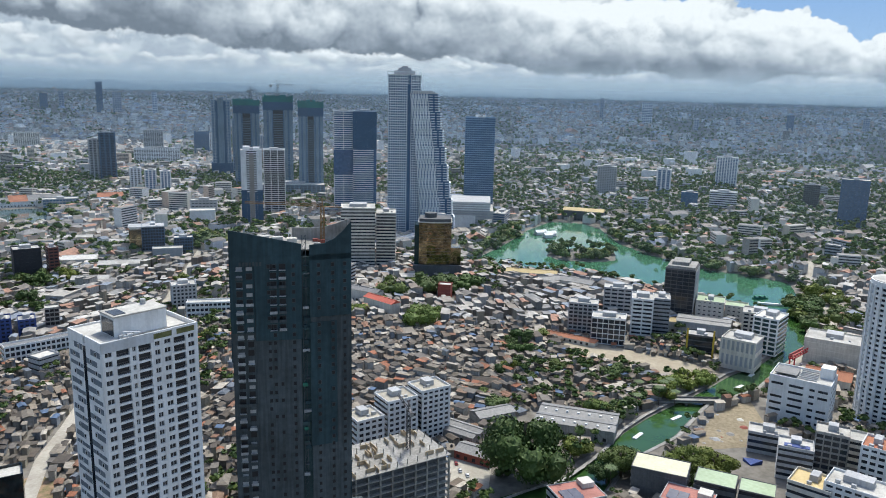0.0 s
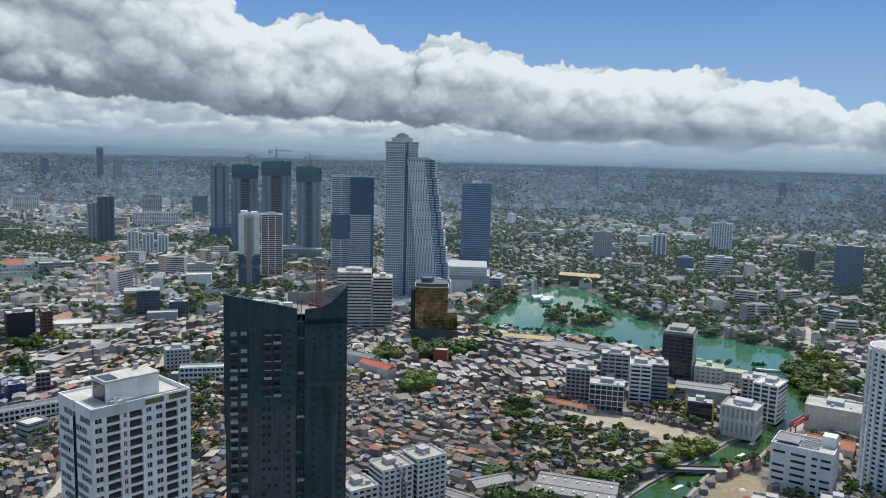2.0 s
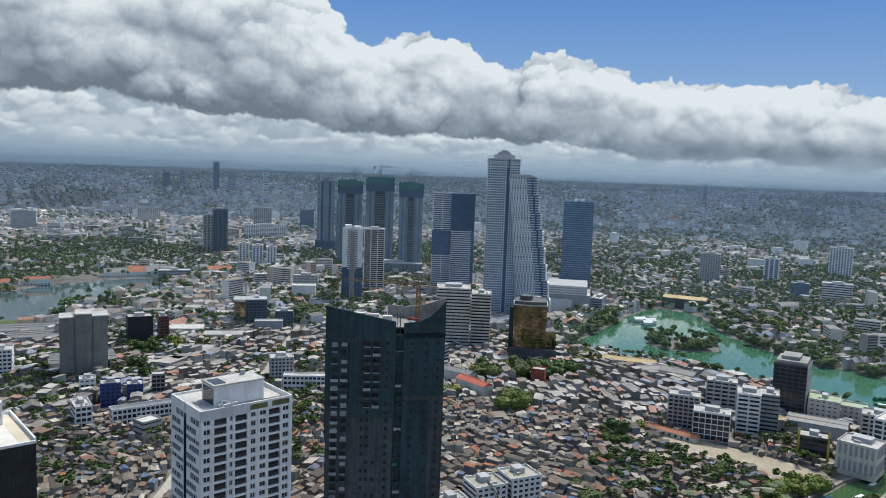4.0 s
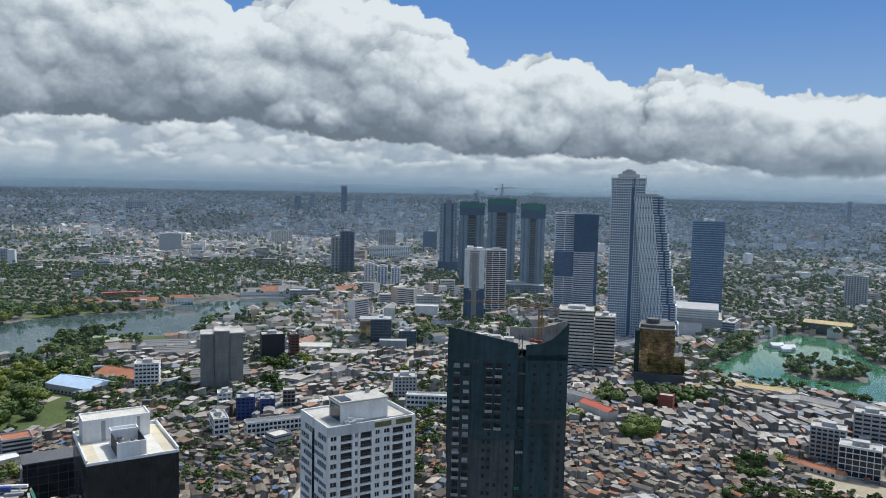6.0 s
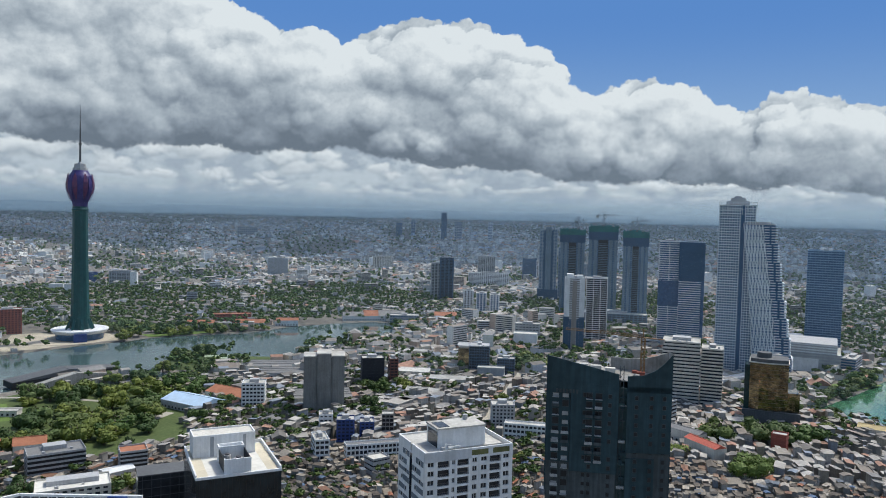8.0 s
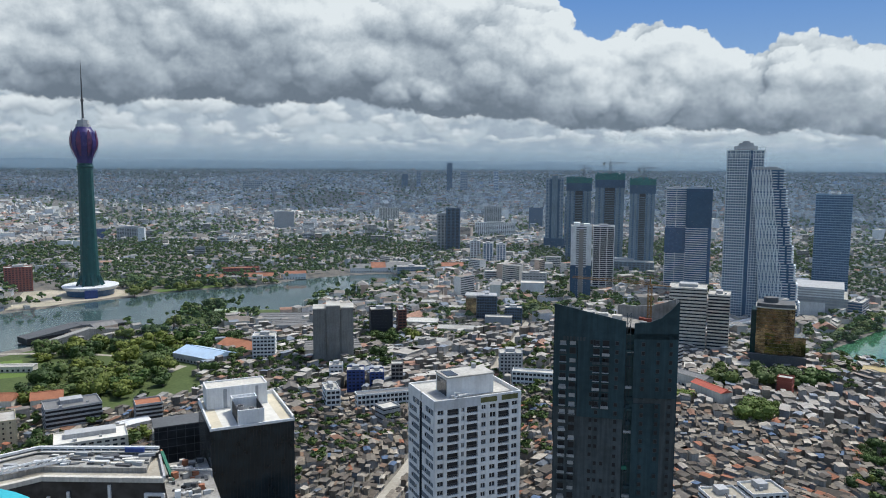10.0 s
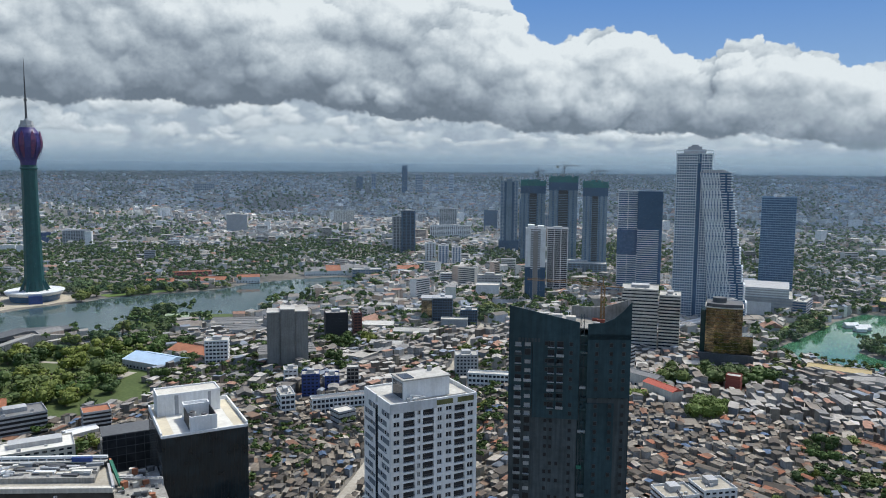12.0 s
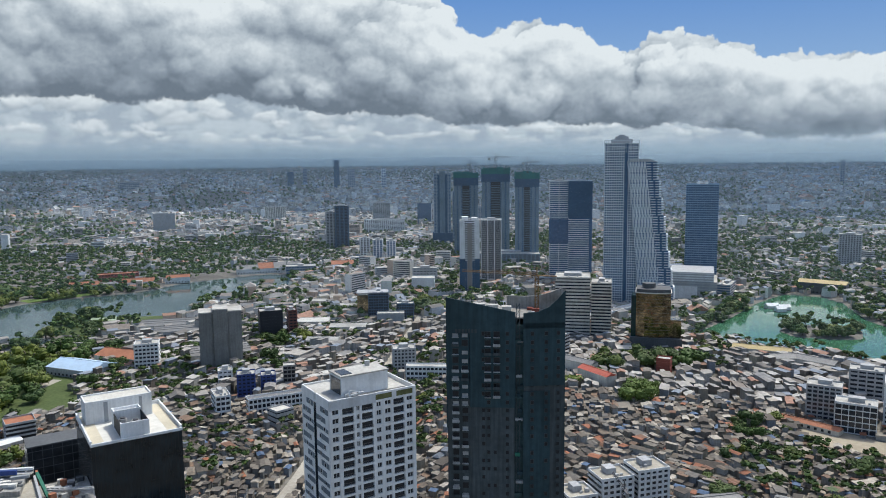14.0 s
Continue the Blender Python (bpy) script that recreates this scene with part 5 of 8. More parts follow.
def leaning_towers():
    """The twin skyscraper: an upright slab, and one that leans on it."""
    ob = thing("skyscraper", -59, 1092, 3, "pale grey twin skyscraper, one slab leaning on the other", "building")
    keep_clear(-25, 1112, 130, 50, 3)
    H, W, D, ST = 225.0, 46.0, 36.0, 3.5
    up = part("upright_slab", Shape().box(-W / 2 + 0.9, 0.9, 0, W / 2 - 0.9, D - 0.9, H), BLUEGLASS, ob)
    band = Shape().box(-W / 2, 0, 0, W / 2, D, 1.15).mesh("floor_band", PALEBLUE)
    for i in range(int(H / ST) + 1):
        part("floor_band", band, PALEBLUE, up, at=(0, 0, i * ST))
    fin = Shape().box(-0.42, 0, 0, 0.42, 0.95, H).mesh("pier", PALEBLUE)
    for i in range(15):
        part("pier", fin, PALEBLUE, up, at=(-W / 2 + 0.42 + (W - 0.84) * i / 14, -0.05, 0))
    for i in range(1, 11):
        part("pier", fin, PALEBLUE, up, at=(-W / 2 - 0.05, D * i / 11, 0), turn=-90)
    part("deep_recess", Shape().box(W * 0.1, -0.12, 0, W * 0.2, 0.5, H), BLUEGLASS, up)
    part("crown_block", Shape().box(-W * 0.32, 6, H + 1, W * 0.32, D - 6, H + 6).box(-W * 0.2, 9, H + 6, W * 0.2, D - 9, H + 10).box(-W * 0.1, 12, H + 10, W * 0.1, D - 12, H + 12.5), GREYW, up)
    fr = Shape()
    for i in range(9):
        u = -W / 2 - 0.8 + (W + 1.6) * i / 8
        fr.box(u - 0.3, -0.8, H - 12, u + 0.3, -0.2, H + 4)
    for z in (H - 12, H - 6, H, H + 4):
        fr.box(-W / 2 - 1.2, -0.8, z, W / 2 + 1.2, -0.3, z + 0.5).box(-W / 2 - 1.2, -0.8, z, -W / 2 - 0.7, D * 0.8, z + 0.5).box(W / 2 + 0.7, -0.8, z, W / 2 + 1.2, D * 0.8, z + 0.5)
    part("crown_frame", fr, PALEBLUE, up)
    # leaning slab: floors that step to the right on the way down
    lean = new("leaning_slab")
    lean.parent = ob
    HL = 200.0
    n = int(HL / ST)
    core = Shape()

    def span(z):
        """Left and right edge of the leaning slab at a height."""
        f = z / HL
        left = 26.0 + (10.0 - 26.0) * f if f < 0.62 else 16.1 + (7.5 - 16.1) * (f - 0.62) / 0.38
        right = 76.0 + (47.0 - 76.0) * f + 3.2 * ((f * 8.0) % 1.0 - 0.5)
        return left, right

    for i in range(n):
        z = i * ST
        a, b = span(z)
        solid = a + (b - a) * 0.62
        s = Shape().box(a, -6.0, 0, solid, 20, 1.0)
        s.box(solid, -5.0, 0, b + (1.2 if (i // 4) % 2 else -1.2), 20, 0.55, 0)
        k = 13
        for j in range(k):
            zig = abs((i % 8) - 4) / 4.0
            u = a + (solid - a) * (j + 0.15 + 0.75 * (zig if j % 2 else 1 - zig)) / k
            s.box(u - 0.66, -6.0, 1.0, u + 0.66, -5.2, ST)
        part("floor_ring", s, PALEBLUE, lean, at=(0, 0, z))
        g = Shape().box(a + 0.6, -5.4, 0, b - 1.6, 19.5, ST)
        part("glazing", g, BLUEGLASS, lean, at=(0, 0, z))
        part("balcony", Shape().box(solid + 0.4, -6.4, 0.1, solid + (b - solid) * 0.42, -5.2, 1.3).box(solid + (b - solid) * 0.58, -6.8, 0.1, b + 1.0, -5.2, 1.2).box(b - 1.8, -5.6, 0.2, b + 1.4, 14, 1.1), PALEBLUE, lean, at=(0, 0, z))
    a, b = span(HL)
    part("top_frame", Shape().box(a, -6, n * ST, b + 3, 20, n * ST + 1.2).box(a + 4, 0, n * ST + 1.2, b - 4, 14, n * ST + 4), GREYW, lean)


def net_tower(x, y, w, h, yaw, top_net, dark):
    """An unfinished concrete tower: net and formwork on top, a dark strip for the shaded slot up the front."""
    ob = tower("unfinished_tower", "unfinished grey-blue concrete tower with green netting on top", x, y, w, 40, h - 16, yaw, HAZECON, BLUEGLASS, 3.5, 0.42, w / 5, w / 9, plant=0, top=0.2)
    # black strip on the front imitates the shade of a slot
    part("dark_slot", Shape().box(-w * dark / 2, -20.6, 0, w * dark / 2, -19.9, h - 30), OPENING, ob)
    rail = Shape().box(-w * dark / 2 + 0.4, -20.75, 0, w * dark / 2 - 0.4, -20.55, 0.9).mesh("slab_edge", HAZECON)
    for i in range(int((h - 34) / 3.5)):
        part("slab_edge", rail, HAZECON, ob, at=(0, 0, i * 3.5))
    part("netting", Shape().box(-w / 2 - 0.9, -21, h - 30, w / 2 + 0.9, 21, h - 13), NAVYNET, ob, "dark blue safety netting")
    rag = Shape()
    rng = random.Random(int(w * 10))
    for i in range(22):
        u = -w / 2 - 1.2 + (w + 2.4) * i / 22
        rag.box(u, -21.4, h - 14, u + (w + 2.4) / 22, -20.6, h - 3 + rng.uniform(-2.5, 2.5))
        rag.box(u, 18, h - 14, u + (w + 2.4) / 22, 19, h - 2 + rng.uniform(-2.5, 2.5))
    for i in range(14):
        v = -20.6 + 39 * i / 14
        for s in (-1, 1):
            u = s * (w / 2 + 0.8)
            rag.box(u - 0.4, v, h - 14, u + 0.4, v + 39 / 14, h - 3 + rng.uniform(-2, 2))
    part("netting", rag, TEALNET, ob, "ragged blue-green safety netting")
    part("top_slab", Shape().box(-w / 2 + 2, -18, h - 16, w / 2 - 2, 17, h - 6), HAZECON, ob)
    return ob


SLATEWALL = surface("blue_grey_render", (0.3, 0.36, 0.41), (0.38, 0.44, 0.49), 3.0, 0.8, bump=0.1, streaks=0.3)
# concrete colour shifted blue to carry the distance haze
HAZECON = surface("haze_blued_concrete", (0.17, 0.24, 0.3), (0.24, 0.31, 0.37), 3.0, 0.85, bump=0.2, streaks=0.4)
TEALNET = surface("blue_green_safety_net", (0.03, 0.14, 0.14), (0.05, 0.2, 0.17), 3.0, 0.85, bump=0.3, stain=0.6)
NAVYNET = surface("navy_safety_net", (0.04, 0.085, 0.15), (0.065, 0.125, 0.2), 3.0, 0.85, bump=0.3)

lotus_tower()
leaning_towers()
net_tower(-409, 1578, 51, 180, 14, 20, 0.3)
net_tower(-335, 1536, 57, 189, 12, 20, 0.34)
net_tower(-257, 1463, 46, 181, 10, 20, 0.24)
crane("tower_crane", -402, 1590, 164, 32, 14, 20, DARKSTEEL, "green tower crane on an unfinished tower", 0.5, 1.9)
crane("tower_crane", -338, 1548, 172, 36, 30, 8, DARKSTEEL, "green tower crane on an unfinished tower", 0.5, 1.9)
crane("tower_crane", -258, 1475, 164, 34, 22, 10, DARKSTEEL, "green tower crane on an unfinished tower", 0.5, 1.9)
tower("podium_building", "dark podium below the unfinished towers", -285, 1420, 120, 60, 24, 11, HAZECON, DARKGREY, 4, 0.4, 8, 2)
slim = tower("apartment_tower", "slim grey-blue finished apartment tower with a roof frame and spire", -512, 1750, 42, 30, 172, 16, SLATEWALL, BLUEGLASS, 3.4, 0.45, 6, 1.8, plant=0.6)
part("middle_bay", Shape().box(-6.5, -16.4, 0, 6.5, -15.0, 178), HAZECON, slim)
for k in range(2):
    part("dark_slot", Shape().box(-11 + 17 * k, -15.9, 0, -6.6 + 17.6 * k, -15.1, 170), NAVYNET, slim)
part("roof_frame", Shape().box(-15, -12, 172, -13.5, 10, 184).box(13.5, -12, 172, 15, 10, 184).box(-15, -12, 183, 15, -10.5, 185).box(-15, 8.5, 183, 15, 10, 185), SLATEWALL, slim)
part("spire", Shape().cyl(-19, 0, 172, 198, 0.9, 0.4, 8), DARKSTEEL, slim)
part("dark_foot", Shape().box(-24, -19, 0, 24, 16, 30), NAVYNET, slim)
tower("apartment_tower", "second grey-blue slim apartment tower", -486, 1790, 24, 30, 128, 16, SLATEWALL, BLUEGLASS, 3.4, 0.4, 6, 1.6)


def strip_tower():
    ob = tower("apartment_tower", "white apartment tower with a dark blue foot and grey central strip", -285, 1120, 30, 26, 112, 14, WHITE, GLASS, 3.3, 0.5, 0, plant=0.5)
    for u0, u1 in ((-15.2, -7.5), (7.5, 15.2)):
        part("side_strip", Shape().box(u0, -13.4, 54, u1, -12.7, 113.5), WHITE, ob)
        part("foot_strip", Shape().box(u0 - 0.1, -13.5, 0, u1 + 0.1, -12.7, 53.9), NAVYNET, ob, "dark blue lower wall")
    part("middle_strip", Shape().box(-3.4, -13.8, 0, 3.4, -12.7, 109), MIDGREY, ob, "grey-brown central strip")
    for u in (-7.2, 4.0):
        part("foot_panel", Shape().box(u, -13.3, 0, u + 3.2, -12.7, 50), NAVYNET, ob)
    part("side_wall", Shape().box(-15.6, -13.0, 0, -15.0, 13.0, 54), NAVYNET, ob)
    part("crown", Shape().box(-12, -9, 113, -2, 6, 118).box(3, -9, 113, 12, 6, 116.5), WHITE, ob)


MIDGREY = surface("grey_brown_wall_strip", (0.26, 0.235, 0.215), (0.33, 0.3, 0.275), 3.0, 0.8, bump=0.0)


def twin_offices():
    a = tower("office_tower", "white banded office tower with a blue glass waist", -167, 1255, 32, 32, 168, 8, WHITE, BLUEGLASS, 3.5, 0.38, 16, 1.0)
    part("glass_waist", Shape().box(-16.3, -16.5, 66, 16.3, -15.6, 106), NAVYBLUE, a)
    b = tower("office_tower", "blue office tower with a dark netted top", -132, 1252, 38, 32, 168, 6, WHITE, BLUEGLASS, 3.5, 0.36, 0)
    part("net_top", Shape().box(-19.4, -16.6, 108, 19.4, 16.4, 168.5), NAVYNET, b, "dark navy netting")
    part("edge_strip", Shape().box(14.5, -16.5, 0, 19.3, -15.6, 108), NAVYBLUE, b)
    for k in range(3):
        part("roof_mast", Shape().box(-8 + 7 * k, 2, 168, -7.4 + 7 * k, 2.6, 173 + 2 * (k % 2)), GREYW, b)


NAVYBLUE = glass("navy_curtain_wall", (0.05, 0.1, 0.19), (0.08, 0.15, 0.26), 0.18)
BLUEBAND = surface("blue_grey_spandrel", (0.24, 0.36, 0.48), (0.3, 0.42, 0.55), 4.0, 0.5, bump=0.0)
strip_tower()
tower("apartment_tower", "dark glazed apartment tower with white balcony bands", -272, 1212, 34, 26, 106, 13, WHITE, GLASS, 3.3, 0.28, 11, 1.2)
twin_offices()
hotel = tower("hotel_tower", "blue glass hotel tower above a white podium", 58, 1290, 50, 36, 161, -3, BLUEBAND, BLUEGLASS, 3.6, 0.34, 3.6, 0.35, plant=0.3)
for k in range(2):
    part("roof_sign", Shape().cyl(-6 + 12 * k, -12, 161, 166, 2.2, 2.2, 12), WHITE, hotel, "white rooftop sign shape")
pod = tower("podium_building", "white stepped podium with grey panels below a hotel tower", 40, 1139, 70, 80, 26, -3, STRIPEGREY, GREYW, 4.2, 0.5, 0, plant=0)
part("upper_storey", Shape().box(-31, -36, 26, 30, 36, 40), GREYW, pod)
for k in range(4):
    part("ledge", Shape().box(-31.4, -36.4, 27 + k * 3.5, 30.4, -35.8, 28.7 + k * 3.5), WHITE, pod)
part("blank_wall", Shape().box(-35.4, -40.5, 2, 8, -39.8, 20), WHITE, pod)
tower("office_building", "blue glass annexe of the podium", 84, 1146, 18, 50, 22, -14, GREYW, BLUEGLASS, 3.6, 0.4, 0)
tower("office_building", "cream office block with long window bands", -99, 866, 40, 40, 69, 6, CREAM, GLASS, 3.7, 0.58, 0, plant=0.5)
tower("office_building", "cream stepped office wing with window bands", -67, 872, 23, 34, 63, 4, CREAM, GLASS, 3.7, 0.5, 0, plant=0.3)


def gold_building():
    ob = thing("glass_building", -9, 828, 1, "gold mirror glass office building with a dark curved crown", "building")
    keep_clear(-7, 842, 54, 36, 1)
    arc = [(-18, 0), (-9, -2.4), (0, -3.2), (9, -2.4), (18, 0), (18, 26), (-18, 26)]
    part("mirror_wall", Shape().prism(arc, 0, 62), GOLDGLASS, ob)
    grid = Shape()
    for i in range(1, 17):
        for (a, b) in zip(arc[:4], arc[1:5]):
            grid.beam((a[0], a[1] - 0.05, i * 3.7), (b[0], b[1] - 0.05, i * 3.7), 0.09)
    part("mullion", grid, DARKSTEEL, ob)
    part("crown", Shape().prism([(x * 0.98, y * 0.98) for x, y in arc], 62, 66), DARKGREY, ob)
    part("crown_rim", Shape().prism([(x * 1.05, y * 1.05 - 0.3) for x, y in arc], 61.5, 62.6), CREAM, ob)
    part("lift_house", Shape().cyl(-5, 12, 66, 71, 7, 7, 18), DARKGREY, ob)
    part("side_wing", Shape().box(18, 2, 0, 29, 22, 33), GOLDGLASS, ob)
    part("side_wing", Shape().box(-23, 4, 0, -18, 24, 58), GREENGLASS, ob)
    part("foot", Shape().box(-24, -5, 0, 30, 0, 14), DARKGREY, ob)


GREENGLASS = glass("dark_green_glass", (0.012, 0.035, 0.04), (0.02, 0.055, 0.06))
gold_building()
viaduct = thing("viaduct", -48, 980, 60, "pale concrete elevated road on piers", "bridge")
part("deck", Shape().box(-70, -6, 13, 70, 6, 15), GREYW, viaduct)
part("side_rail", Shape().box(-70, -6.2, 15, 70, -5.8, 16.2).box(-70, 5.8, 15, 70, 6.2, 16.2), WHITE, viaduct)
for i in range(6):
    part("pier", Shape().box(-62 + 24 * i, -2, 0, -59 + 24 * i, 2, 13), CONCRETE, viaduct)

# ---- things: blocks of the middle distance ----
lake_block = tower("office_building", "dark glass lakeside office block with a brown top", 220, 684, 27, 34, 47, -24, DARKGREY, GLASS, 3.6, 0.16, 5, 0.3, plant=0)
part("crown", Shape().box(-12.5, -14, 47, 12.5, 16, 50).box(-9, -8, 50, 6, 14, 53), CONCRETE, lake_block)
part("side_wall", Shape().box(13.4, -17.2, 0, 13.9, 17, 47), GREYW, lake_block)
win = window_mesh(2.0, 1.6)
for i in range(11):
    for j in range(4):
        part("window", win, FRAMES, lake_block, at=(14.0, -12 + 7.5 * j, 4 + i * 3.9), turn=90)

SHEETROOF = surface("grey_sheet_roof", (0.15, 0.15, 0.15), (0.25, 0.245, 0.235), 1.5, 0.6, bump=0.2, stain=0.4)
GREENROOF = surface("pale_green_flat_roof", (0.34, 0.42, 0.27), (0.44, 0.52, 0.35), 2.0, 0.85)
OCHREROOF = surface("ochre_sheet_roof", (0.5, 0.38, 0.17), (0.6, 0.47, 0.24), 1.5, 0.75, bump=0.2)
BLUEROOF = surface("light_blue_sheet_roof", (0.42, 0.56, 0.72), (0.5, 0.64, 0.78), 1.5, 0.7, bump=0.2)
REDROOF = surface("red_sheet_roof", (0.42, 0.08, 0.05), (0.52, 0.13, 0.08), 1.5, 0.7, bump=0.2)


def hall(name, label, x, y, w, d, h, yaw, roof, wall=CREAM, ridge=0.2, bays=1, category="hall", skylights=0):
    """A long hall with one or more pitched roofs, ribs on the roof and dark panels for shaded openings along its front.
    """
    ob = thing(name, x, y, yaw, label, category)
    keep_clear(x, y, w, d, yaw)
    part("wall_block", Shape().box(-w / 2, -d / 2, 0, w / 2, d / 2, h), wall, ob)
    bw = d / bays
    for i in range(bays):
        v0 = -d / 2 + i * bw
        z1 = h + bw * ridge
        s = Shape()
        e = 0.6
        s.v += [(-w / 2 - e, v0 - e * 0.4, h - 0.1), (w / 2 + e, v0 - e * 0.4, h - 0.1), (w / 2 + e, v0 + bw / 2, z1), (-w / 2 - e, v0 + bw / 2, z1), (-w / 2 - e, v0 + bw + e * 0.4, h - 0.1), (w / 2 + e, v0 + bw + e * 0.4, h - 0.1)]
        s.f += [(0, 1, 2, 3), (3, 2, 5, 4), (0, 3, 4), (1, 5, 2), (0, 4, 5, 1)]
        s.s += [0] * 5
        r = part("roof", s, roof, ob)
        part("ridge_cap", Shape().box(-w / 2 - e, v0 + bw / 2 - 0.4, z1 - 0.1, w / 2 + e, v0 + bw / 2 + 0.4, z1 + 0.25), roof, r)
        for j in range(skylights):
            u = -w / 2 + w * (j + 0.5) / skylights
            part("skylight", Shape().box(u - 0.7, v0 + bw * 0.2, h + bw * 0.2 * 2 * ridge, u + 0.7, v0 + bw * 0.3, h + bw * 0.3 * 2 * ridge + 0.4), WHITE, r)
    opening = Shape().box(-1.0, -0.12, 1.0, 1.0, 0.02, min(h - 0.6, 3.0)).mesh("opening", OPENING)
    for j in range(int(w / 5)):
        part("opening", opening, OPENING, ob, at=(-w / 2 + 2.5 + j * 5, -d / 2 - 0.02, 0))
    return ob


tower("apartment_building", "grey apartment block with open balconies", 122, 632, 25, 18, 27, -14, GREYW, GLASS, 3.2, 0.4, 4, 1.0)
tower("office_building", "dark glass block framed by white grids", 139, 606, 28, 18, 22, -14, WHITE, GLASS, 4.2, 0.16, 4.6, 0.5)
tower("office_building", "grey office block with a curved glass roof", 165, 690, 26, 20, 26, -14, GREYW, GLASS, 3.4, 0.5, 6, 1.2)
tower("office_building", "white office tower with grey ribbon windows", 170, 620, 18, 24, 35, -14, WHITE, GLASS, 3.4, 0.5, 9, 1.2, plant=0.6)
tower("office_building", "light grey office wing with ribbon windows", 188, 626, 14, 22, 34, -14, STRIPEGREY, GLASS, 3.4, 0.55, 0)
hall("hall", "long hall with an ochre sheet roof", 205, 648, 34, 10, 10, -14, OCHREROOF)
tower("school_building", "beige building with a pale green flat roof", 247, 676, 25, 24, 19, -22, CREAM, GLASS, 3.6, 0.7, 5, 2.4, roof=GREENROOF, plant=0.2)
tower("school_building", "beige low wing with a green flat roof", 272, 676, 20, 18, 15, -22, CREAM, GLASS, 3.6, 0.7, 5, 2.4, roof=GREENROOF, plant=0)
hall("hall", "grey hall with a dark double sheet roof", 230, 640, 44, 24, 13, -22, SHEETROOF, GREYW, 0.12, 2)
tower("office_building", "cream office block with stepped roof terraces", 275, 632, 28, 22, 21, -24, CREAM, GLASS, 3.5, 0.45, 6, 1.6)
tower("office_building", "white office block with a green glass front", 262, 590, 20, 26, 30, -40, WHITE, GREENGLASS, 3.5, 0.3, 6, 1.2, roof=CREAM)
tower("church_building", "beige block with tall fluted piers", 226, 552, 26, 24, 23, -36, CREAM, STRIPEGREY, 9, 0.3, 3.6, 1.5, plant=0.5)
yel = tower("office_building", "dark glass showroom in a yellow frame", 207, 580, 22, 16, 17, -20, DARKGREY, GLASS, 3.5, 0.2, 0, plant=0.3)
YELLOW = surface("yellow_painted_frame", (0.6, 0.42, 0.03), (0.7, 0.5, 0.06), 1.0, 0.6)
for u in (-10.6, 9.4):
    part("yellow_pier", Shape().box(u, -8.6, 0, u + 1.4, -7.9, 23), YELLOW, yel)


def hospital():
    ob = thing("hospital_building", 212, 463, -35, "white block with staggered dark ribbon windows and rooftop screens", "building")
    W, D, H = 36.0, 26.0, 30.0
    keep_clear(232, 468, 48, 34, -35)
    part("body", Shape().box(0, 0.25, 0, W, D, H), WHITE, ob)
    rng = random.Random(2)
    for i in range(6):
        z = 3.4 + i * 4.4
        part("wall_band", Shape().box(-0.02, 0, z - 2.6, W + 0.02, 0.26, z), WHITE, ob)
        for a, b in ((1.5, 8.5), (12, 20.5), (24, 27), (29, 34.5)):
            if rng.random() < 0.86:
                part("window", Shape().box(a, 0.05, z, b, 0.3, z + 1.5), GLASS, ob)
                part("sill", Shape().box(a - 0.1, -0.12, z - 0.12, b + 0.1, 0.2, z), WHITE, ob)
            else:
                part("wall_panel", Shape().box(a, 0.02, z, b, 0.26, z + 1.6), WHITE, ob)
        for a in (4, 10, 16, 22):
            part("window", Shape().box(W - 0.1, a, z, W + 0.06, a + 1.4, z + 1.6), GLASS, ob)
            part("sill", Shape().box(W, a - 0.1, z - 0.12, W + 0.18, a + 1.5, z), WHITE, ob)
    rim = Shape()
    for a in ((0, 0, W, 0.5), (0, D - 0.5, W, D), (0, 0.5, 0.5, D - 0.5), (W - 0.5, 0.5, W, D - 0.5)):
        rim.box(a[0], a[1], H, a[2], a[3], H + 1.4)
    part("parapet", rim, WHITE, ob)
    part("roof", Shape().box(0.5, 0.5, H, W - 0.5, D - 0.5, H + 0.2), ROOFTOP, ob)
    part("solar_screen", Shape().box(2, 5, H + 1.5, 15, 20, H + 2.0), SHEETROOF, ob)
    part("lift_house", Shape().box(W - 9, 15, H, W - 1, 24, H + 7), WHITE, ob)
    for i in range(6):
        part("roof_beam", Shape().box(16, 3 + i * 3.2, H + 1.2, 27, 3.4 + i * 3.2, H + 1.9), GREYW, ob)


hospital()
tower("apartment_building", "cream flat block with a wide roof terrace", 305, 566, 40, 30, 19, -32, CREAM, CREAM, 4, 0.5, 0, plant=0.3)
hall("hall", "low hall with an orange tiled roof", 284, 526, 30, 20, 8, -32, TILERED)
YELLOWCREAM = surface("yellow_cream_render", (0.58, 0.5, 0.33), (0.66, 0.58, 0.4), 1.0, 0.8, streaks=0.2)
SLATEBLACK = surface("near_black_slate_cladding", (0.022, 0.024, 0.032), (0.04, 0.042, 0.052), 2.0, 0.6, bump=0.05)
MAROON = surface("dull_maroon_render", (0.15, 0.06, 0.05), (0.2, 0.085, 0.07), 1.0, 0.8)
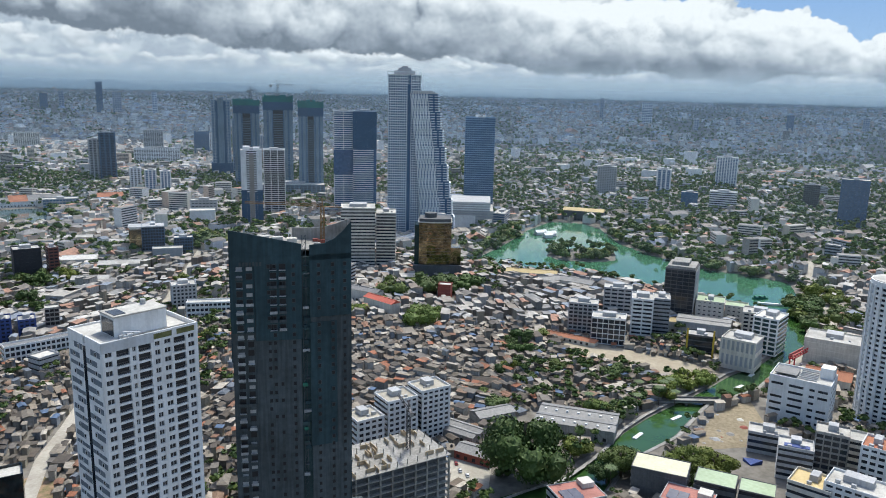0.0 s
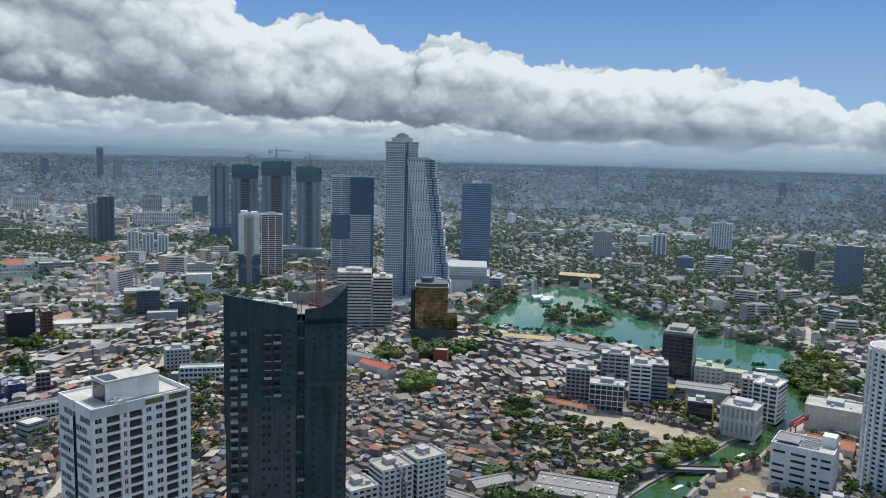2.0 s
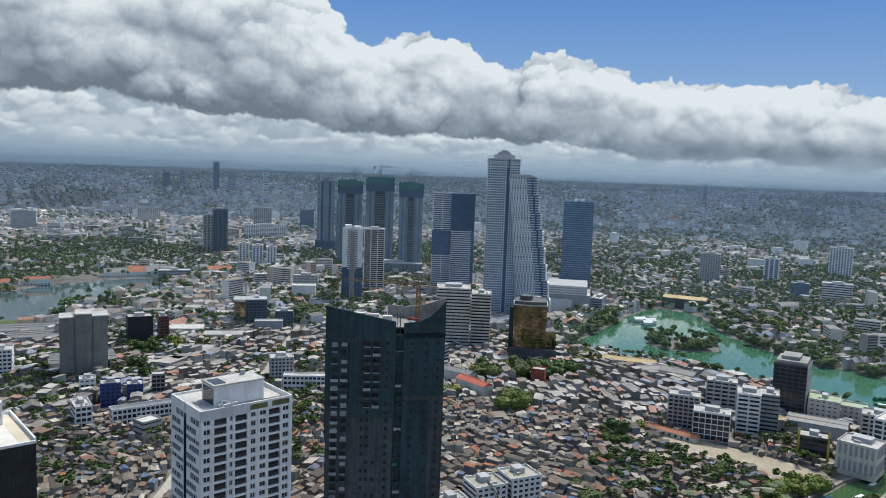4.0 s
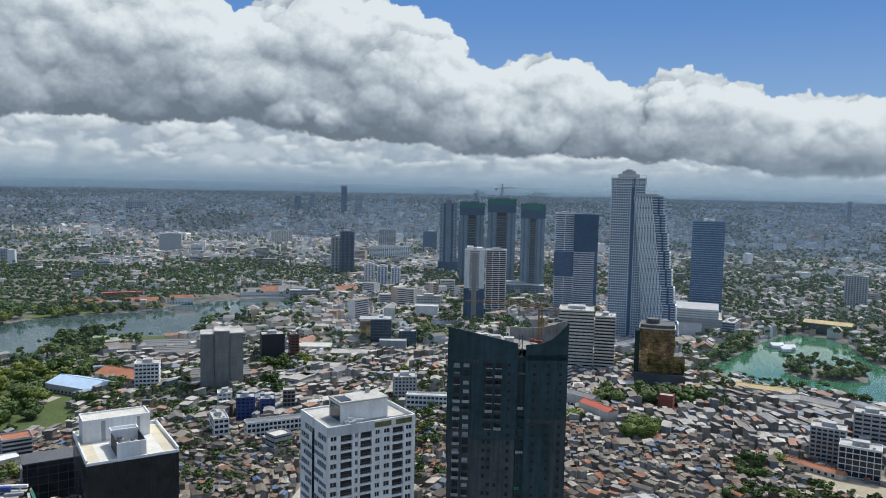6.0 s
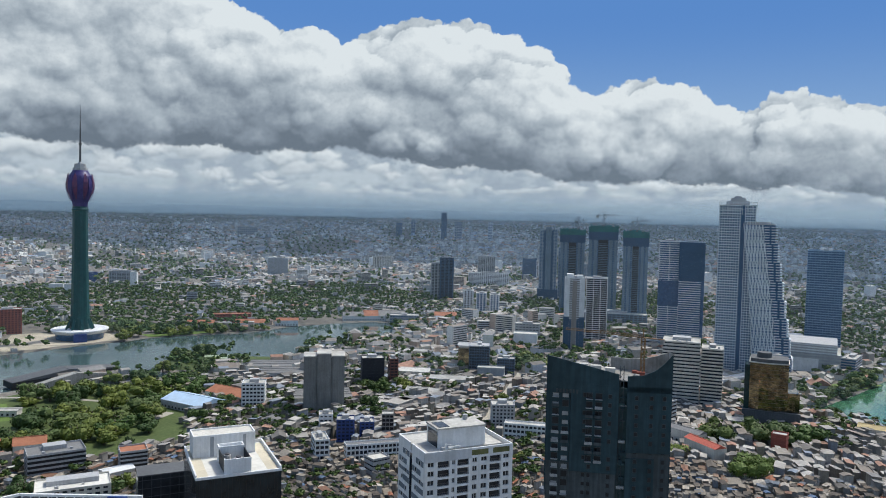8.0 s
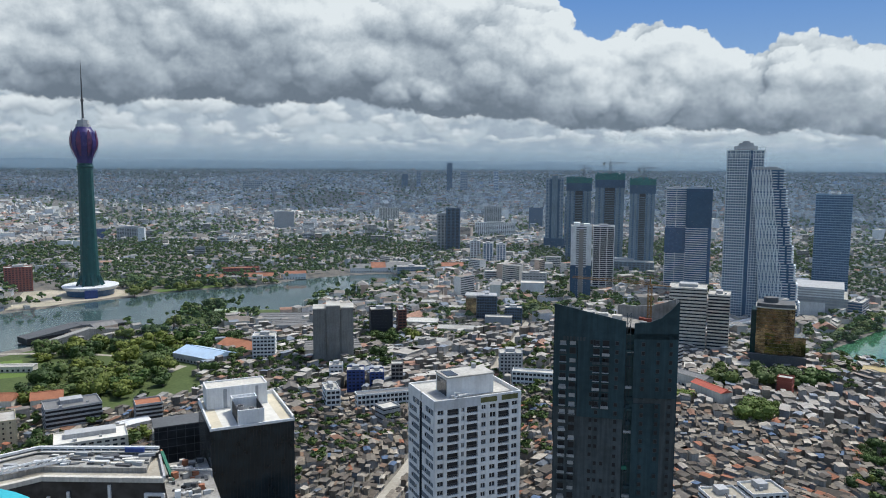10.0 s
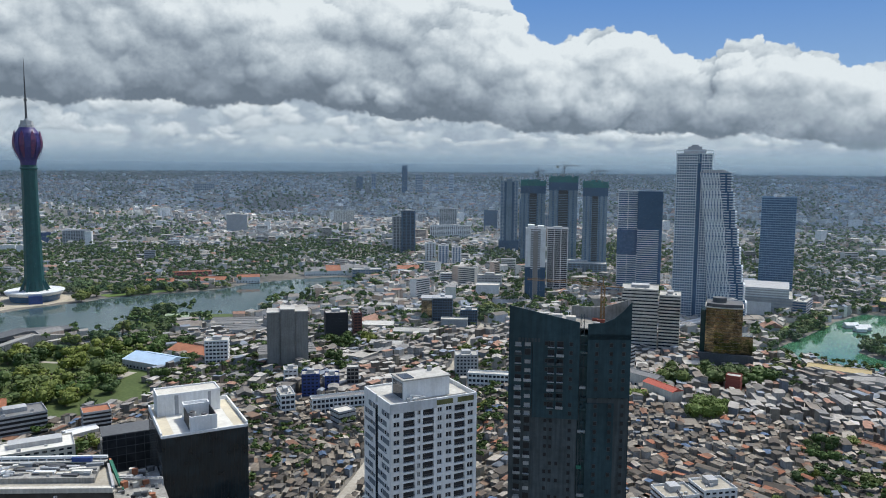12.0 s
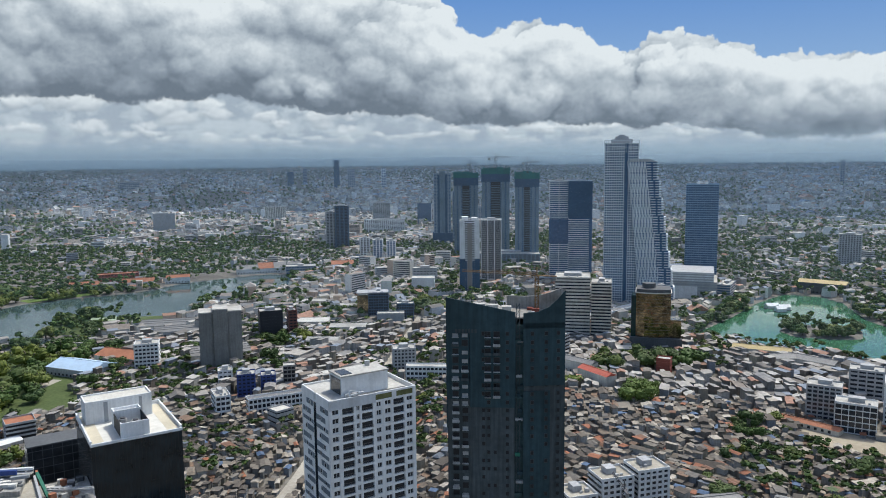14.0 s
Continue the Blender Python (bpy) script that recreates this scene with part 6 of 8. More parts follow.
# the left shore and old town
cold = tower("cold_store", "windowless grey ribbed concrete tower with pale caps", -419, 646, 40, 22, 56, 33, COLDGREY, COLDGREY, 30, 0.0, 0, plant=0, top=0.4)
for u0, u1, v0, zt in ((-20.4, -7.5, -11.4, 57.5), (-7.0, 7.0, -13.0, 60.5), (7.5, 20.4, -11.4, 58.0)):
    part("rib_wall", Shape().box(u0, v0, 0, u1, v0 + 24, zt), COLDGREY, cold)
    part("cap", Shape().box(u0 - 0.3, v0 - 0.3, zt, u1 + 0.3, v0 + 24.3, zt + 1.0), ROOFTOP, cold)
tower("office_building", "dark slate office block with a pale hipped roof", -433, 772, 26, 22, 33, 36, SLATEBLACK, SLATEBLACK, 3.4, 0.35, 5, 0.8, plant=0.4)
tower("office_building", "maroon trimmed side wing of a slate block", -415, 790, 10, 20, 31, 36, MAROON, GLASS, 3.4, 0.5, 4, 1)
tower("office_building", "narrow white office block with ribbon windows", -487, 620, 23, 20, 27, 32, WHITE, GLASS, 3.4, 0.5, 4, 1.0)
tower("apartment_building", "deep blue painted apartment block", -349, 574, 16, 16, 19, 31, BLUEPAINT, GLASS, 3.1, 0.5, 4, 1.4)
tower("apartment_building", "deep blue painted apartment block", -334, 586, 13, 16, 16, 31, BLUEPAINT, GLASS, 3.1, 0.5, 4, 1.4)
tower("office_building", "white corner block beside the blue block", -380, 590, 13, 14, 16, 33, WHITE, GLASS, 3.3, 0.6, 4, 1.4)
gold2 = tower("office_building", "navy office block with a gold glass corner", -350, 899, 26, 24, 36, 20, NAVYNET, GLASS, 3.6, 0.25, 3.2, 0.7, plant=0.2)
part("gold_corner", Shape().box(-27, -11, 6, -13.2, 10, 33), GOLDGLASS, gold2, "gold mirror glass corner")
part("corner_roof", Shape().box(-28, -12.5, 36, 13, 12, 37), GREYW, gold2)
part("corner_core", Shape().box(-27.2, -10, 0, -13.2, 10, 6), NAVYNET, gold2)
tower("office_building", "navy low wing beside a gold cornered block", -316, 905, 22, 18, 22, 18, NAVYNET, GLASS, 3.4, 0.3, 3.2, 0.8)
tower("warehouse", "pale lilac blank warehouse block", -326, 878, 34, 16, 14, 18, STRIPEGREY, STRIPEGREY, 8, 0.5, 0, plant=0)
tower("office_building", "white hall block with a cream roof", -358, 1112, 36, 24, 22, 15, WHITE, WHITE, 11, 0.5, 0, roof=CREAM, plant=0)
tower("office_building", "grey office block behind a white hall", -372, 1165, 40, 20, 30, 15, GREYW, GLASS, 4, 0.7, 6, 2)
tower("school_building", "long white arcaded school building with gabled roofline", -292, 552, 74, 11, 13, 42, WHITE, GLASS, 4.2, 0.35, 3.5, 0.9, plant=0, roof=SHEETROOF)
tower("school_building", "white four-storey school wing", -338, 520, 12, 24, 17, 42, WHITE, GLASS, 3.6, 0.4, 4, 0.8, plant=0.3)
tower("school_building", "long white school block with window rows", -205, 655, 46, 12, 14, 12, WHITE, GLASS, 3.6, 0.45, 4, 1.0, plant=0)
tower("apartment_building", "grey concrete apartment block with fins", -237, 675, 22, 20, 24, 24, GREYW, GLASS, 3.2, 0.45, 4, 1.4)
tower("apartment_building", "bare dark concrete frame block", -326, 610, 11, 12, 19, 28, CONCRETE, OPENING, 3.2, 0.3, 4, 0.5, plant=0)
tower("apartment_building", "cream flat-roofed apartment block with roof ribs", -420, 350, 46, 26, 18, 51, CREAM, GLASS, 3.4, 0.5, 5, 2, plant=0.7, roof=PALEROOF)
tower("apartment_building", "yellow-beige block with stacked terraces", -512, 338, 40, 26, 19, 56, YELLOWCREAM, OPENING, 3.4, 0.62, 5, 3.4, plant=0.5)
tower("apartment_building", "grey block with long galleries and a zinc roof", -492, 396, 40, 26, 18, 58, GREYW, OPENING, 3.2, 0.42, 0, roof=SHEETROOF)
tower("apartment_building", "grey gallery block with a red tiled top", -450, 430, 20, 18, 16, 52, GREYW, OPENING, 3.2, 0.42, 0, roof=TILERED, plant=0)
hall("hall", "hall with a light blue sheet roof", -548, 602, 57, 36, 8, -6, BLUEROOF, GREYW, 0.14, 1)
hall("hall", "hall with a faded red sheet roof", -532, 645, 54, 30, 9, -6, TILERED, CREAM, 0.16, 1)
hall("warehouse", "long warehouse with grey sawtooth roofs", -450, 690, 60, 40, 8, 38, SHEETROOF, CREAM, 0.2, 4, "warehouse")
hall("warehouse", "lakeside warehouse with pale grey roofs", -590, 800, 70, 36, 7, 30, SHEETROOF, CREAM, 0.18, 3, "warehouse")
hall("warehouse", "lakeside sheds with dark grey roofs", -560, 770, 50, 30, 7, 34, SHEETROOF, GREYW, 0.2, 3, "warehouse")
hall("warehouse", "shed with a pale green roof on the lake point", -680, 800, 44, 16, 6, 34, GREENROOF, GREYW, 0.2, 1, "warehouse")
# sheds and godowns between the two lakes
for x, y, w, d, yaw, roof, label in (
    (-492, 976, 62, 14, 12, ROOFTOP, "long shed with a pale cream sheet roof"),
    (-432, 955, 54, 12, 16, ROOFTOP, "long shed with a pale cream sheet roof"),
    (-423, 853, 46, 20, 18, PALEROOF, "hall with a wide white sheet roof"),
    (-581, 1034, 40, 22, 14, TANDECK, "godown with a tan sheet roof"),
    (-512, 1054, 44, 24, 11, SHEETROOF, "godown with a brown-grey hipped roof"),
    (-500, 1102, 40, 22, 16, TANDECK, "godown with a tan sheet roof"),
    (-545, 923, 36, 22, 16, SHEETROOF, "godown with a brown-grey hipped roof"),
    (-550, 1066, 38, 20, 12, SHEETROOF, "godown with a brown-grey hipped roof"),
    (-595, 1034, 22, 12, 15, PALEROOF, "small hall with a bright white roof"),
    (-614, 936, 30, 14, 18, PALEROOF, "boathouse with a bright white roof"),
    (-364, 835, 44, 18, 16, ROOFTOP, "shed with a pale cream roof"),
    (-364, 763, 36, 16, 10, ROOFTOP, "shed with a pale cream roof"),
):
    hall("warehouse", label, x, y, w, d, 7, yaw, roof, CREAM, 0.16, 1, "warehouse")
hall("pavilion", "long low pavilion with a pale flat roof in the park", -690, 486, 46, 12, 6, 30, ROOFTOP, CREAM, 0.06, 1)
hall("jetty_shed", "long weathered shed with a grey roof beside the pier", -738, 618, 9, 96, 5, -14, CONCRETE, CONCRETE, 0.08, 1, "shed")
hall("villa", "old brown-roofed villa among park trees", -660, 420, 26, 18, 12, 40, MAROON, CONCRETE, 0.3, 1, "house")
hall("villa", "villa with a red hipped roof among trees", -560, 425, 24, 16, 9, 50, TILERED, CREAM, 0.3, 1, "house")
hall("villa", "villa with a terracotta roof among trees", -590, 405, 24, 16, 9, 30, TILERED, CREAM, 0.3, 1, "house")
hall("workshop", "open workshop with a white sheet roof", -455, 418, 22, 14, 6, 70, WHITE, CREAM, 0.1, 1, "workshop")
hall("boat_pier", "long dark covered pier over the lake edge", -768, 628, 24, 126, 7, -14, DARKGREY, OPENING, 0.05, 1, "pier")
hall("school_hall", "hall with a long red sheet roof", -56, 688, 38, 13, 12, -43, REDROOF, CREAM, 0.2, 1)
hall("school_hall", "cream hall behind a red-roofed one", -80, 725, 46, 12, 12, -30, SHEETROOF, CREAM, 0.2, 1)
tower("house", "small red painted house block", 2, 735, 13, 12, 14, -10, BRICKRED, BRICKRED, 4, 0.5, 0, plant=0, category="house")
hall("market_hall", "low wide hall with a grey sheet roof and white skylights", 86, 442, 48, 29, 8, -18, SHEETROOF, CONCRETE, 0.1, 2, "hall", 7)
hall("hall", "long hall with an ochre tiled roof by the lake", 100, 830, 56, 14, 8, -12, OCHREROOF, CREAM, 0.2, 1)
hall("hall", "curved grey-roofed hall by the lake", 142, 795, 46, 16, 8, -32, SHEETROOF, CREAM, 0.2, 1)
hall("hall", "grey-roofed hall by the lake", 118, 800, 30, 14, 8, 14, SHEETROOF, CREAM, 0.2, 1)
hall("temple_hall", "large dark lakeside hall with a sloping tan roof", 232, 1245, 66, 26, 16, -20, OCHREROOF, DARKGREY, 0.14, 1)
hall("market_hall", "long low shed with a pale roof", 110, 612, 44, 9, 4, -32, TILERED, CREAM, 0.2, 1)
for x, y, w, d, h, roof in ((-905, 1010, 44, 16, 9, TILERED), (-840, 1060, 50, 18, 9, TILERED), (-800, 1110, 40, 14, 10, TILERED), (-738, 1235, 40, 22, 9, SHEETROOF), (-712, 1258, 30, 30, 9, TILERED), (-690, 1272, 26, 30, 9, SHEETROOF), (-668, 1282, 26, 30, 9, SHEETROOF)):
    hall("lakeside_house", "white lakeside house row with hipped roofs", x, y, w, d, h, 36, roof, WHITE, 0.3, 1, "house")
tower("convention_hall", "round-ended pale blue lakeside hall", -632, 1240, 54, 26, 15, 28, STRIPEGREY, BLUEGLASS, 4.5, 0.5, 5, 1, plant=0.2)
hall("hall", "hall with an orange tiled roof", -590, 1330, 42, 24, 10, 25, TILERED, WHITE, 0.25, 1)
# towers farther off
dk = tower("apartment_tower", "dark blue paired apartment towers with a grey side", -704, 1590, 32, 30, 103, 24, NAVYNET, GLASS, 3.4, 0.4, 10, 3)
tower("apartment_tower", "grey flank tower beside a dark pair", -735, 1600, 26, 30, 88, 24, GREYW, GLASS, 3.4, 0.45, 8, 3)
tower("apartment_tower", "white and blue apartment tower with a tall core", 635, 1714, 46, 30, 70, -20, WHITE, BLUEGLASS, 3.3, 0.35, 6, 2.4)
tower("apartment_building", "grey apartment block under construction", 326, 1526, 38, 25, 62, -12, GREYW, GLASS, 3.3, 0.45, 5, 2)
tower("office_building", "blue and white upright office block", 459, 1590, 30, 25, 52, -16, WHITE, NAVYBLUE, 3.5, 0.2, 9, 3)
tower("office_tower", "dark navy glass office tower", 668, 1232, 42, 30, 76, -28, NAVYNET, NAVYBLUE, 3.6, 0.12, 5, 0.4, plant=0.2)
tower("office_building", "dark grey office block with ribbed front", 676, 1393, 27, 22, 49, -26, DARKGREY, GLASS, 3.6, 0.4, 4, 1)
tower("office_building", "white office block with dark window bands", 503, 1362, 47, 25, 36, -20, WHITE, GLASS, 4, 0.5, 0)
tower("office_building", "cyan glass office block with netting", 452, 1392, 30, 22, 30, -18, BLUEGLASS, BLUEGLASS, 4, 0.2, 0)
tower("apartment_building", "long white slab apartment block", -744, 1968, 112, 20, 42, 21, WHITE, GLASS, 3.4, 0.5, 6, 2)
tower("office_building", "white office block with blue bays", -562, 1447, 22, 25, 43, 21, WHITE, BLUEGLASS, 3.6, 0.25, 7, 2.4)
tower("office_building", "white office block with blue bays", -535, 1452, 20, 25, 41, 21, WHITE, BLUEGLASS, 3.6, 0.25, 7, 2.4)
tower("office_building", "white narrow office block with a dark side", -600, 1470, 22, 22, 44, 22, WHITE, GLASS, 3.6, 0.4, 7, 3)
tower("apartment_building", "grey cube block with blank walls", -1385, 1873, 60, 30, 58, 36, STRIPEGREY, STRIPEGREY, 6, 0.5, 0)
tower("apartment_building", "long bluish slab apartment block", -1560, 1450, 66, 20, 36, 47, STRIPEGREY, GLASS, 3.6, 0.5, 6, 2)
tower("office_building", "blue clad office block", -1640, 1420, 34, 20, 30, 49, BLUEPAINT, BLUEGLASS, 3.6, 0.5, 0)
tower("apartment_building", "rust-red apartment block at the lake", -1105, 800, 40, 24, 38, 54, BRICKRED, GLASS, 3.4, 0.5, 5, 2)
tower("station_building", "red brick hall with gabled roofs", -900, 1085, 66, 18, 15, 40, BRICKRED, GLASS, 4, 0.6, 5, 2, roof=TILERED, plant=0)
tower("apartment_building", "pale slab apartment block on green hills", -1260, 2300, 70, 20, 52, 30, CREAM, GLASS, 3.4, 0.5, 6, 2)
tower("office_building", "grey office tower with a white top", -840, 2200, 54, 26, 74, 22, GREYW, GLASS, 3.5, 0.5, 6, 2)
tower("office_building", "blue glass office tower", -720, 2260, 44, 26, 70, 18, NAVYNET, NAVYBLUE, 3.6, 0.2, 0)
tower("office_building", "white tall office block", -680, 2240, 22, 22, 66, 17, WHITE, GLASS, 3.6, 0.45, 6, 2)
tower("apartment_building", "tall blue-grey apartment block", -560, 2320, 34, 24, 58, 14, STRIPEGREY, BLUEGLASS, 3.5, 0.4, 6, 2)
# towers of the far country, standing on the rising ground
for x, y, w, h, wall, base in ((895, 3440, 46, 94, WHITE, 4), (712, 3535, 18, 106, GREYW, 5), (1420, 3180, 28, 66, NAVYNET, 4), (1240, 3270, 22, 50, GREYW, 4), (1060, 3260, 22, 46, GREYW, 4),
                               (-1450, 3230, 26, 134, NAVYNET, 6), (-1390, 3260, 36, 92, GREYW, 6), (-1250, 3310, 22, 96, WHITE, 6), (-1700, 3260, 30, 66, NAVYNET, 5), (-1640, 3290, 22, 80, GREYW, 5), (-2250, 2810, 90, 40, CREAM, 5), (1680, 3080, 26, 60, GREYW, 4)):
    d0 = math.hypot(x, y)
    t_ = tower("far_tower", "distant apartment tower in haze", x, y, w, 24, h, -math.degrees(math.atan2(x, y)), wall, NAVYBLUE, 7.2, 0.4, 9, 2.2, category="building", plant=0)
    t_.location.z = float(rise(d0)) - 2
# smaller blocks of the middle distance, low-rise and flat-roofed
rngb = random.Random(21)
KINDS = [(WHITE, "white painted low-rise block with a flat roof"), (CREAM, "cream painted low-rise block with a flat roof"), (GREYW, "grey painted low-rise block with a flat roof"),
         (STRIPEGREY, "pale grey low-rise block with a flat roof"), (CONCRETE, "weathered concrete low-rise block with a flat roof")]


def free_spot(x, y, rim):
    if wetness(np.array([x]), np.array([y]))[0] > -rim:
        return False
    for fx, fy, hw, hd, c, s in FOOT:
        u, v = (x - fx) * c + (y - fy) * s, -(x - fx) * s + (y - fy) * c
        if abs(u) < hw + rim and abs(v) < hd + rim:
            return False
    if any(inside(np.array([x]), np.array([y]), poly)[0] for poly in OPEN):
        return False
    return all(edge_distance(np.array([x]), np.array([y]), line, False)[0] > half + rim for line, half in ROADS)


made = 0
while made < 68:
    a, d0 = radians(rngb.uniform(-58, 36)), math.sqrt(rngb.uniform(430 ** 2, 2000 ** 2))
    x, y = d0 * math.sin(a), d0 * math.cos(a)
    if -80 < x < 110 and 420 < y < 720 or -560 < x < -330 and 380 < y < 520 or -800 < x < -540 and 600 < y < 1180:
        continue
    if not free_spot(x, y, 16):
        continue
    wall, label = KINDS[rngb.choices(range(5), (2, 3, 3, 3, 3))[0]]
    k = 0.85 + d0 / 6000
    tower("low_rise_block", label, x, y, rngb.uniform(12, 26) * k, rngb.uniform(10, 15) * k, rngb.choice([8, 10, 12, 14, 17, 22, 26]), math.degrees(-a) + rngb.uniform(-50, 50), wall, GLASS, 3.3, rngb.choice([0.5, 0.6, 0.66]),
          0, 1.2, roof=rngb.choice([ROOFTOP, CONCRETE, SHEETROOF, CREAM, ROOFTOP]), plant=0)
    made += 1
# blocks at the foot of the view, beside the canal
YELLOWROOF = surface("pale_yellow_roof", (0.6, 0.58, 0.4), (0.7, 0.68, 0.5), 1.5, 0.85)
tower("shop_house", "dark blue-grey block with a pale yellow flat roof", 113, 358, 28, 18, 16, -24, DARKGREY, DARKGREY, 4, 0.4, 0, roof=YELLOWROOF, plant=0, top=0.4)
FADEDRED = surface("faded_red_roof", (0.36, 0.15, 0.12), (0.46, 0.21, 0.17), 1.0, 0.85, bump=0.1, stain=0.6)
SOLAR = glass("dark_blue_solar_cells", (0.03, 0.045, 0.09), (0.05, 0.07, 0.13), 0.15, 3.0)
for x_, y_, yaw_ in ((72, 336, 20), (119, 334, -30)):
    red = tower("shop_house", "block with a faded red roof carrying solar panels", x_, y_, 24, 18, 12, yaw_, GREYW, GLASS, 3.6, 0.5, 0, roof=FADEDRED, plant=0, top=0.4)
    part("stair_house", Shape().box(4, 1, 12, 10.5, 7.5, 14.6, 0), CREAM, red)
    panel = Shape().prism([(-2.4, -0.9), (2.4, -0.9), (2.4, 0.9), (-2.4, 0.9)], 0.1, 0.2, tops=[0.25, 0.25, 0.9, 0.9]).mesh("solar_panel", SOLAR)
    for i in range(4):
        for j in range(2):
            part("solar_panel", panel, SOLAR, red, at=(-7 + 5.0 * j, -6 + 2.2 * i, 12))
tower("shop_house", "dark block with a pale green sheet roof", 139, 350, 20, 16, 14, -26, DARKGREY, GLASS, 3.6, 0.5, 0, roof=GREENROOF, plant=0, top=0.3)
tower("shop_house", "dark block with a pale green sheet roof", 157, 342, 17, 14, 14, -26, DARKGREY, GLASS, 3.6, 0.5, 0, roof=GREENROOF, plant=0, top=0.3)
tower("office_building", "tan block with slanted ledges", 180, 338, 20, 18, 20, -40, CREAM, GLASS, 3.4, 0.55, 0, roof=OCHREROOF, plant=0.2)
tower("office_building", "white block with a cluster of roof pipes", 196, 328, 26, 18, 24, -40, WHITE, GLASS, 3.4, 0.5, 4, 1.2, plant=0.5)
sol = tower("apartment_building", "grey terraced block with blue solar panels", 194, 382, 18, 15, 18, -24, GREYW, GLASS, 3.3, 0.5, 0, plant=0.3)
part("solar_panel", Shape().box(-6, -5, 18.4, 7, -1, 18.8), BLUEPAINT, sol)
tower("office_building", "brown block with dark glazed sides", 215, 386, 17, 15, 25, -28, CONCRETE, GLASS, 3.4, 0.3, 4, 0.7, plant=0.3)
tower("apartment_building", "white apartment block with a terracotta terrace", 229, 370, 13, 18, 25, -38, WHITE, GLASS, 3.2, 0.5, 4, 1.2, roof=TILERED, plant=0.3)
tower("apartment_building", "tan low block with a flat roof", 236, 398, 15, 15, 16, -30, CREAM, GLASS, 3.4, 0.5, 0, plant=0)
tower("apartment_building", "grey terraced block above the rubble bank", 192, 412, 22, 14, 12, -24, GREYW, GLASS, 3.2, 0.5, 0, plant=0.3)
tower("garage_block", "dark box block with a white rim", -193, 312, 12, 12, 30, 32, BLACKGLASS, BLACKGLASS, 4, 0, 3, 0.2, plant=0)
hall("shed", "old shed with a dark sheet roof", 22, 400, 22, 14, 5, -30, SHEETROOF, BRICKRED, 0.15, 1, "shed")
hall("shed", "old shed with a weathered grey roof", 12, 430, 30, 16, 5, -35, SHEETROOF, CONCRETE, 0.15, 2, "shed")
hall("shed", "old shed with a weathered grey roof", 34, 455, 26, 14, 5, 28, SHEETROOF, CONCRETE, 0.15, 1, "shed")
rngd = random.Random(9)
for i in range(26):
    x, y = rngd.uniform(160, 205), rngd.uniform(420, 470)
    pile = thing("rubble_heap", x, y, rngd.uniform(0, 180), "heap of broken concrete and boards", "rubble")
    q = rngd.uniform(0.6, 2.2)
    part("heap", Shape().cyl(0, 0, 0, q * 0.5, q * 1.5, q * 0.6, 7), rngd.choice([CONCRETE, CREAM, GREYW, BRICKRED]), pile)
tarp = thing("tarpaulin", 180, 402, 20, "crumpled blue tarpaulin on the ground", "tarpaulin")
part("sheet", Shape().prism([(-4, -3), (4, -3.5), (3, 3), (-3.5, 4)], 0, 0.6, tops=[0.8, 2.4, 0.7, 1.8]), BLUEPAINT, tarp)
# ---- houses and trees ----
def clear_of_all(px, py, water=6.0, built=True):
    ok = wetness(px, py) < -water
    for x, y, hw, hd, c, s in FOOT:
        u, v = (px - x) * c + (py - y) * s, -(px - x) * s + (py - y) * c
        ok &= ~((np.abs(u) < hw) & (np.abs(v) < hd))
    for line, half in ROADS:
        ok &= edge_distance(px, py, line, False) > half
    if built:
        for poly in OPEN:
            ok &= ~inside(px, py, poly)
    return ok


def scatter(rng, near, far, cell, lo=-70.0, hi=44.0):
    """Jittered points in a sector of the plan between two distances from the viewpoint's foot."""
    n = int(2 * far / cell)
    i, j = np.meshgrid(np.arange(n), np.arange(n))
    px = (i.ravel() + rng.uniform(0.1, 0.9, n * n)) * cell - far
    py = (j.ravel() + rng.uniform(0.1, 0.9, n * n)) * cell - far
    d, a = np.hypot(px, py), np.degrees(np.arctan2(px, py))
    keep = (d >= near) & (d < far) & (a > lo) & (a < hi)
    return px[keep], py[keep]


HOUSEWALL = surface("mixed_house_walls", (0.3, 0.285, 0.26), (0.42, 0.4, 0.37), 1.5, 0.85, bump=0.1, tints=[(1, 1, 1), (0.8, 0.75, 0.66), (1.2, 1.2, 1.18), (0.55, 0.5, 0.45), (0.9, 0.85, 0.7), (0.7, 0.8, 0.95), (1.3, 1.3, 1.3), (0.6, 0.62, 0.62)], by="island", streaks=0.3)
ROOFTINTS = [(1, 1, 1), (0.6, 0.56, 0.52), (1.5, 1.47, 1.4), (0.85, 0.74, 0.64), (0.45, 0.42, 0.4), (1.2, 1.17, 1.1), (0.7, 0.66, 0.62), (2.4, 2.38, 2.3), (1.15, 0.68, 0.5), (0.8, 0.8, 0.82), (0.5, 0.46, 0.44), (1.7, 1.66, 1.55), (0.9, 0.84, 0.75), (1.6, 1.5, 1.35), (1.1, 0.8, 0.62), (0.4, 0.37, 0.35), (1.05, 1.02, 0.96), (0.62, 0.57, 0.53), (2.6, 2.6, 2.5), (1.3, 1.25, 1.15), (0.75, 0.95, 1.3), (1.6, 0.72, 0.45), (0.5, 0.85, 1.6), (0.55, 0.5, 0.46), (1.9, 1.88, 1.85)]
HOUSEROOF = surface("mixed_sheet_roofs", (0.14, 0.125, 0.106), (0.232, 0.21, 0.182), 2.0, 0.85, bump=0.2, stain=0.6, tints=ROOFTINTS, by="island")


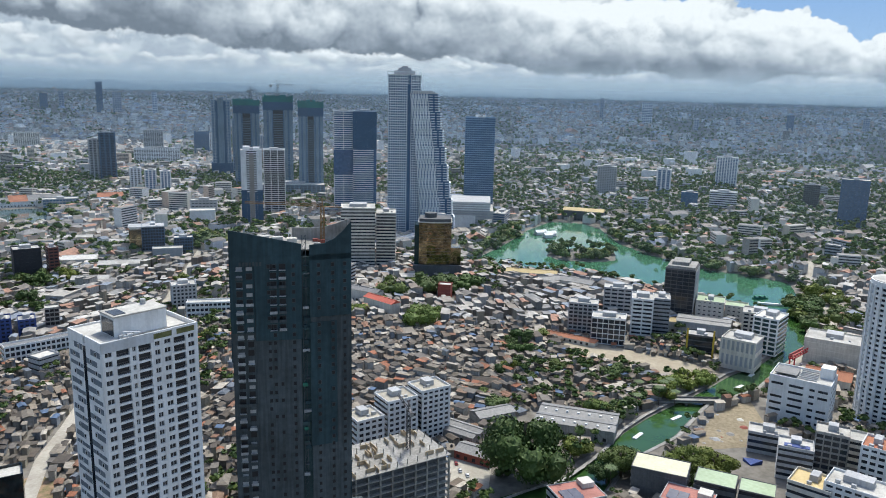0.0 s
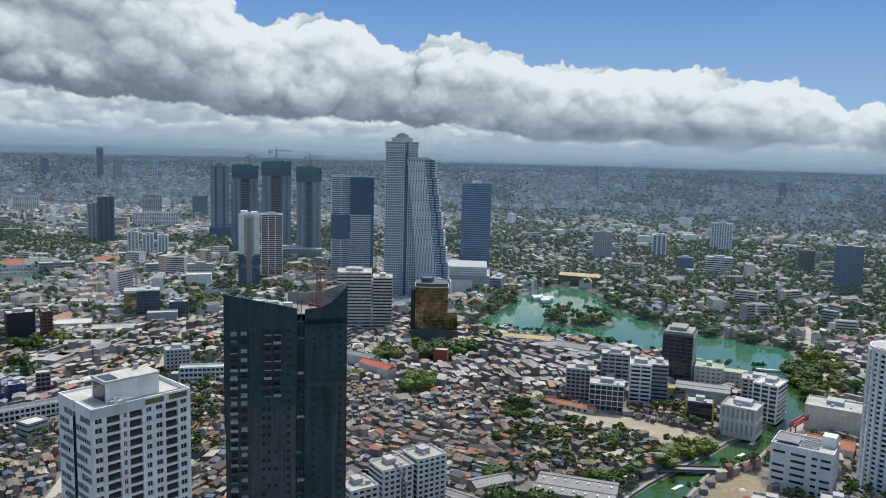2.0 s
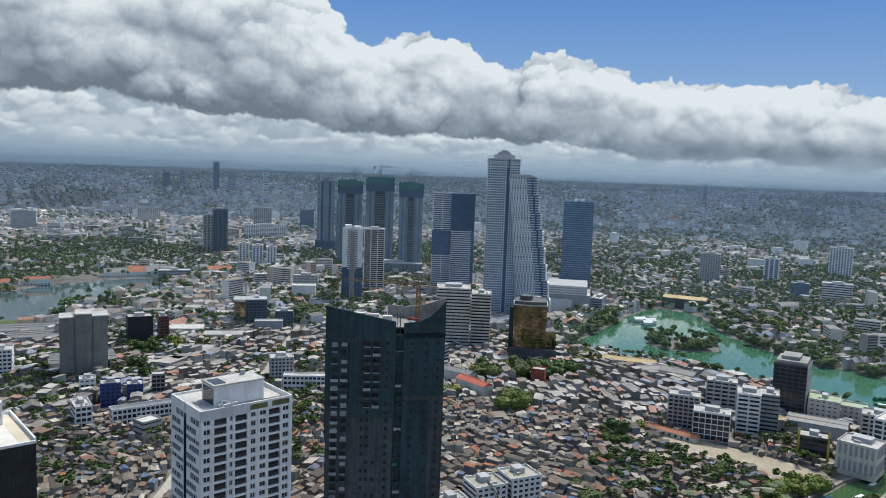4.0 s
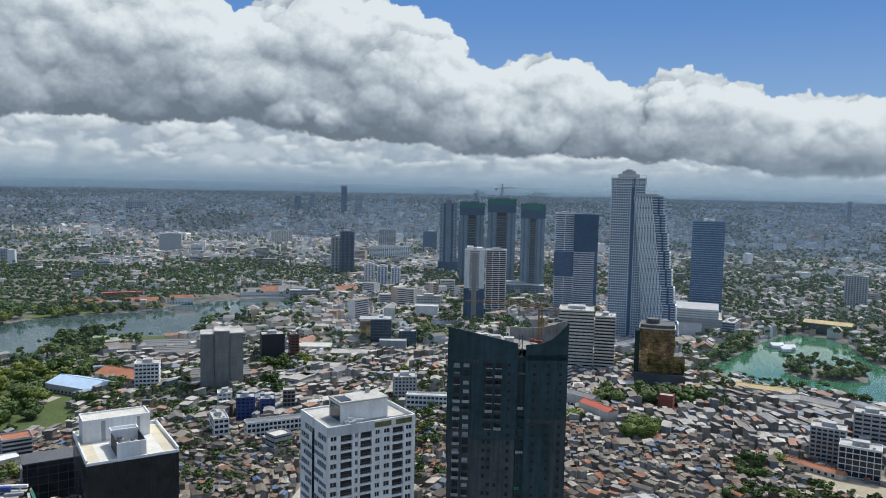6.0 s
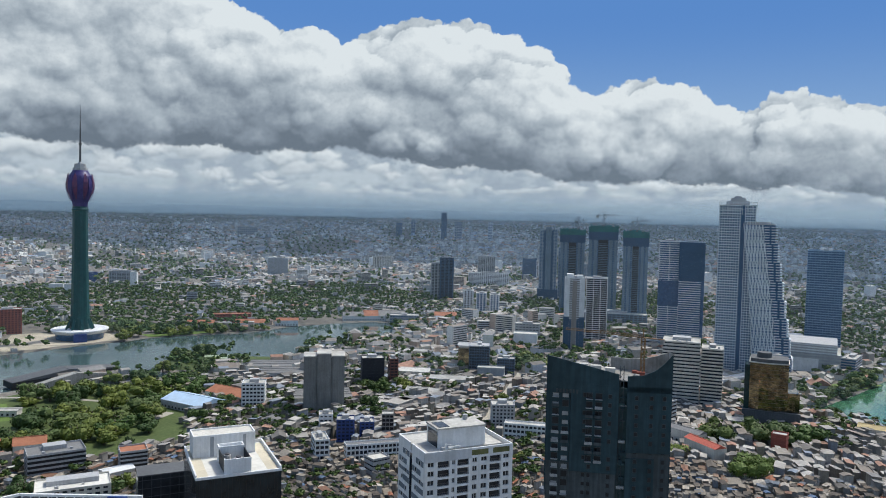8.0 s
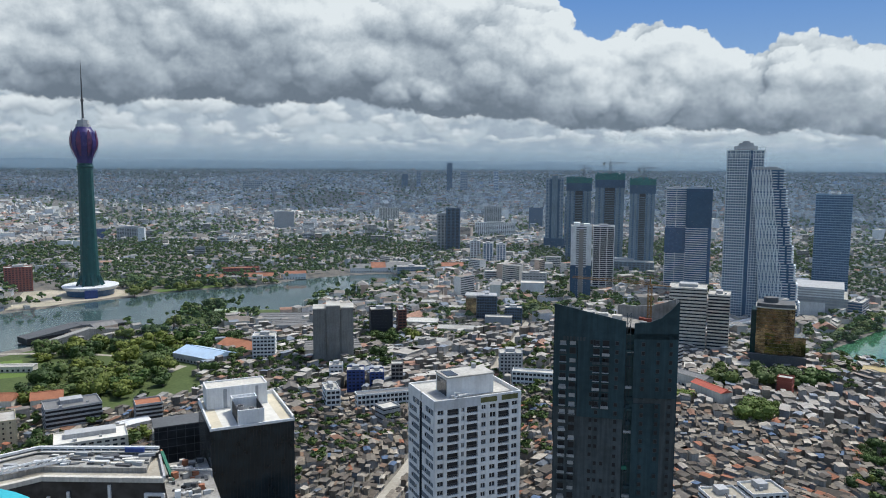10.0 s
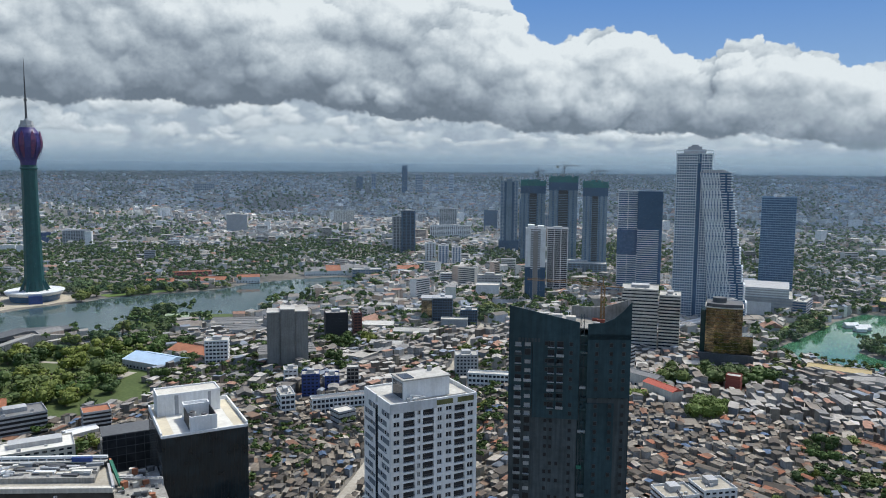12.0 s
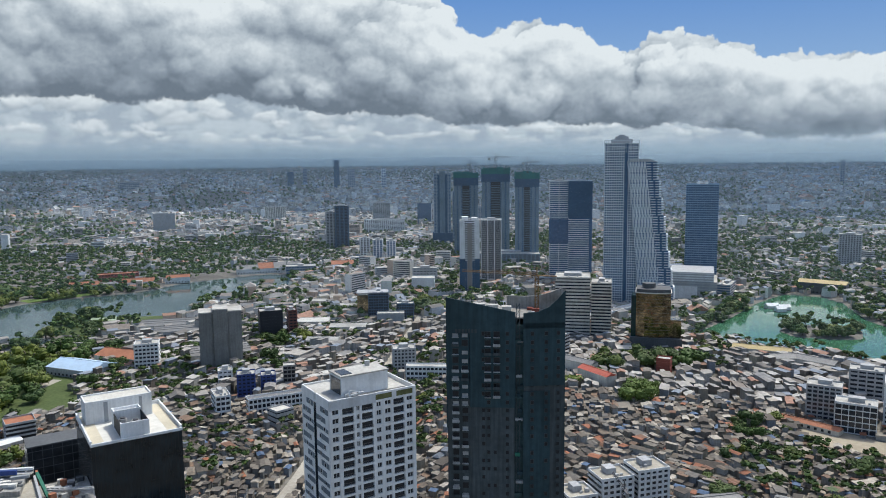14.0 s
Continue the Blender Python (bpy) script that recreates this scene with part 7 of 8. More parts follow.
OWNWALL = surface("house_wall_paint", (0.3, 0.285, 0.26), (0.42, 0.4, 0.37), 1.5, 0.85, bump=0.1, tints=[(1, 1, 1), (0.8, 0.75, 0.66), (1.3, 1.3, 1.28), (0.55, 0.5, 0.45), (0.9, 0.85, 0.7), (0.7, 0.85, 1.0), (0.6, 0.62, 0.62)], by="object", streaks=0.35)
OWNROOF = surface("old_sheet_roof", (0.14, 0.125, 0.106), (0.232, 0.21, 0.182), 0.9, 0.85, bump=0.3, stain=0.6, tints=ROOFTINTS, by="object")


def house_arrays(px, py, w, d, h, yaw, pitch, inset, eave=0.4, tilt=0.0):
    """Boxes with pitched, hipped or flat roofs as arrays of quads."""
    n = len(px)
    c, s = np.cos(yaw), np.sin(yaw)

    def ring(hw, hd, z):
        u = np.stack([-hw, hw, hw, -hw], 1)
        v = np.stack([-hd, -hd, hd, hd], 1)
        return np.stack([px[:, None] + u * c[:, None] - v * s[:, None], py[:, None] + u * s[:, None] + v * c[:, None], np.repeat(z[:, None], 4, 1)], 2)

    zero = rise(np.hypot(px, py))
    h = h + zero
    rings = [ring(w / 2, d / 2, zero - 1.5), ring(w / 2, d / 2, h), ring(w / 2 + eave, d / 2 + eave, h - 0.02), ring((w / 2 + eave) * inset[0], (d / 2 + eave) * inset[1], h + pitch)]
    lean = np.array([-1, -1, 1, 1])[None] * (np.zeros(n) + tilt)[:, None]
    rings[2][..., 2] += lean
    rings[3][..., 2] += lean
    v = np.concatenate(rings, 1).reshape(-1, 3)
    one = np.array([[0, 1, 5, 4], [1, 2, 6, 5], [2, 3, 7, 6], [3, 0, 4, 7], [8, 9, 13, 12], [9, 10, 14, 13], [10, 11, 15, 14], [11, 8, 12, 15], [12, 13, 14, 15]])
    f = (one[None] + 16 * np.arange(n)[:, None, None]).reshape(-1, 4)
    return v, f, np.tile([0, 0, 0, 0, 1, 1, 1, 1, 1], n)


def house_numbers(rng, px, py, size, tall, turn_scale=160.0, pitched=0.42, steep=1.0):
    """Sizes, turns and roof forms for houses at these points."""
    n = len(px)
    yaw = np.round(lump(px, py, turn_scale, 5) * 7) / 7 * 3.1 + rng.normal(0, 0.1, n)
    odd = lump(px, py, 37.0, 8)
    big = np.where(rng.rand(n) < 0.09, rng.uniform(1.5, 2.3, n), 1.0) * (0.75 + 0.5 * odd)
    w = rng.uniform(0.6, 1.5, n) * size * big
    d = rng.uniform(0.45, 0.95, n) * size * big
    h = rng.choice([2.8, 3.6, 5.2, 6.6, 8.6, 11.5], n, p=[0.16, 0.2, 0.2, 0.22, 0.15, 0.07]) * tall
    kind = rng.rand(n)
    flat = kind > pitched
    hip = kind < 0.1
    pitch = np.where(flat, 0.18, d * rng.uniform(0.1, 0.24, n) * steep)
    ix = np.where(flat, 1.0, np.where(hip, 0.55, 1.0))
    iy = np.where(flat, 1.0, 0.04)
    tilt = np.where(flat & (kind < 0.85), rng.uniform(-0.11, 0.11, n) * d, 0.0)
    return w, d, h, yaw, pitch, ix, iy, tilt


def random_houses(rng, px, py, size, tall, pitched, steep):
    w, d, h, yaw, pitch, ix, iy, tilt = house_numbers(rng, px, py, size, tall, 160.0, pitched, steep)
    return house_arrays(px, py, w, d, h + np.abs(tilt), yaw, pitch, (ix, iy), 0.5, tilt)


GREENS = [(1, 1, 1), (0.75, 0.85, 0.7), (1.3, 1.2, 0.8), (0.6, 0.75, 0.65), (1.1, 1.0, 0.9), (0.85, 1.0, 0.8)]
LEAF = surface("broadleaf_foliage", (0.04, 0.068, 0.018), (0.09, 0.132, 0.036), 1.6, 0.7, bump=0.0, stain=0.3, tints=GREENS, by="island", spec=0.25)
NEARLEAF = surface("park_tree_foliage", (0.06, 0.092, 0.025), (0.122, 0.165, 0.048), 1.4, 0.65, bump=0.0, stain=0.3, tints=[(1, 1, 1), (0.65, 0.75, 0.65), (1.35, 1.2, 0.75), (0.5, 0.62, 0.55), (1.05, 1.0, 0.8), (0.8, 0.95, 0.75), (1.6, 1.35, 0.8)], by="object", spec=0.25)
LIGHTLEAF = surface("yellow_green_foliage", (0.1, 0.145, 0.03), (0.19, 0.245, 0.06), 1.4, 0.65, bump=0.0, stain=0.3, tints=[(1, 1, 1), (0.85, 0.9, 0.8), (1.15, 1.1, 0.9)], by="object", spec=0.25)
# LEAF lightened for far trees, haze lift put into the colour
HAZELEAF = surface("haze_lightened_foliage", (0.052, 0.086, 0.028), (0.108, 0.155, 0.055), 6.0, 0.8, bump=0.0, stain=0.3, tints=GREENS, by="island", spec=0.15)
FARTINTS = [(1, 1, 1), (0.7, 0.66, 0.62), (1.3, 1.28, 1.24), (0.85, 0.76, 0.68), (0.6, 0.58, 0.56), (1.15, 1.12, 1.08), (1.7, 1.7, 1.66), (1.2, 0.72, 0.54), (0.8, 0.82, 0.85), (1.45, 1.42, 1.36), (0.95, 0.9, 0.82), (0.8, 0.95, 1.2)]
# roofs and walls paler with distance; light they lack is put into the colour
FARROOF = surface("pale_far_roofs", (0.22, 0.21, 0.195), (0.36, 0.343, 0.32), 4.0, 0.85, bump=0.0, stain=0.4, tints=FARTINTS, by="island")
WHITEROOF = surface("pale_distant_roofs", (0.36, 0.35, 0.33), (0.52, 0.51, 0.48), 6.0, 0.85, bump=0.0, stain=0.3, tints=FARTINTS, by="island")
FARWALL = surface("far_walls_paled", (0.56, 0.55, 0.52), (0.72, 0.71, 0.68), 3.0, 0.85, bump=0.0, stain=0.35, tints=[(1, 1, 1), (0.9, 0.84, 0.72), (1.15, 1.15, 1.15), (0.6, 0.57, 0.54), (0.85, 0.9, 1.0), (1.1, 1.08, 1.02), (0.95, 0.75, 0.62), (0.75, 0.76, 0.78)], by="island")
BARK = surface("grey_brown_bark", (0.09, 0.07, 0.05), (0.16, 0.13, 0.1), 0.3, 0.95, bump=0.5)


def crown_template(rng, quads, lobes=5, leaf=0.5, sides=6):
    """A lumpy core in each lobe with leaf clumps over it, for a crown one metre in radius."""
    centre = rng.normal(0, 0.42, (lobes, 3)) * [1, 1, 0.45] + [0, 0, 0.75]
    size = rng.uniform(0.34, 0.58, lobes)
    k = rng.randint(0, lobes, quads)
    p = rng.normal(0, 1, (quads, 3))
    p /= np.linalg.norm(p, axis=1)[:, None]
    q = centre[k] + p * (size[k] * rng.uniform(0.85, 1.12, quads))[:, None] * [1, 1, 0.75]
    nrm = p + rng.normal(0, 0.5, (quads, 3))
    nrm /= np.linalg.norm(nrm, axis=1)[:, None]
    a = np.cross(nrm, rng.normal(0, 1, (quads, 3)))
    a /= np.linalg.norm(a, axis=1)[:, None]
    b = np.cross(nrm, a)
    s = (leaf * rng.uniform(0.6, 1.3, quads))[:, None]
    corners = [np.stack([q - a * s, q - b * s, q + a * s * 0.8, q + b * s * 0.9], 1).reshape(-1, 3)]
    n = sides
    if n:
        for c, r in zip(centre, size):
            rings = []
            for zz, rr in ((-0.6, 0.6), (0.05, 1.0), (0.75, 0.55)) if n < 6 else ((-0.75, 0.55), (-0.1, 0.97), (0.55, 0.78), (0.9, 0.25)):
                ang = 2 * np.pi * (np.arange(n) / n) + rng.uniform(0, 1)
                w = r * rr * rng.uniform(0.75, 1.1, n) * (0.88 if n > 5 else 1.0)
                rings.append(np.stack([c[0] + w * np.cos(ang), c[1] + w * np.sin(ang), c[2] + 0.75 * r * (zz + rng.uniform(-0.12, 0.12, n))], 1))
            for lo, hi in zip(rings, rings[1:]):
                corners.append(np.stack([lo, np.roll(lo, -1, 0), np.roll(hi, -1, 0), hi], 1).reshape(-1, 3))
    return np.concatenate(corners)


def far_trees(name, label, px, py, r, h, rng, quads, leaf, lobes, sides, mat=LEAF):
    kinds = [crown_template(rng, quads, lobes, leaf, sides) for _ in range(8)]
    k = rng.randint(0, 8, len(px))
    turn = rng.uniform(0, 6.28, len(px))
    out = []
    for j in range(8):
        m = k == j
        c, s = np.cos(turn[m])[:, None], np.sin(turn[m])[:, None]
        t = kinds[j][None]
        x = (t[..., 0] * c - t[..., 1] * s) * r[m][:, None] + px[m][:, None]
        y = (t[..., 0] * s + t[..., 1] * c) * r[m][:, None] + py[m][:, None]
        z = (t[..., 2] * 0.8) * r[m][:, None] + (h[m] - r[m] + rise(np.hypot(px[m], py[m])))[:, None]
        out.append(np.stack([x, y, z], 2).reshape(-1, 3))
    v = np.concatenate(out)
    f = np.arange(len(v)).reshape(-1, 4)
    ob = new(name, fast_mesh(name, v, f, [mat]))
    return tagged(ob, label, "trees", kind="stuff")


def tree_mesh(seed, quads, leaf):
    r = np.random.RandomState(seed)
    v = crown_template(r, quads, 11, leaf)
    return fast_mesh("crown", v, np.arange(len(v)).reshape(-1, 4), [NEARLEAF])


def trunk_mesh(seed):
    """A tapered trunk with four limbs, for a tree one unit in radius."""
    r = random.Random(seed)
    s = Shape().cyl(0, 0, -0.1, 0.5, 0.09, 0.065, 7)
    for i in range(4):
        a = 1.6 * i + r.uniform(-0.4, 0.4)
        s.beam((0, 0, 0.42), (0.5 * math.cos(a), 0.5 * math.sin(a), 0.95 + r.uniform(-0.1, 0.2)), 0.03)
    s.beam((0, 0, 0.45), (0.05, 0.03, 1.15), 0.035)
    return s.mesh("trunk", BARK)


CROWNS = [tree_mesh(40 + i, 740, 0.075) for i in range(6)]
BIGCROWN = tree_mesh(61, 5200, 0.04)
LIGHTCROWN = tree_mesh(62, 2600, 0.05)
LIGHTCROWN.materials[0] = LIGHTLEAF
TRUNKS = [trunk_mesh(i) for i in range(3)]
tree_count = 0
BROAD = "huge old dark green rain tree with a wide crown"
LIGHT = "light yellow-green broadleaf tree"


def tree(x, y, r, label="dark green broadleaf tree with a rounded crown"):
    global tree_count
    if float(wetness(np.array([x]), np.array([y]))[0]) > 1.0:
        return
    k = tree_count
    tree_count += 1
    ob = thing("tree", x, y, (k * 67) % 360, label, "tree")
    ob.scale = (r, r, r * (1.15 if label == BROAD else 0.8 + 0.07 * (k % 5)))
    part("crown", LIGHTCROWN if label == LIGHT else BIGCROWN if label == BROAD or r > 7 and y < 420 and x > 0 else CROWNS[k % 6], NEARLEAF, ob)
    part("trunk", TRUNKS[k % 3], BARK, ob)


def tree_row(pts, gap, r, seed):
    q = random.Random(seed)
    for (x0, y0), (x1, y1) in zip(pts, pts[1:]):
        n = max(1, int(math.hypot(x1 - x0, y1 - y0) / gap))
        for i in range(n):
            f = (i + q.random() * 0.8) / n
            tree(x0 + (x1 - x0) * f + q.uniform(-5, 5), y0 + (y1 - y0) * f + q.uniform(-5, 5), r * q.uniform(0.7, 1.25))


tree(46, 384, 22.5, BROAD)
tree(77, 408, 8.9)
tree(100, 383, 12.5)
tree(91, 376, 7.8)
tree(126, 527, 8.6)
tree(38, 470, 9.1)
tree(28, 488, 5.5)
tree(174, 514, 10.3)
tree(179, 492, 8.3)
tree(156, 491, 7.4)
tree(139, 384, 11.5)
tree(154, 389, 12.4)
tree(141, 368, 9.9)
tree(-23, 647, 15.1, LIGHT)
tree(-11, 666, 9.3, LIGHT)
tree(-52, 734, 14.8)
tree(-24, 778, 10.8)
tree(-78, 678, 9.5, LIGHT)
tree(85, 618, 7.8)
tree(67, 599, 9.5)
tree(58, 596, 6.6)
tree(-298, 960, 18.3)
tree(-281, 950, 15.0)
tree(-311, 963, 12.3)
tree(-277, 783, 7.6)
tree(-236, 768, 7.4)
tree(-192, 595, 6.8)
tree(290, 608, 12.5)
tree(319, 655, 13.5)
tree(354, 709, 12.2)
tree(346, 723, 11.1)
tree(334, 617, 13.0)
tree(332, 595, 10.6)
tree(355, 676, 8.2)
tree(95, 496, 4.0)
tree(87, 543, 7.0)
tree(66, 519, 5.8)
tree(99, 450, 6.0)
tree(-568, 1150, 17.4)
tree(-558, 1079, 11.0)
tree(-413, 761, 11.9)
tree(-417, 749, 9.2)
tree(-392, 771, 6.6)
tree(363, 871, 11.5)
tree(341, 848, 9.7)
tree(322, 1095, 17.3)
tree(292, 1123, 12.3)
tree(35, 380, 4.5)
tree(369, 665, 11.7)
tree(397, 751, 10.4)
tree(220, 353, 10.3)
tree(-725, 782, 12.9)
tree(-711, 804, 14.6)
tree(-699, 713, 10.6)
tree(-649, 675, 8.6)
tree(-665, 812, 9.5)
tree(-606, 891, 13.0)
tree(-612, 991, 8.8)
tree(-583, 1038, 9.0)
tree(-594, 617, 14.4)
tree(-616, 606, 15.8)
tree(-574, 555, 14.7)
tree(-613, 557, 13.9)
tree(-621, 484, 14.5)
tree(-583, 477, 16.2)
tree(-576, 501, 15.3)
tree(-538, 499, 12.5)
tree(-614, 458, 14.1)
tree(-548, 462, 13.3)
tree(-571, 452, 12.4)
tree(-525, 468, 9.8)
tree(-499, 470, 7.4)
tree(-575, 423, 11.0)
tree(-507, 558, 9.3)
tree(-522, 617, 8.7)
tree(-420, 421, 7.5)
tree(-426, 387, 9.1)
tree(-418, 405, 6.4)
tree(-477, 355, 10.3)
tree(-369, 536, 5.1)
tree(-367, 517, 5.9)
tree(-193, 599, 6.9)
tree(-385, 684, 9.6)
tree(-363, 662, 8.1)
tree(-370, 733, 6.3)
tree(-518, 512, 9.0)
tree(-714, 545, 13.7)
tree(-676, 569, 12.1)
tree(-576, 636, 10.5)
tree_row([(252, 1130), (262, 1043), (283, 969), (322, 895), (364, 865), (398, 832)], 15, 9, 1)
tree_row([(34, 935), (66, 1021), (100, 1113), (145, 1228), (198, 1236)], 14, 9, 2)
tree_row([(60, 960), (90, 1050), (112, 1120)], 24, 8, 3)
tree_row([(-915, 826), (-886, 936), (-803, 1045), (-747, 1155)], 17, 9, 4)
tree_row([(-940, 860), (-910, 950), (-840, 1040)], 20, 9, 5)
tree_row([(-1075, 840), (-1010, 890), (-950, 915), (-900, 990)], 15, 10, 25)
tree_row([(-1085, 880), (-1000, 940), (-930, 990)], 15, 11, 26)
tree_row([(143, 958), (152, 990), (170, 998)], 7, 9, 6)
tree_row([(186, 968), (218, 975)], 6, 10, 7)
tree_row([(150, 945), (185, 940), (212, 950)], 8, 7, 8)
tree_row([(270, 1000), (300, 930), (350, 890)], 18, 9, 9)
tree_row([(398, 800), (372, 740), (340, 690), (330, 650)], 11, 9, 10)
tree_row([(420, 820), (400, 740), (372, 690)], 16, 9, 11)
tree_row([(-640, 460), (-560, 520), (-600, 600), (-680, 590), (-700, 520)], 21, 11, 12)
tree_row([(-600, 430), (-530, 490), (-560, 560)], 22, 10, 13)
tree_row([(-690, 560), (-640, 530), (-600, 480)], 20, 11, 14)
tree_row([(-745, 770), (-740, 815), (-725, 850)], 12, 11, 17)
for x_, y_, r_ in ((-618, 650, 16), (-639, 627, 13), (-678, 664, 14), (-700, 639, 11), (-580, 682, 12), (-523, 621, 9), (-427, 394, 10)):
    tree(x_, y_, r_)
tree_row([(-700, 790), (-660, 740), (-640, 700), (-600, 660)], 15, 9, 15)
tree_row([(90, 430), (112, 458), (140, 484)], 10, 5, 16)
tree_row([(-60, 705), (-40, 735), (-10, 755), (25, 775), (45, 800)], 17, 13, 18)
tree_row([(40, 812), (60, 880), (40, 930)], 16, 8, 19)
tree_row([(-330, 985), (-290, 980), (-255, 950)], 14, 12, 20)
tree_row([(-440, 760), (-400, 800), (-380, 760)], 18, 9, 21)
tree_row([(-560, 700), (-500, 690), (-480, 740)], 22, 9, 22)
tree_row([(40, 588), (80, 580), (110, 560)], 13, 7, 23)
tree_row([(60, 560), (40, 530), (70, 500)], 15, 6, 24)
tree(104, 470, 7.5, LIGHT)
tree(163, 512, 8.5, LIGHT)
tree(188, 520, 8.0, LIGHT)
tree(120, 468, 7.0)

PALMLEAF = surface("palm_frond_green", (0.05, 0.085, 0.025), (0.09, 0.13, 0.04), 0.8, 0.7, bump=0.0)
frond = Shape()
for j_ in range(5):
    u0, u1 = j_ * 0.75, (j_ + 1) * 0.75
    z0, z1 = 0.35 * u0 - 0.13 * u0 * u0, 0.35 * u1 - 0.13 * u1 * u1
    w0, w1 = (0.15, 0.45, 0.55, 0.45, 0.3)[j_], (0.45, 0.55, 0.45, 0.3, 0.05)[j_]
    frond.face([(u0, -w0, z0 - 0.15), (u1, -w1, z1 - 0.15), (u1, 0, z1), (u0, 0, z0)])
    frond.face([(u0, 0, z0), (u1, 0, z1), (u1, w1, z1 - 0.15), (u0, w0, z0 - 0.15)])
FROND = frond.mesh("frond", PALMLEAF)


def palm(x, y, h):
    ob = thing("palm_tree", x, y, (x * 13) % 360, "slender coconut palm on the canal bank", "palm")
    part("trunk", Shape().cyl(0, 0, 0, h, 0.28, 0.16, 7), BARK, ob)
    for i in range(13):
        f = part("frond", FROND, PALMLEAF, ob, at=(0, 0, h), turn=i * 27.7)
        f.scale = (1.15, 1.15, 1.0 - 0.9 * (i % 3 == 0))


for x_, y_, h_ in ((148, 482, 13), (137, 494, 12), (153, 490, 14), (158, 480, 11), (98, 470, 12), (92, 372, 11), (130, 470, 12), (160, 500, 12)):
    palm(x_, y_, h_)


# ---- small things round the canal and lakes ----
def barge(x, y, yaw, length=11):
    ob = thing("raft", x, y, yaw, "white floating raft on green canal water", "boat", z=-1.3)
    part("hull", Shape().prism([(-length / 2, -1.3), (length / 2 - 1, -1.3), (length / 2, 0), (length / 2 - 1, 1.3), (-length / 2, 1.3)], -0.2, 0.6), WHITE, ob)


barge(123, 436, 50)
barge(155, 464, 40)
barge(217, 520, 40)
barge(236, 545, 45, 8)
green_boat = thing("boat", 333, 769, 10, "dark green tour boat on the lake", "boat", z=-1.3)
part("hull", Shape().prism([(-8, -2), (6, -2), (9, 0), (6, 2), (-8, 2)], -0.3, 1.4), GREENNET, green_boat)
part("canopy", Shape().box(-7, -2, 3.2, 5, 2, 3.5), GREENNET, green_boat)
for u in (-6.5, -1, 4.5):
    part("post", Shape().box(u, -1.9, 1.4, u + 0.2, 1.9, 3.2), GREENNET, green_boat)
rb = random.Random(5)
for i in range(9):
    x_, y_ = rb.uniform(90, 300), rb.uniform(840, 1150)
    if float(wetness(np.array([x_]), np.array([y_]))[0]) > 8:
        ob = thing("pedal_boat", x_, y_, rb.uniform(0, 360), "small white pedal boat on the lake", "boat", z=-1.3)
        part("hull", Shape().prism([(-1.6, -0.9), (1.2, -0.9), (2, 0), (1.2, 0.9), (-1.6, 0.9)], -0.2, 0.7), WHITE, ob)
        part("canopy", Shape().box(-1.3, -0.8, 1.8, 0.9, 0.8, 1.95), WHITE, ob)
        part("post", Shape().box(-1.2, -0.1, 0.7, -1.05, 0.1, 1.8), WHITE, ob)
for x_, y_, w_ in ((144, 1108, 18), (158, 1100, 16), (152, 1086, 14)):
    p_ = thing("lake_pavilion", x_, y_, 20, "white floating pavilion with a pitched roof", "pavilion", z=-1.3)
    part("deck", Shape().box(-w_ / 2, -6, -0.3, w_ / 2, 6, 0.8), CONCRETE, p_)
    part("wall_block", Shape().box(-w_ / 2 + 1, -5, 0.8, w_ / 2 - 1, 5, 4.2), WHITE, p_)
    part("roof", Shape().prism([(-w_ / 2, -5.6), (w_ / 2, -5.6), (w_ / 2, 0), (-w_ / 2, 0)], 4.2, 4.4, tops=[4.4, 4.4, 7.5, 7.5]).prism([(-w_ / 2, 0), (w_ / 2, 0), (w_ / 2, 5.6), (-w_ / 2, 5.6)], 4.2, 4.4, tops=[7.5, 7.5, 4.4, 4.4]), WHITE, p_)
bridge = thing("bridge", 168, 488, 0, "low dark concrete bridge over the canal", "bridge")
part("deck", Shape().box(-24, -3.5, 0.6, 24, 3.5, 1.5), CONCRETE, bridge)
for v_ in (-3.6, 3.3):
    part("side_rail", Shape().box(-24, v_, 1.5, 24, v_ + 0.3, 2.6), DARKGREY, bridge)
for u_ in (-14, 0, 14):
    part("pier", Shape().box(u_ - 0.8, -3, -5, u_ + 0.8, 3, 0.6), DARKGREY, bridge)
jetty = thing("jetty", 100, 868, -12, "long low jetty with small posts on the lake edge", "jetty")
part("deck", Shape().box(-46, -2, -1.5, 30, 2, 0.4), CONCRETE, jetty)
post_ = Shape().box(-0.5, -0.5, 0.4, 0.5, 0.5, 4.5).mesh("post", DARKGREY)
for i in range(18):
    part("post", post_, DARKGREY, jetty, at=(-44 + 4.2 * i, 1.2, 0))
walkway = thing("jetty", 345, 742, -15, "pale footbridge across the lake outlet", "bridge")
part("deck", Shape().box(-24, -1.6, -1.6, 24, 1.6, 0.8), WHITE, walkway)
REDSTEEL = surface("red_painted_steel", (0.42, 0.03, 0.035), (0.52, 0.05, 0.05), 1.0, 0.55)
truss_ = thing("launching_girder", 274, 566, 32, "red steel girder of a bridge building crane", "crane")
gird = Shape()
for dy in (-1.6, 1.6):
    gird.beam((0, dy, 5), (40, dy, 12), 0.3).beam((0, dy, 8), (40, dy, 15), 0.3)
    for i in range(12):
        u, k_ = 40 * i / 12, 7 * i / 12
        gird.beam((u, dy, 5 + k_), (u + 3.3, dy, 8.6 + k_), 0.2)
        gird.beam((u, dy, 8 + k_), (u, dy, 5 + k_), 0.2)
part("girder", gird, REDSTEEL, truss_)
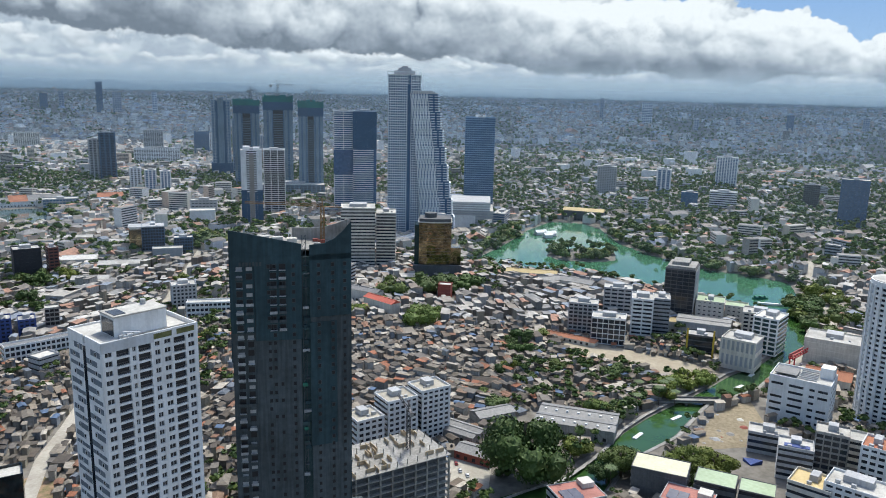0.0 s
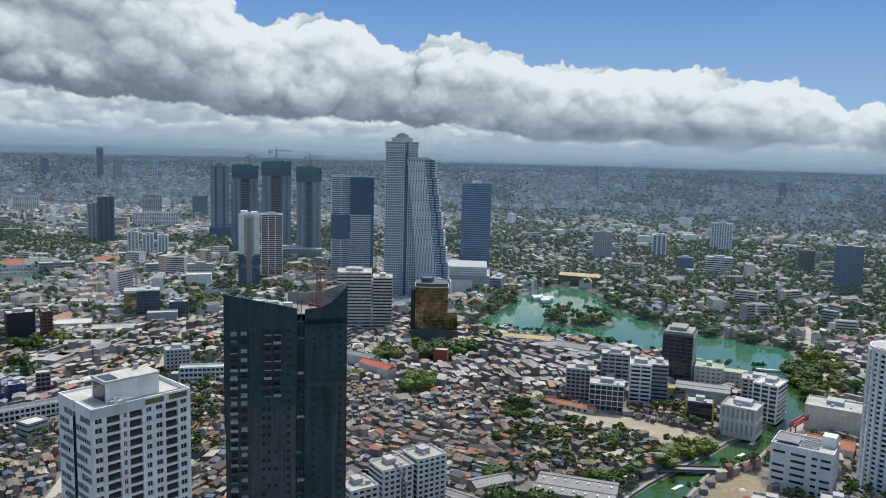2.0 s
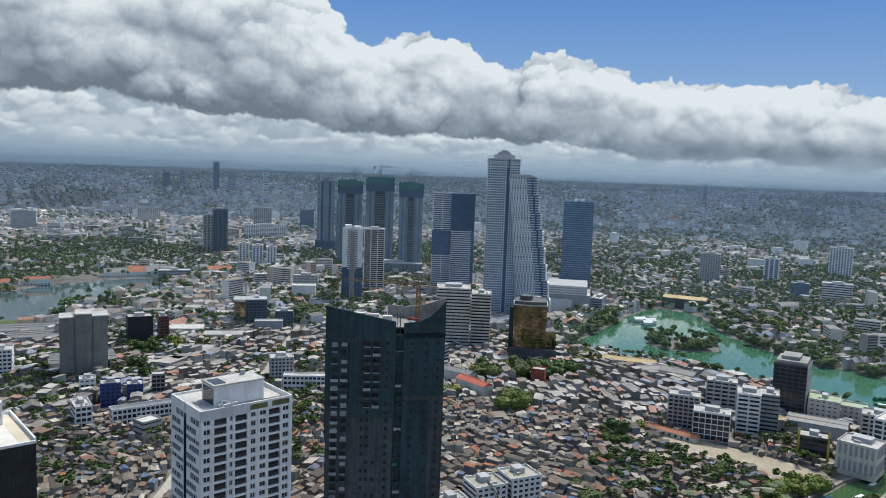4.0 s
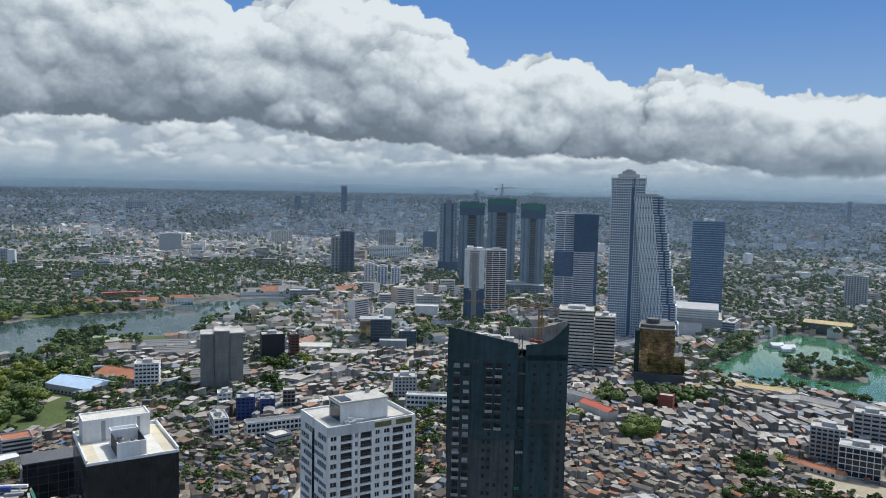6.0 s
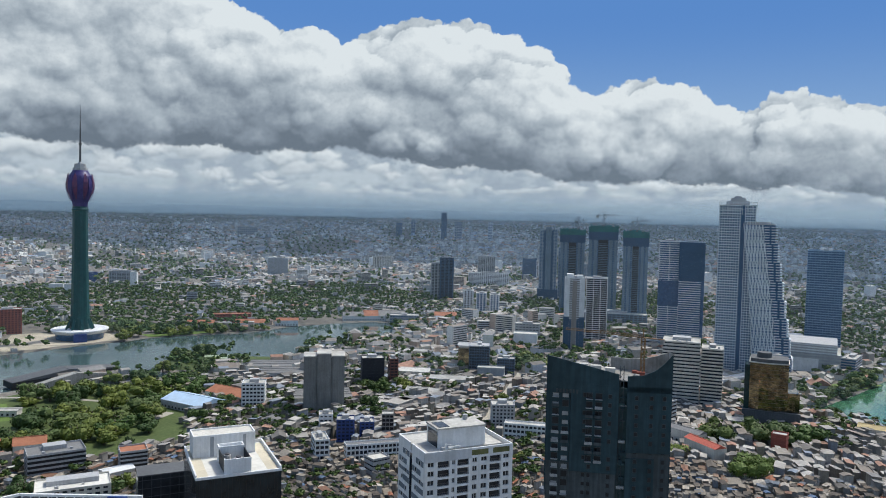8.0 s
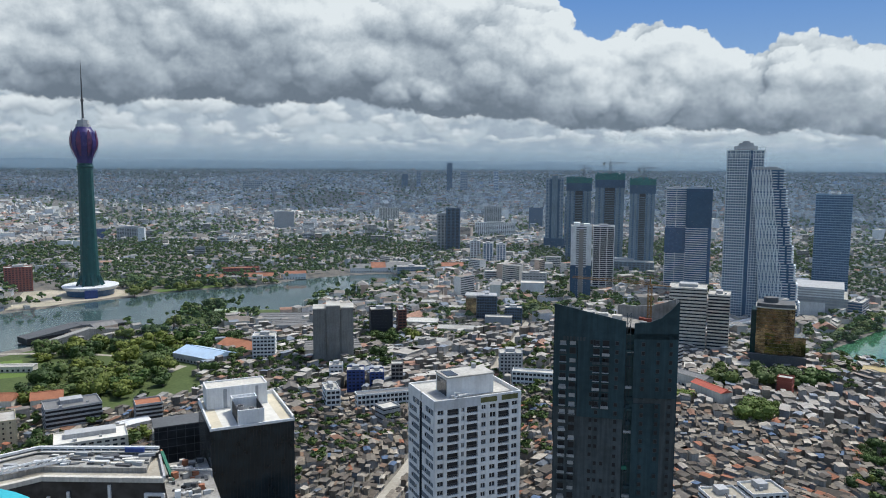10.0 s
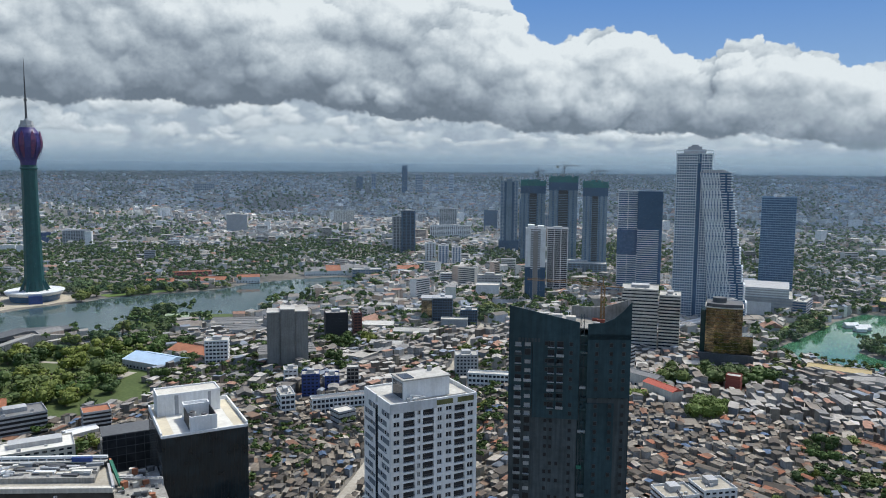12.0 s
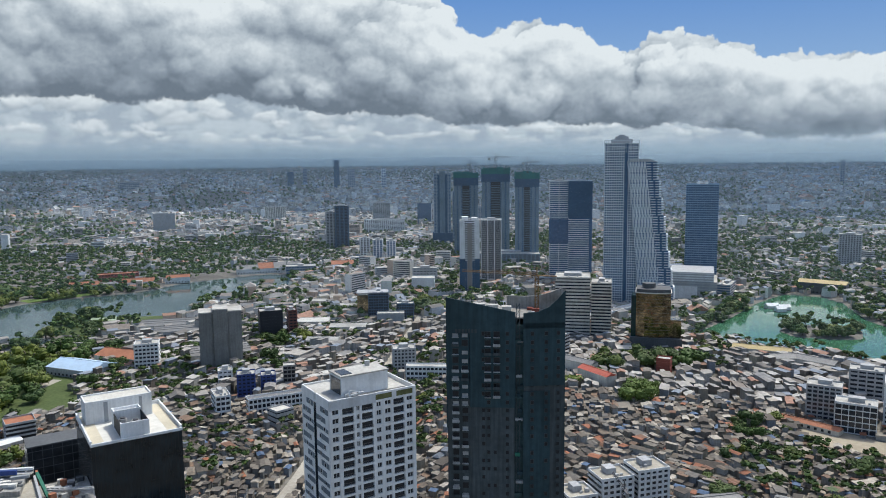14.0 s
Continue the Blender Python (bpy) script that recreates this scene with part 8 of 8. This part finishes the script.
for u_ in (2, 22, 38):
    part("leg", Shape().box(u_, -2.4, 0, u_ + 0.8, -1.6, 6 + u_ * 0.17).box(u_, 1.6, 0, u_ + 0.8, 2.4, 6 + u_ * 0.17).box(u_, -2.4, 4.5, u_ + 0.8, 2.4, 5.2), REDSTEEL, truss_)

TYRE = surface("black_rubber", (0.015, 0.015, 0.015), (0.03, 0.03, 0.03), 0.2, 0.9, bump=0.0)
CARPAINT = [surface(n_, a_, b_, 2.0, 0.35, bump=0.0, stain=0.2) for n_, a_, b_ in (("white_car_paint", (0.7, 0.7, 0.7), (0.78, 0.78, 0.78)), ("grey_car_paint", (0.2, 0.21, 0.22), (0.26, 0.27, 0.28)), ("dark_red_car_paint", (0.25, 0.03, 0.03), (0.3, 0.04, 0.04)))]


def car(x, y, yaw, k):
    """A small saloon car: body, glazed cabin with its roof, four wheels."""
    ob = thing("car", x, y, yaw, ("white", "dark grey", "dark red")[k] + " small car parked on the street", "car", z=0.13)
    side = [(-2.1, 0.35), (2.0, 0.35), (2.1, 0.7), (1.2, 0.92), (-1.9, 0.95), (-2.1, 0.75)]
    body = Shape()
    body.v = [(u, -0.85, z) for u, z in side] + [(u, 0.85, z) for u, z in side]
    body.f = [(0, 1, 2, 3, 4, 5), (11, 10, 9, 8, 7, 6)] + [(i + 6, (i + 1) % 6 + 6, (i + 1) % 6, i) for i in range(6)]
    body.s = [0] * 8
    part("body", body, CARPAINT[k], ob)
    part("cabin", Shape().prism([(-1.5, -0.75), (0.9, -0.75), (0.9, 0.75), (-1.5, 0.75)], 0.93, 1.38), GLASS, ob)
    part("roof", Shape().box(-1.2, -0.7, 1.38, 0.4, 0.7, 1.46), CARPAINT[k], ob)
    for u in (-1.3, 1.25):
        for v in (-0.8, 0.62):
            wheel = Shape()
            wheel.v = [(u + 0.32 * math.cos(math.pi * i / 4), v + w, 0.32 + 0.32 * math.sin(math.pi * i / 4)) for w in (0, 0.18) for i in range(8)]
            wheel.f = [tuple(range(8)), tuple(range(15, 7, -1))] + [(i, (i + 1) % 8, (i + 1) % 8 + 8, i + 8) for i in range(8)]
            wheel.s = [0] * 10
            part("wheel", wheel, TYRE, ob)


for x_, y_, yaw_, k_ in ((12, 384, 100, 0), (16, 379, 100, 0), (20, 373, 105, 1), (10, 392, 100, 2), (257, 478, 20, 0), (261, 480, 20, 0), (265, 482, 22, 1), (283, 566, 50, 0), (330, 624, 52, 1), (356, 668, 66, 0), (368, 690, 66, 2), (300, 584, 48, 0), (398, 762, 72, 0), (410, 800, 75, 1)):
    car(x_, y_, yaw_, k_)

# ---- houses ----
def leafy(px, py):
    """The garden suburbs beyond the green lake and the groves round the observation tower carry more trees."""
    d = np.hypot(px, py)
    return 0.2 * np.clip((px + 100) / 400, 0, 1) * (d > 1100) * (d < 3000) + 0.26 * np.clip((-px - 760) / 150, 0, 1) * (d > 960) * (d < 1900)


rng = np.random.RandomState(11)
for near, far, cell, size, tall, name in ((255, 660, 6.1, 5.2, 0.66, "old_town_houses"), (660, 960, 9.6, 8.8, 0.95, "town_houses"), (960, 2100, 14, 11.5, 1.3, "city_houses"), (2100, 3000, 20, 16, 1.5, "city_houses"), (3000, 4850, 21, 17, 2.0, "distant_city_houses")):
    px, py = scatter(rng, near, far, cell)
    keep = clear_of_all(px, py, 9)
    if near > 600:
        keep &= lump(px, py, 110 if near < 2000 else 260, 21) * 0.55 + lump(px, py, 45 if near < 2000 else 90, 22) * 0.25 + rng.rand(len(px)) * 0.2 < (0.72 if near < 900 else 0.57 if near < 2000 else 0.55 if near < 2500 else 0.58) - 0.6 * leafy(px, py)
    px, py = px[keep], py[keep]
    if near < 300:
        w, d, h, yaw, pitch, ix, iy, tilt = house_numbers(rng, px, py, size, tall)
        dist = np.hypot(px, py)
        ang = np.degrees(np.arctan2(px, py))
        own = np.where((dist > 380) & (ang > -46) & (ang < 12))[0]
        own = own[np.argsort(dist[own])][:270]
        rest = np.ones(len(px), dtype=bool)
        rest[own] = False
        for i in own:
            v, f, k = house_arrays(np.zeros(1), np.zeros(1), w[i:i + 1], d[i:i + 1], h[i:i + 1] + abs(tilt[i]), np.zeros(1), pitch[i:i + 1], (ix[i:i + 1], iy[i:i + 1]), 0.5, tilt[i:i + 1])
            flat = iy[i] > 0.5
            ob = thing("house", float(px[i]), float(py[i]), math.degrees(yaw[i]), "crowded old house with a %s sheet roof" % ("flat" if flat else "pitched"), "house", "old town houses")
            part("wall_block", fast_mesh("wall_block", v[:8], f[:4], [OWNWALL]), OWNWALL, ob)
            part("roof", fast_mesh("roof", v[8:], f[4:] - 8, [OWNROOF]), OWNROOF, ob)
        px, py = px[rest], py[rest]
        v, f, k = house_arrays(px, py, w[rest], d[rest], h[rest] + np.abs(tilt[rest]), yaw[rest], pitch[rest], (ix[rest], iy[rest]), 0.5, tilt[rest])
    else:
        shrink = np.hypot(px, py) / seen_distance(np.hypot(px, py))
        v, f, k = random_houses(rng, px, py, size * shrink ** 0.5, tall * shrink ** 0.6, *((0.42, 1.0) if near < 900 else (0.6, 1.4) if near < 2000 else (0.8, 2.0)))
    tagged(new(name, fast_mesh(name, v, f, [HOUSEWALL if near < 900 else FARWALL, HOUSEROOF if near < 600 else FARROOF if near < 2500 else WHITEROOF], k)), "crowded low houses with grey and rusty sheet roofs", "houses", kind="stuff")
for near, far, cell, r0, r1, quads, leaf, thr, name, lobes, sides in ((330, 960, 11.5, 2.8, 6.8, 40, 0.15, 0.54, "old_town_trees", 3, 5), (960, 2100, 12.8, 5.4, 11, 6, 0.28, 0.46, "city_trees", 1, 4),
                                                                       (2100, 4850, 29, 8, 15, 2, 0.4, 0.5, "distant_trees", 1, 4)):
    px, py = scatter(rng, near, far, cell)
    broad = lump(px, py, 110, 21) if near < 2000 else lump(px, py, 260, 21)
    wet = wetness(px, py)
    shore = (wet < -3) & (wet > -18) & (rng.rand(len(px)) < 0.9) & (near < 2000) & ~((px < -590) & (py < 900))
    keep = clear_of_all(px, py, 3, near < 900) & (shore | (broad * 0.55 + lump(px, py, 60, 33) * 0.27 + rng.rand(len(px)) * 0.18 > thr + (0.03 - 0.07 * (np.hypot(px, py) > 620) if near < 900 else -0.03) - leafy(px, py)))
    px, py = px[keep], py[keep]
    r = rng.uniform(r0, r1, len(px)) * (np.hypot(px, py) / seen_distance(np.hypot(px, py))) ** 0.55
    far_trees(name, "scattered dark green broadleaf trees between houses", px, py, r, r * rng.uniform(1.5, 1.9, len(px)), rng, quads, leaf, lobes, sides, LEAF if near < 900 else HAZELEAF)
# larger pale blocks scattered through the far country
px, py = scatter(rng, 1900, 4800, 105)
keep = (lump(px, py, 260, 21) * 0.6 + rng.rand(len(px)) * 0.4 < 0.55)
px, py = px[keep], py[keep]
n = len(px)
far_scale = np.hypot(px, py) / seen_distance(np.hypot(px, py))
v, f, k = house_arrays(px, py, rng.uniform(16, 44, n) * far_scale ** 0.5, rng.uniform(12, 20, n), rng.choice([8, 12, 18, 26, 40], n, p=[0.35, 0.3, 0.2, 0.1, 0.05]) * far_scale, rng.uniform(0, 3.1, n), np.full(n, 0.4), (np.ones(n), np.ones(n)), 0.2)
tagged(new("distant_blocks", fast_mesh("distant_blocks", v, f, [WHITE, ROOFTOP], k)), "pale apartment blocks scattered through the far city", "buildings", kind="stuff")


def banded_blocks(px, py, w, d, h, yaw, storey=3.4):
    """Flat-roofed blocks, each with a dark window band for every storey and a parapet."""
    groups = []
    n = np.maximum(2, (h / storey).astype(int))
    z0 = rise(np.hypot(px, py))
    for i in range(int(n.max()) + 1):
        m = n >= i
        c, s = np.cos(yaw[m])[:, None], np.sin(yaw[m])[:, None]
        # slot 0: the wall up to the parapet; slot 1: a band of windows standing a hand's width proud
        grow = 0.0 if i == 0 else 0.16
        lo = z0[m] - 1.5 if i == 0 else z0[m] + (i - 0.62) * h[m] / n[m]
        hi = z0[m] + h[m] + 0.8 if i == 0 else lo + 0.42 * h[m] / n[m]
        u = np.stack([-1, 1, 1, -1], 0)[None] * (w[m] / 2 * (1 if i == 0 else 0.94))[:, None]
        v = np.stack([-1, -1, 1, 1], 0)[None] * (d[m] / 2 + grow)[:, None]
        plan = np.stack([px[m][:, None] + u * c - v * s, py[m][:, None] + u * s + v * c], 2)
        ring = [np.concatenate([plan, np.repeat(z[:, None, None], 4, 1)], 2) for z in (lo, hi)]
        groups.append((np.concatenate(ring, 1), 0 if i == 0 else 1))
    one = np.array([[0, 1, 5, 4], [1, 2, 6, 5], [2, 3, 7, 6], [3, 0, 4, 7], [4, 5, 6, 7]])
    verts, faces, slots, k = [], [], [], 0
    for v, slot in groups:
        verts.append(v.reshape(-1, 3))
        faces.append((one[None] + k + 8 * np.arange(len(v))[:, None, None]).reshape(-1, 4))
        slots.append(np.tile([slot] * 4 + [2 if slot == 0 else 1], len(v)))
        k += 8 * len(v)
    return np.concatenate(verts), np.concatenate(faces), np.concatenate(slots)


px, py = scatter(rng, 980, 3300, 58)
keep = clear_of_all(px, py, 16) & (lump(px, py, 110, 21) * 0.5 + rng.rand(len(px)) * 0.5 < 0.5 - leafy(px, py))
px, py = px[keep], py[keep]
n = len(px)
v, f, k = banded_blocks(px, py, rng.uniform(13, 34, n), rng.uniform(11, 18, n), rng.choice([7, 10, 14, 18, 24, 34], n, p=[0.2, 0.28, 0.24, 0.15, 0.09, 0.04]), rng.choice([0.2, 0.5, 0.9, 1.4, 2.0, 2.7], n) + rng.normal(0, 0.15, n))
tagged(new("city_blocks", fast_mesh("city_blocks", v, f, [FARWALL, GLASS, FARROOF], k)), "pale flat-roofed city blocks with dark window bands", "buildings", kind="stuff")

# black and blue water tanks on the old town's roofs
TANK = surface("black_plastic_tank", (0.02, 0.02, 0.022), (0.05, 0.05, 0.055), 0.6, 0.5, bump=0.0, tints=[(1, 1, 1), (1, 1, 1), (1.2, 3.0, 7.0), (6, 6, 6)], by="object")
tank_mesh = Shape().cyl(0, 0, 0, 1.5, 0.75, 0.75, 10).cyl(0, 0, 1.5, 1.85, 0.75, 0.25, 10).mesh("tank", TANK)
rngt = random.Random(31)
roofs = [ob for ob in bpy.data.objects if ob.parent is None and ob.name.split(".")[0] == "house" and "flat" in ob["label"]]
for ob in rngt.sample(roofs, min(46, len(roofs))):
    top_z = max(c[2] for c in ob.children[1].bound_box) - 0.05
    tank = new("water_tank", tank_mesh)
    tank.location = (ob.location.x + rngt.uniform(-0.5, 0.5), ob.location.y + rngt.uniform(-0.5, 0.5), top_z)
    tagged(tank, "round plastic water tank on a flat house roof", "water tank", "roof water tanks")
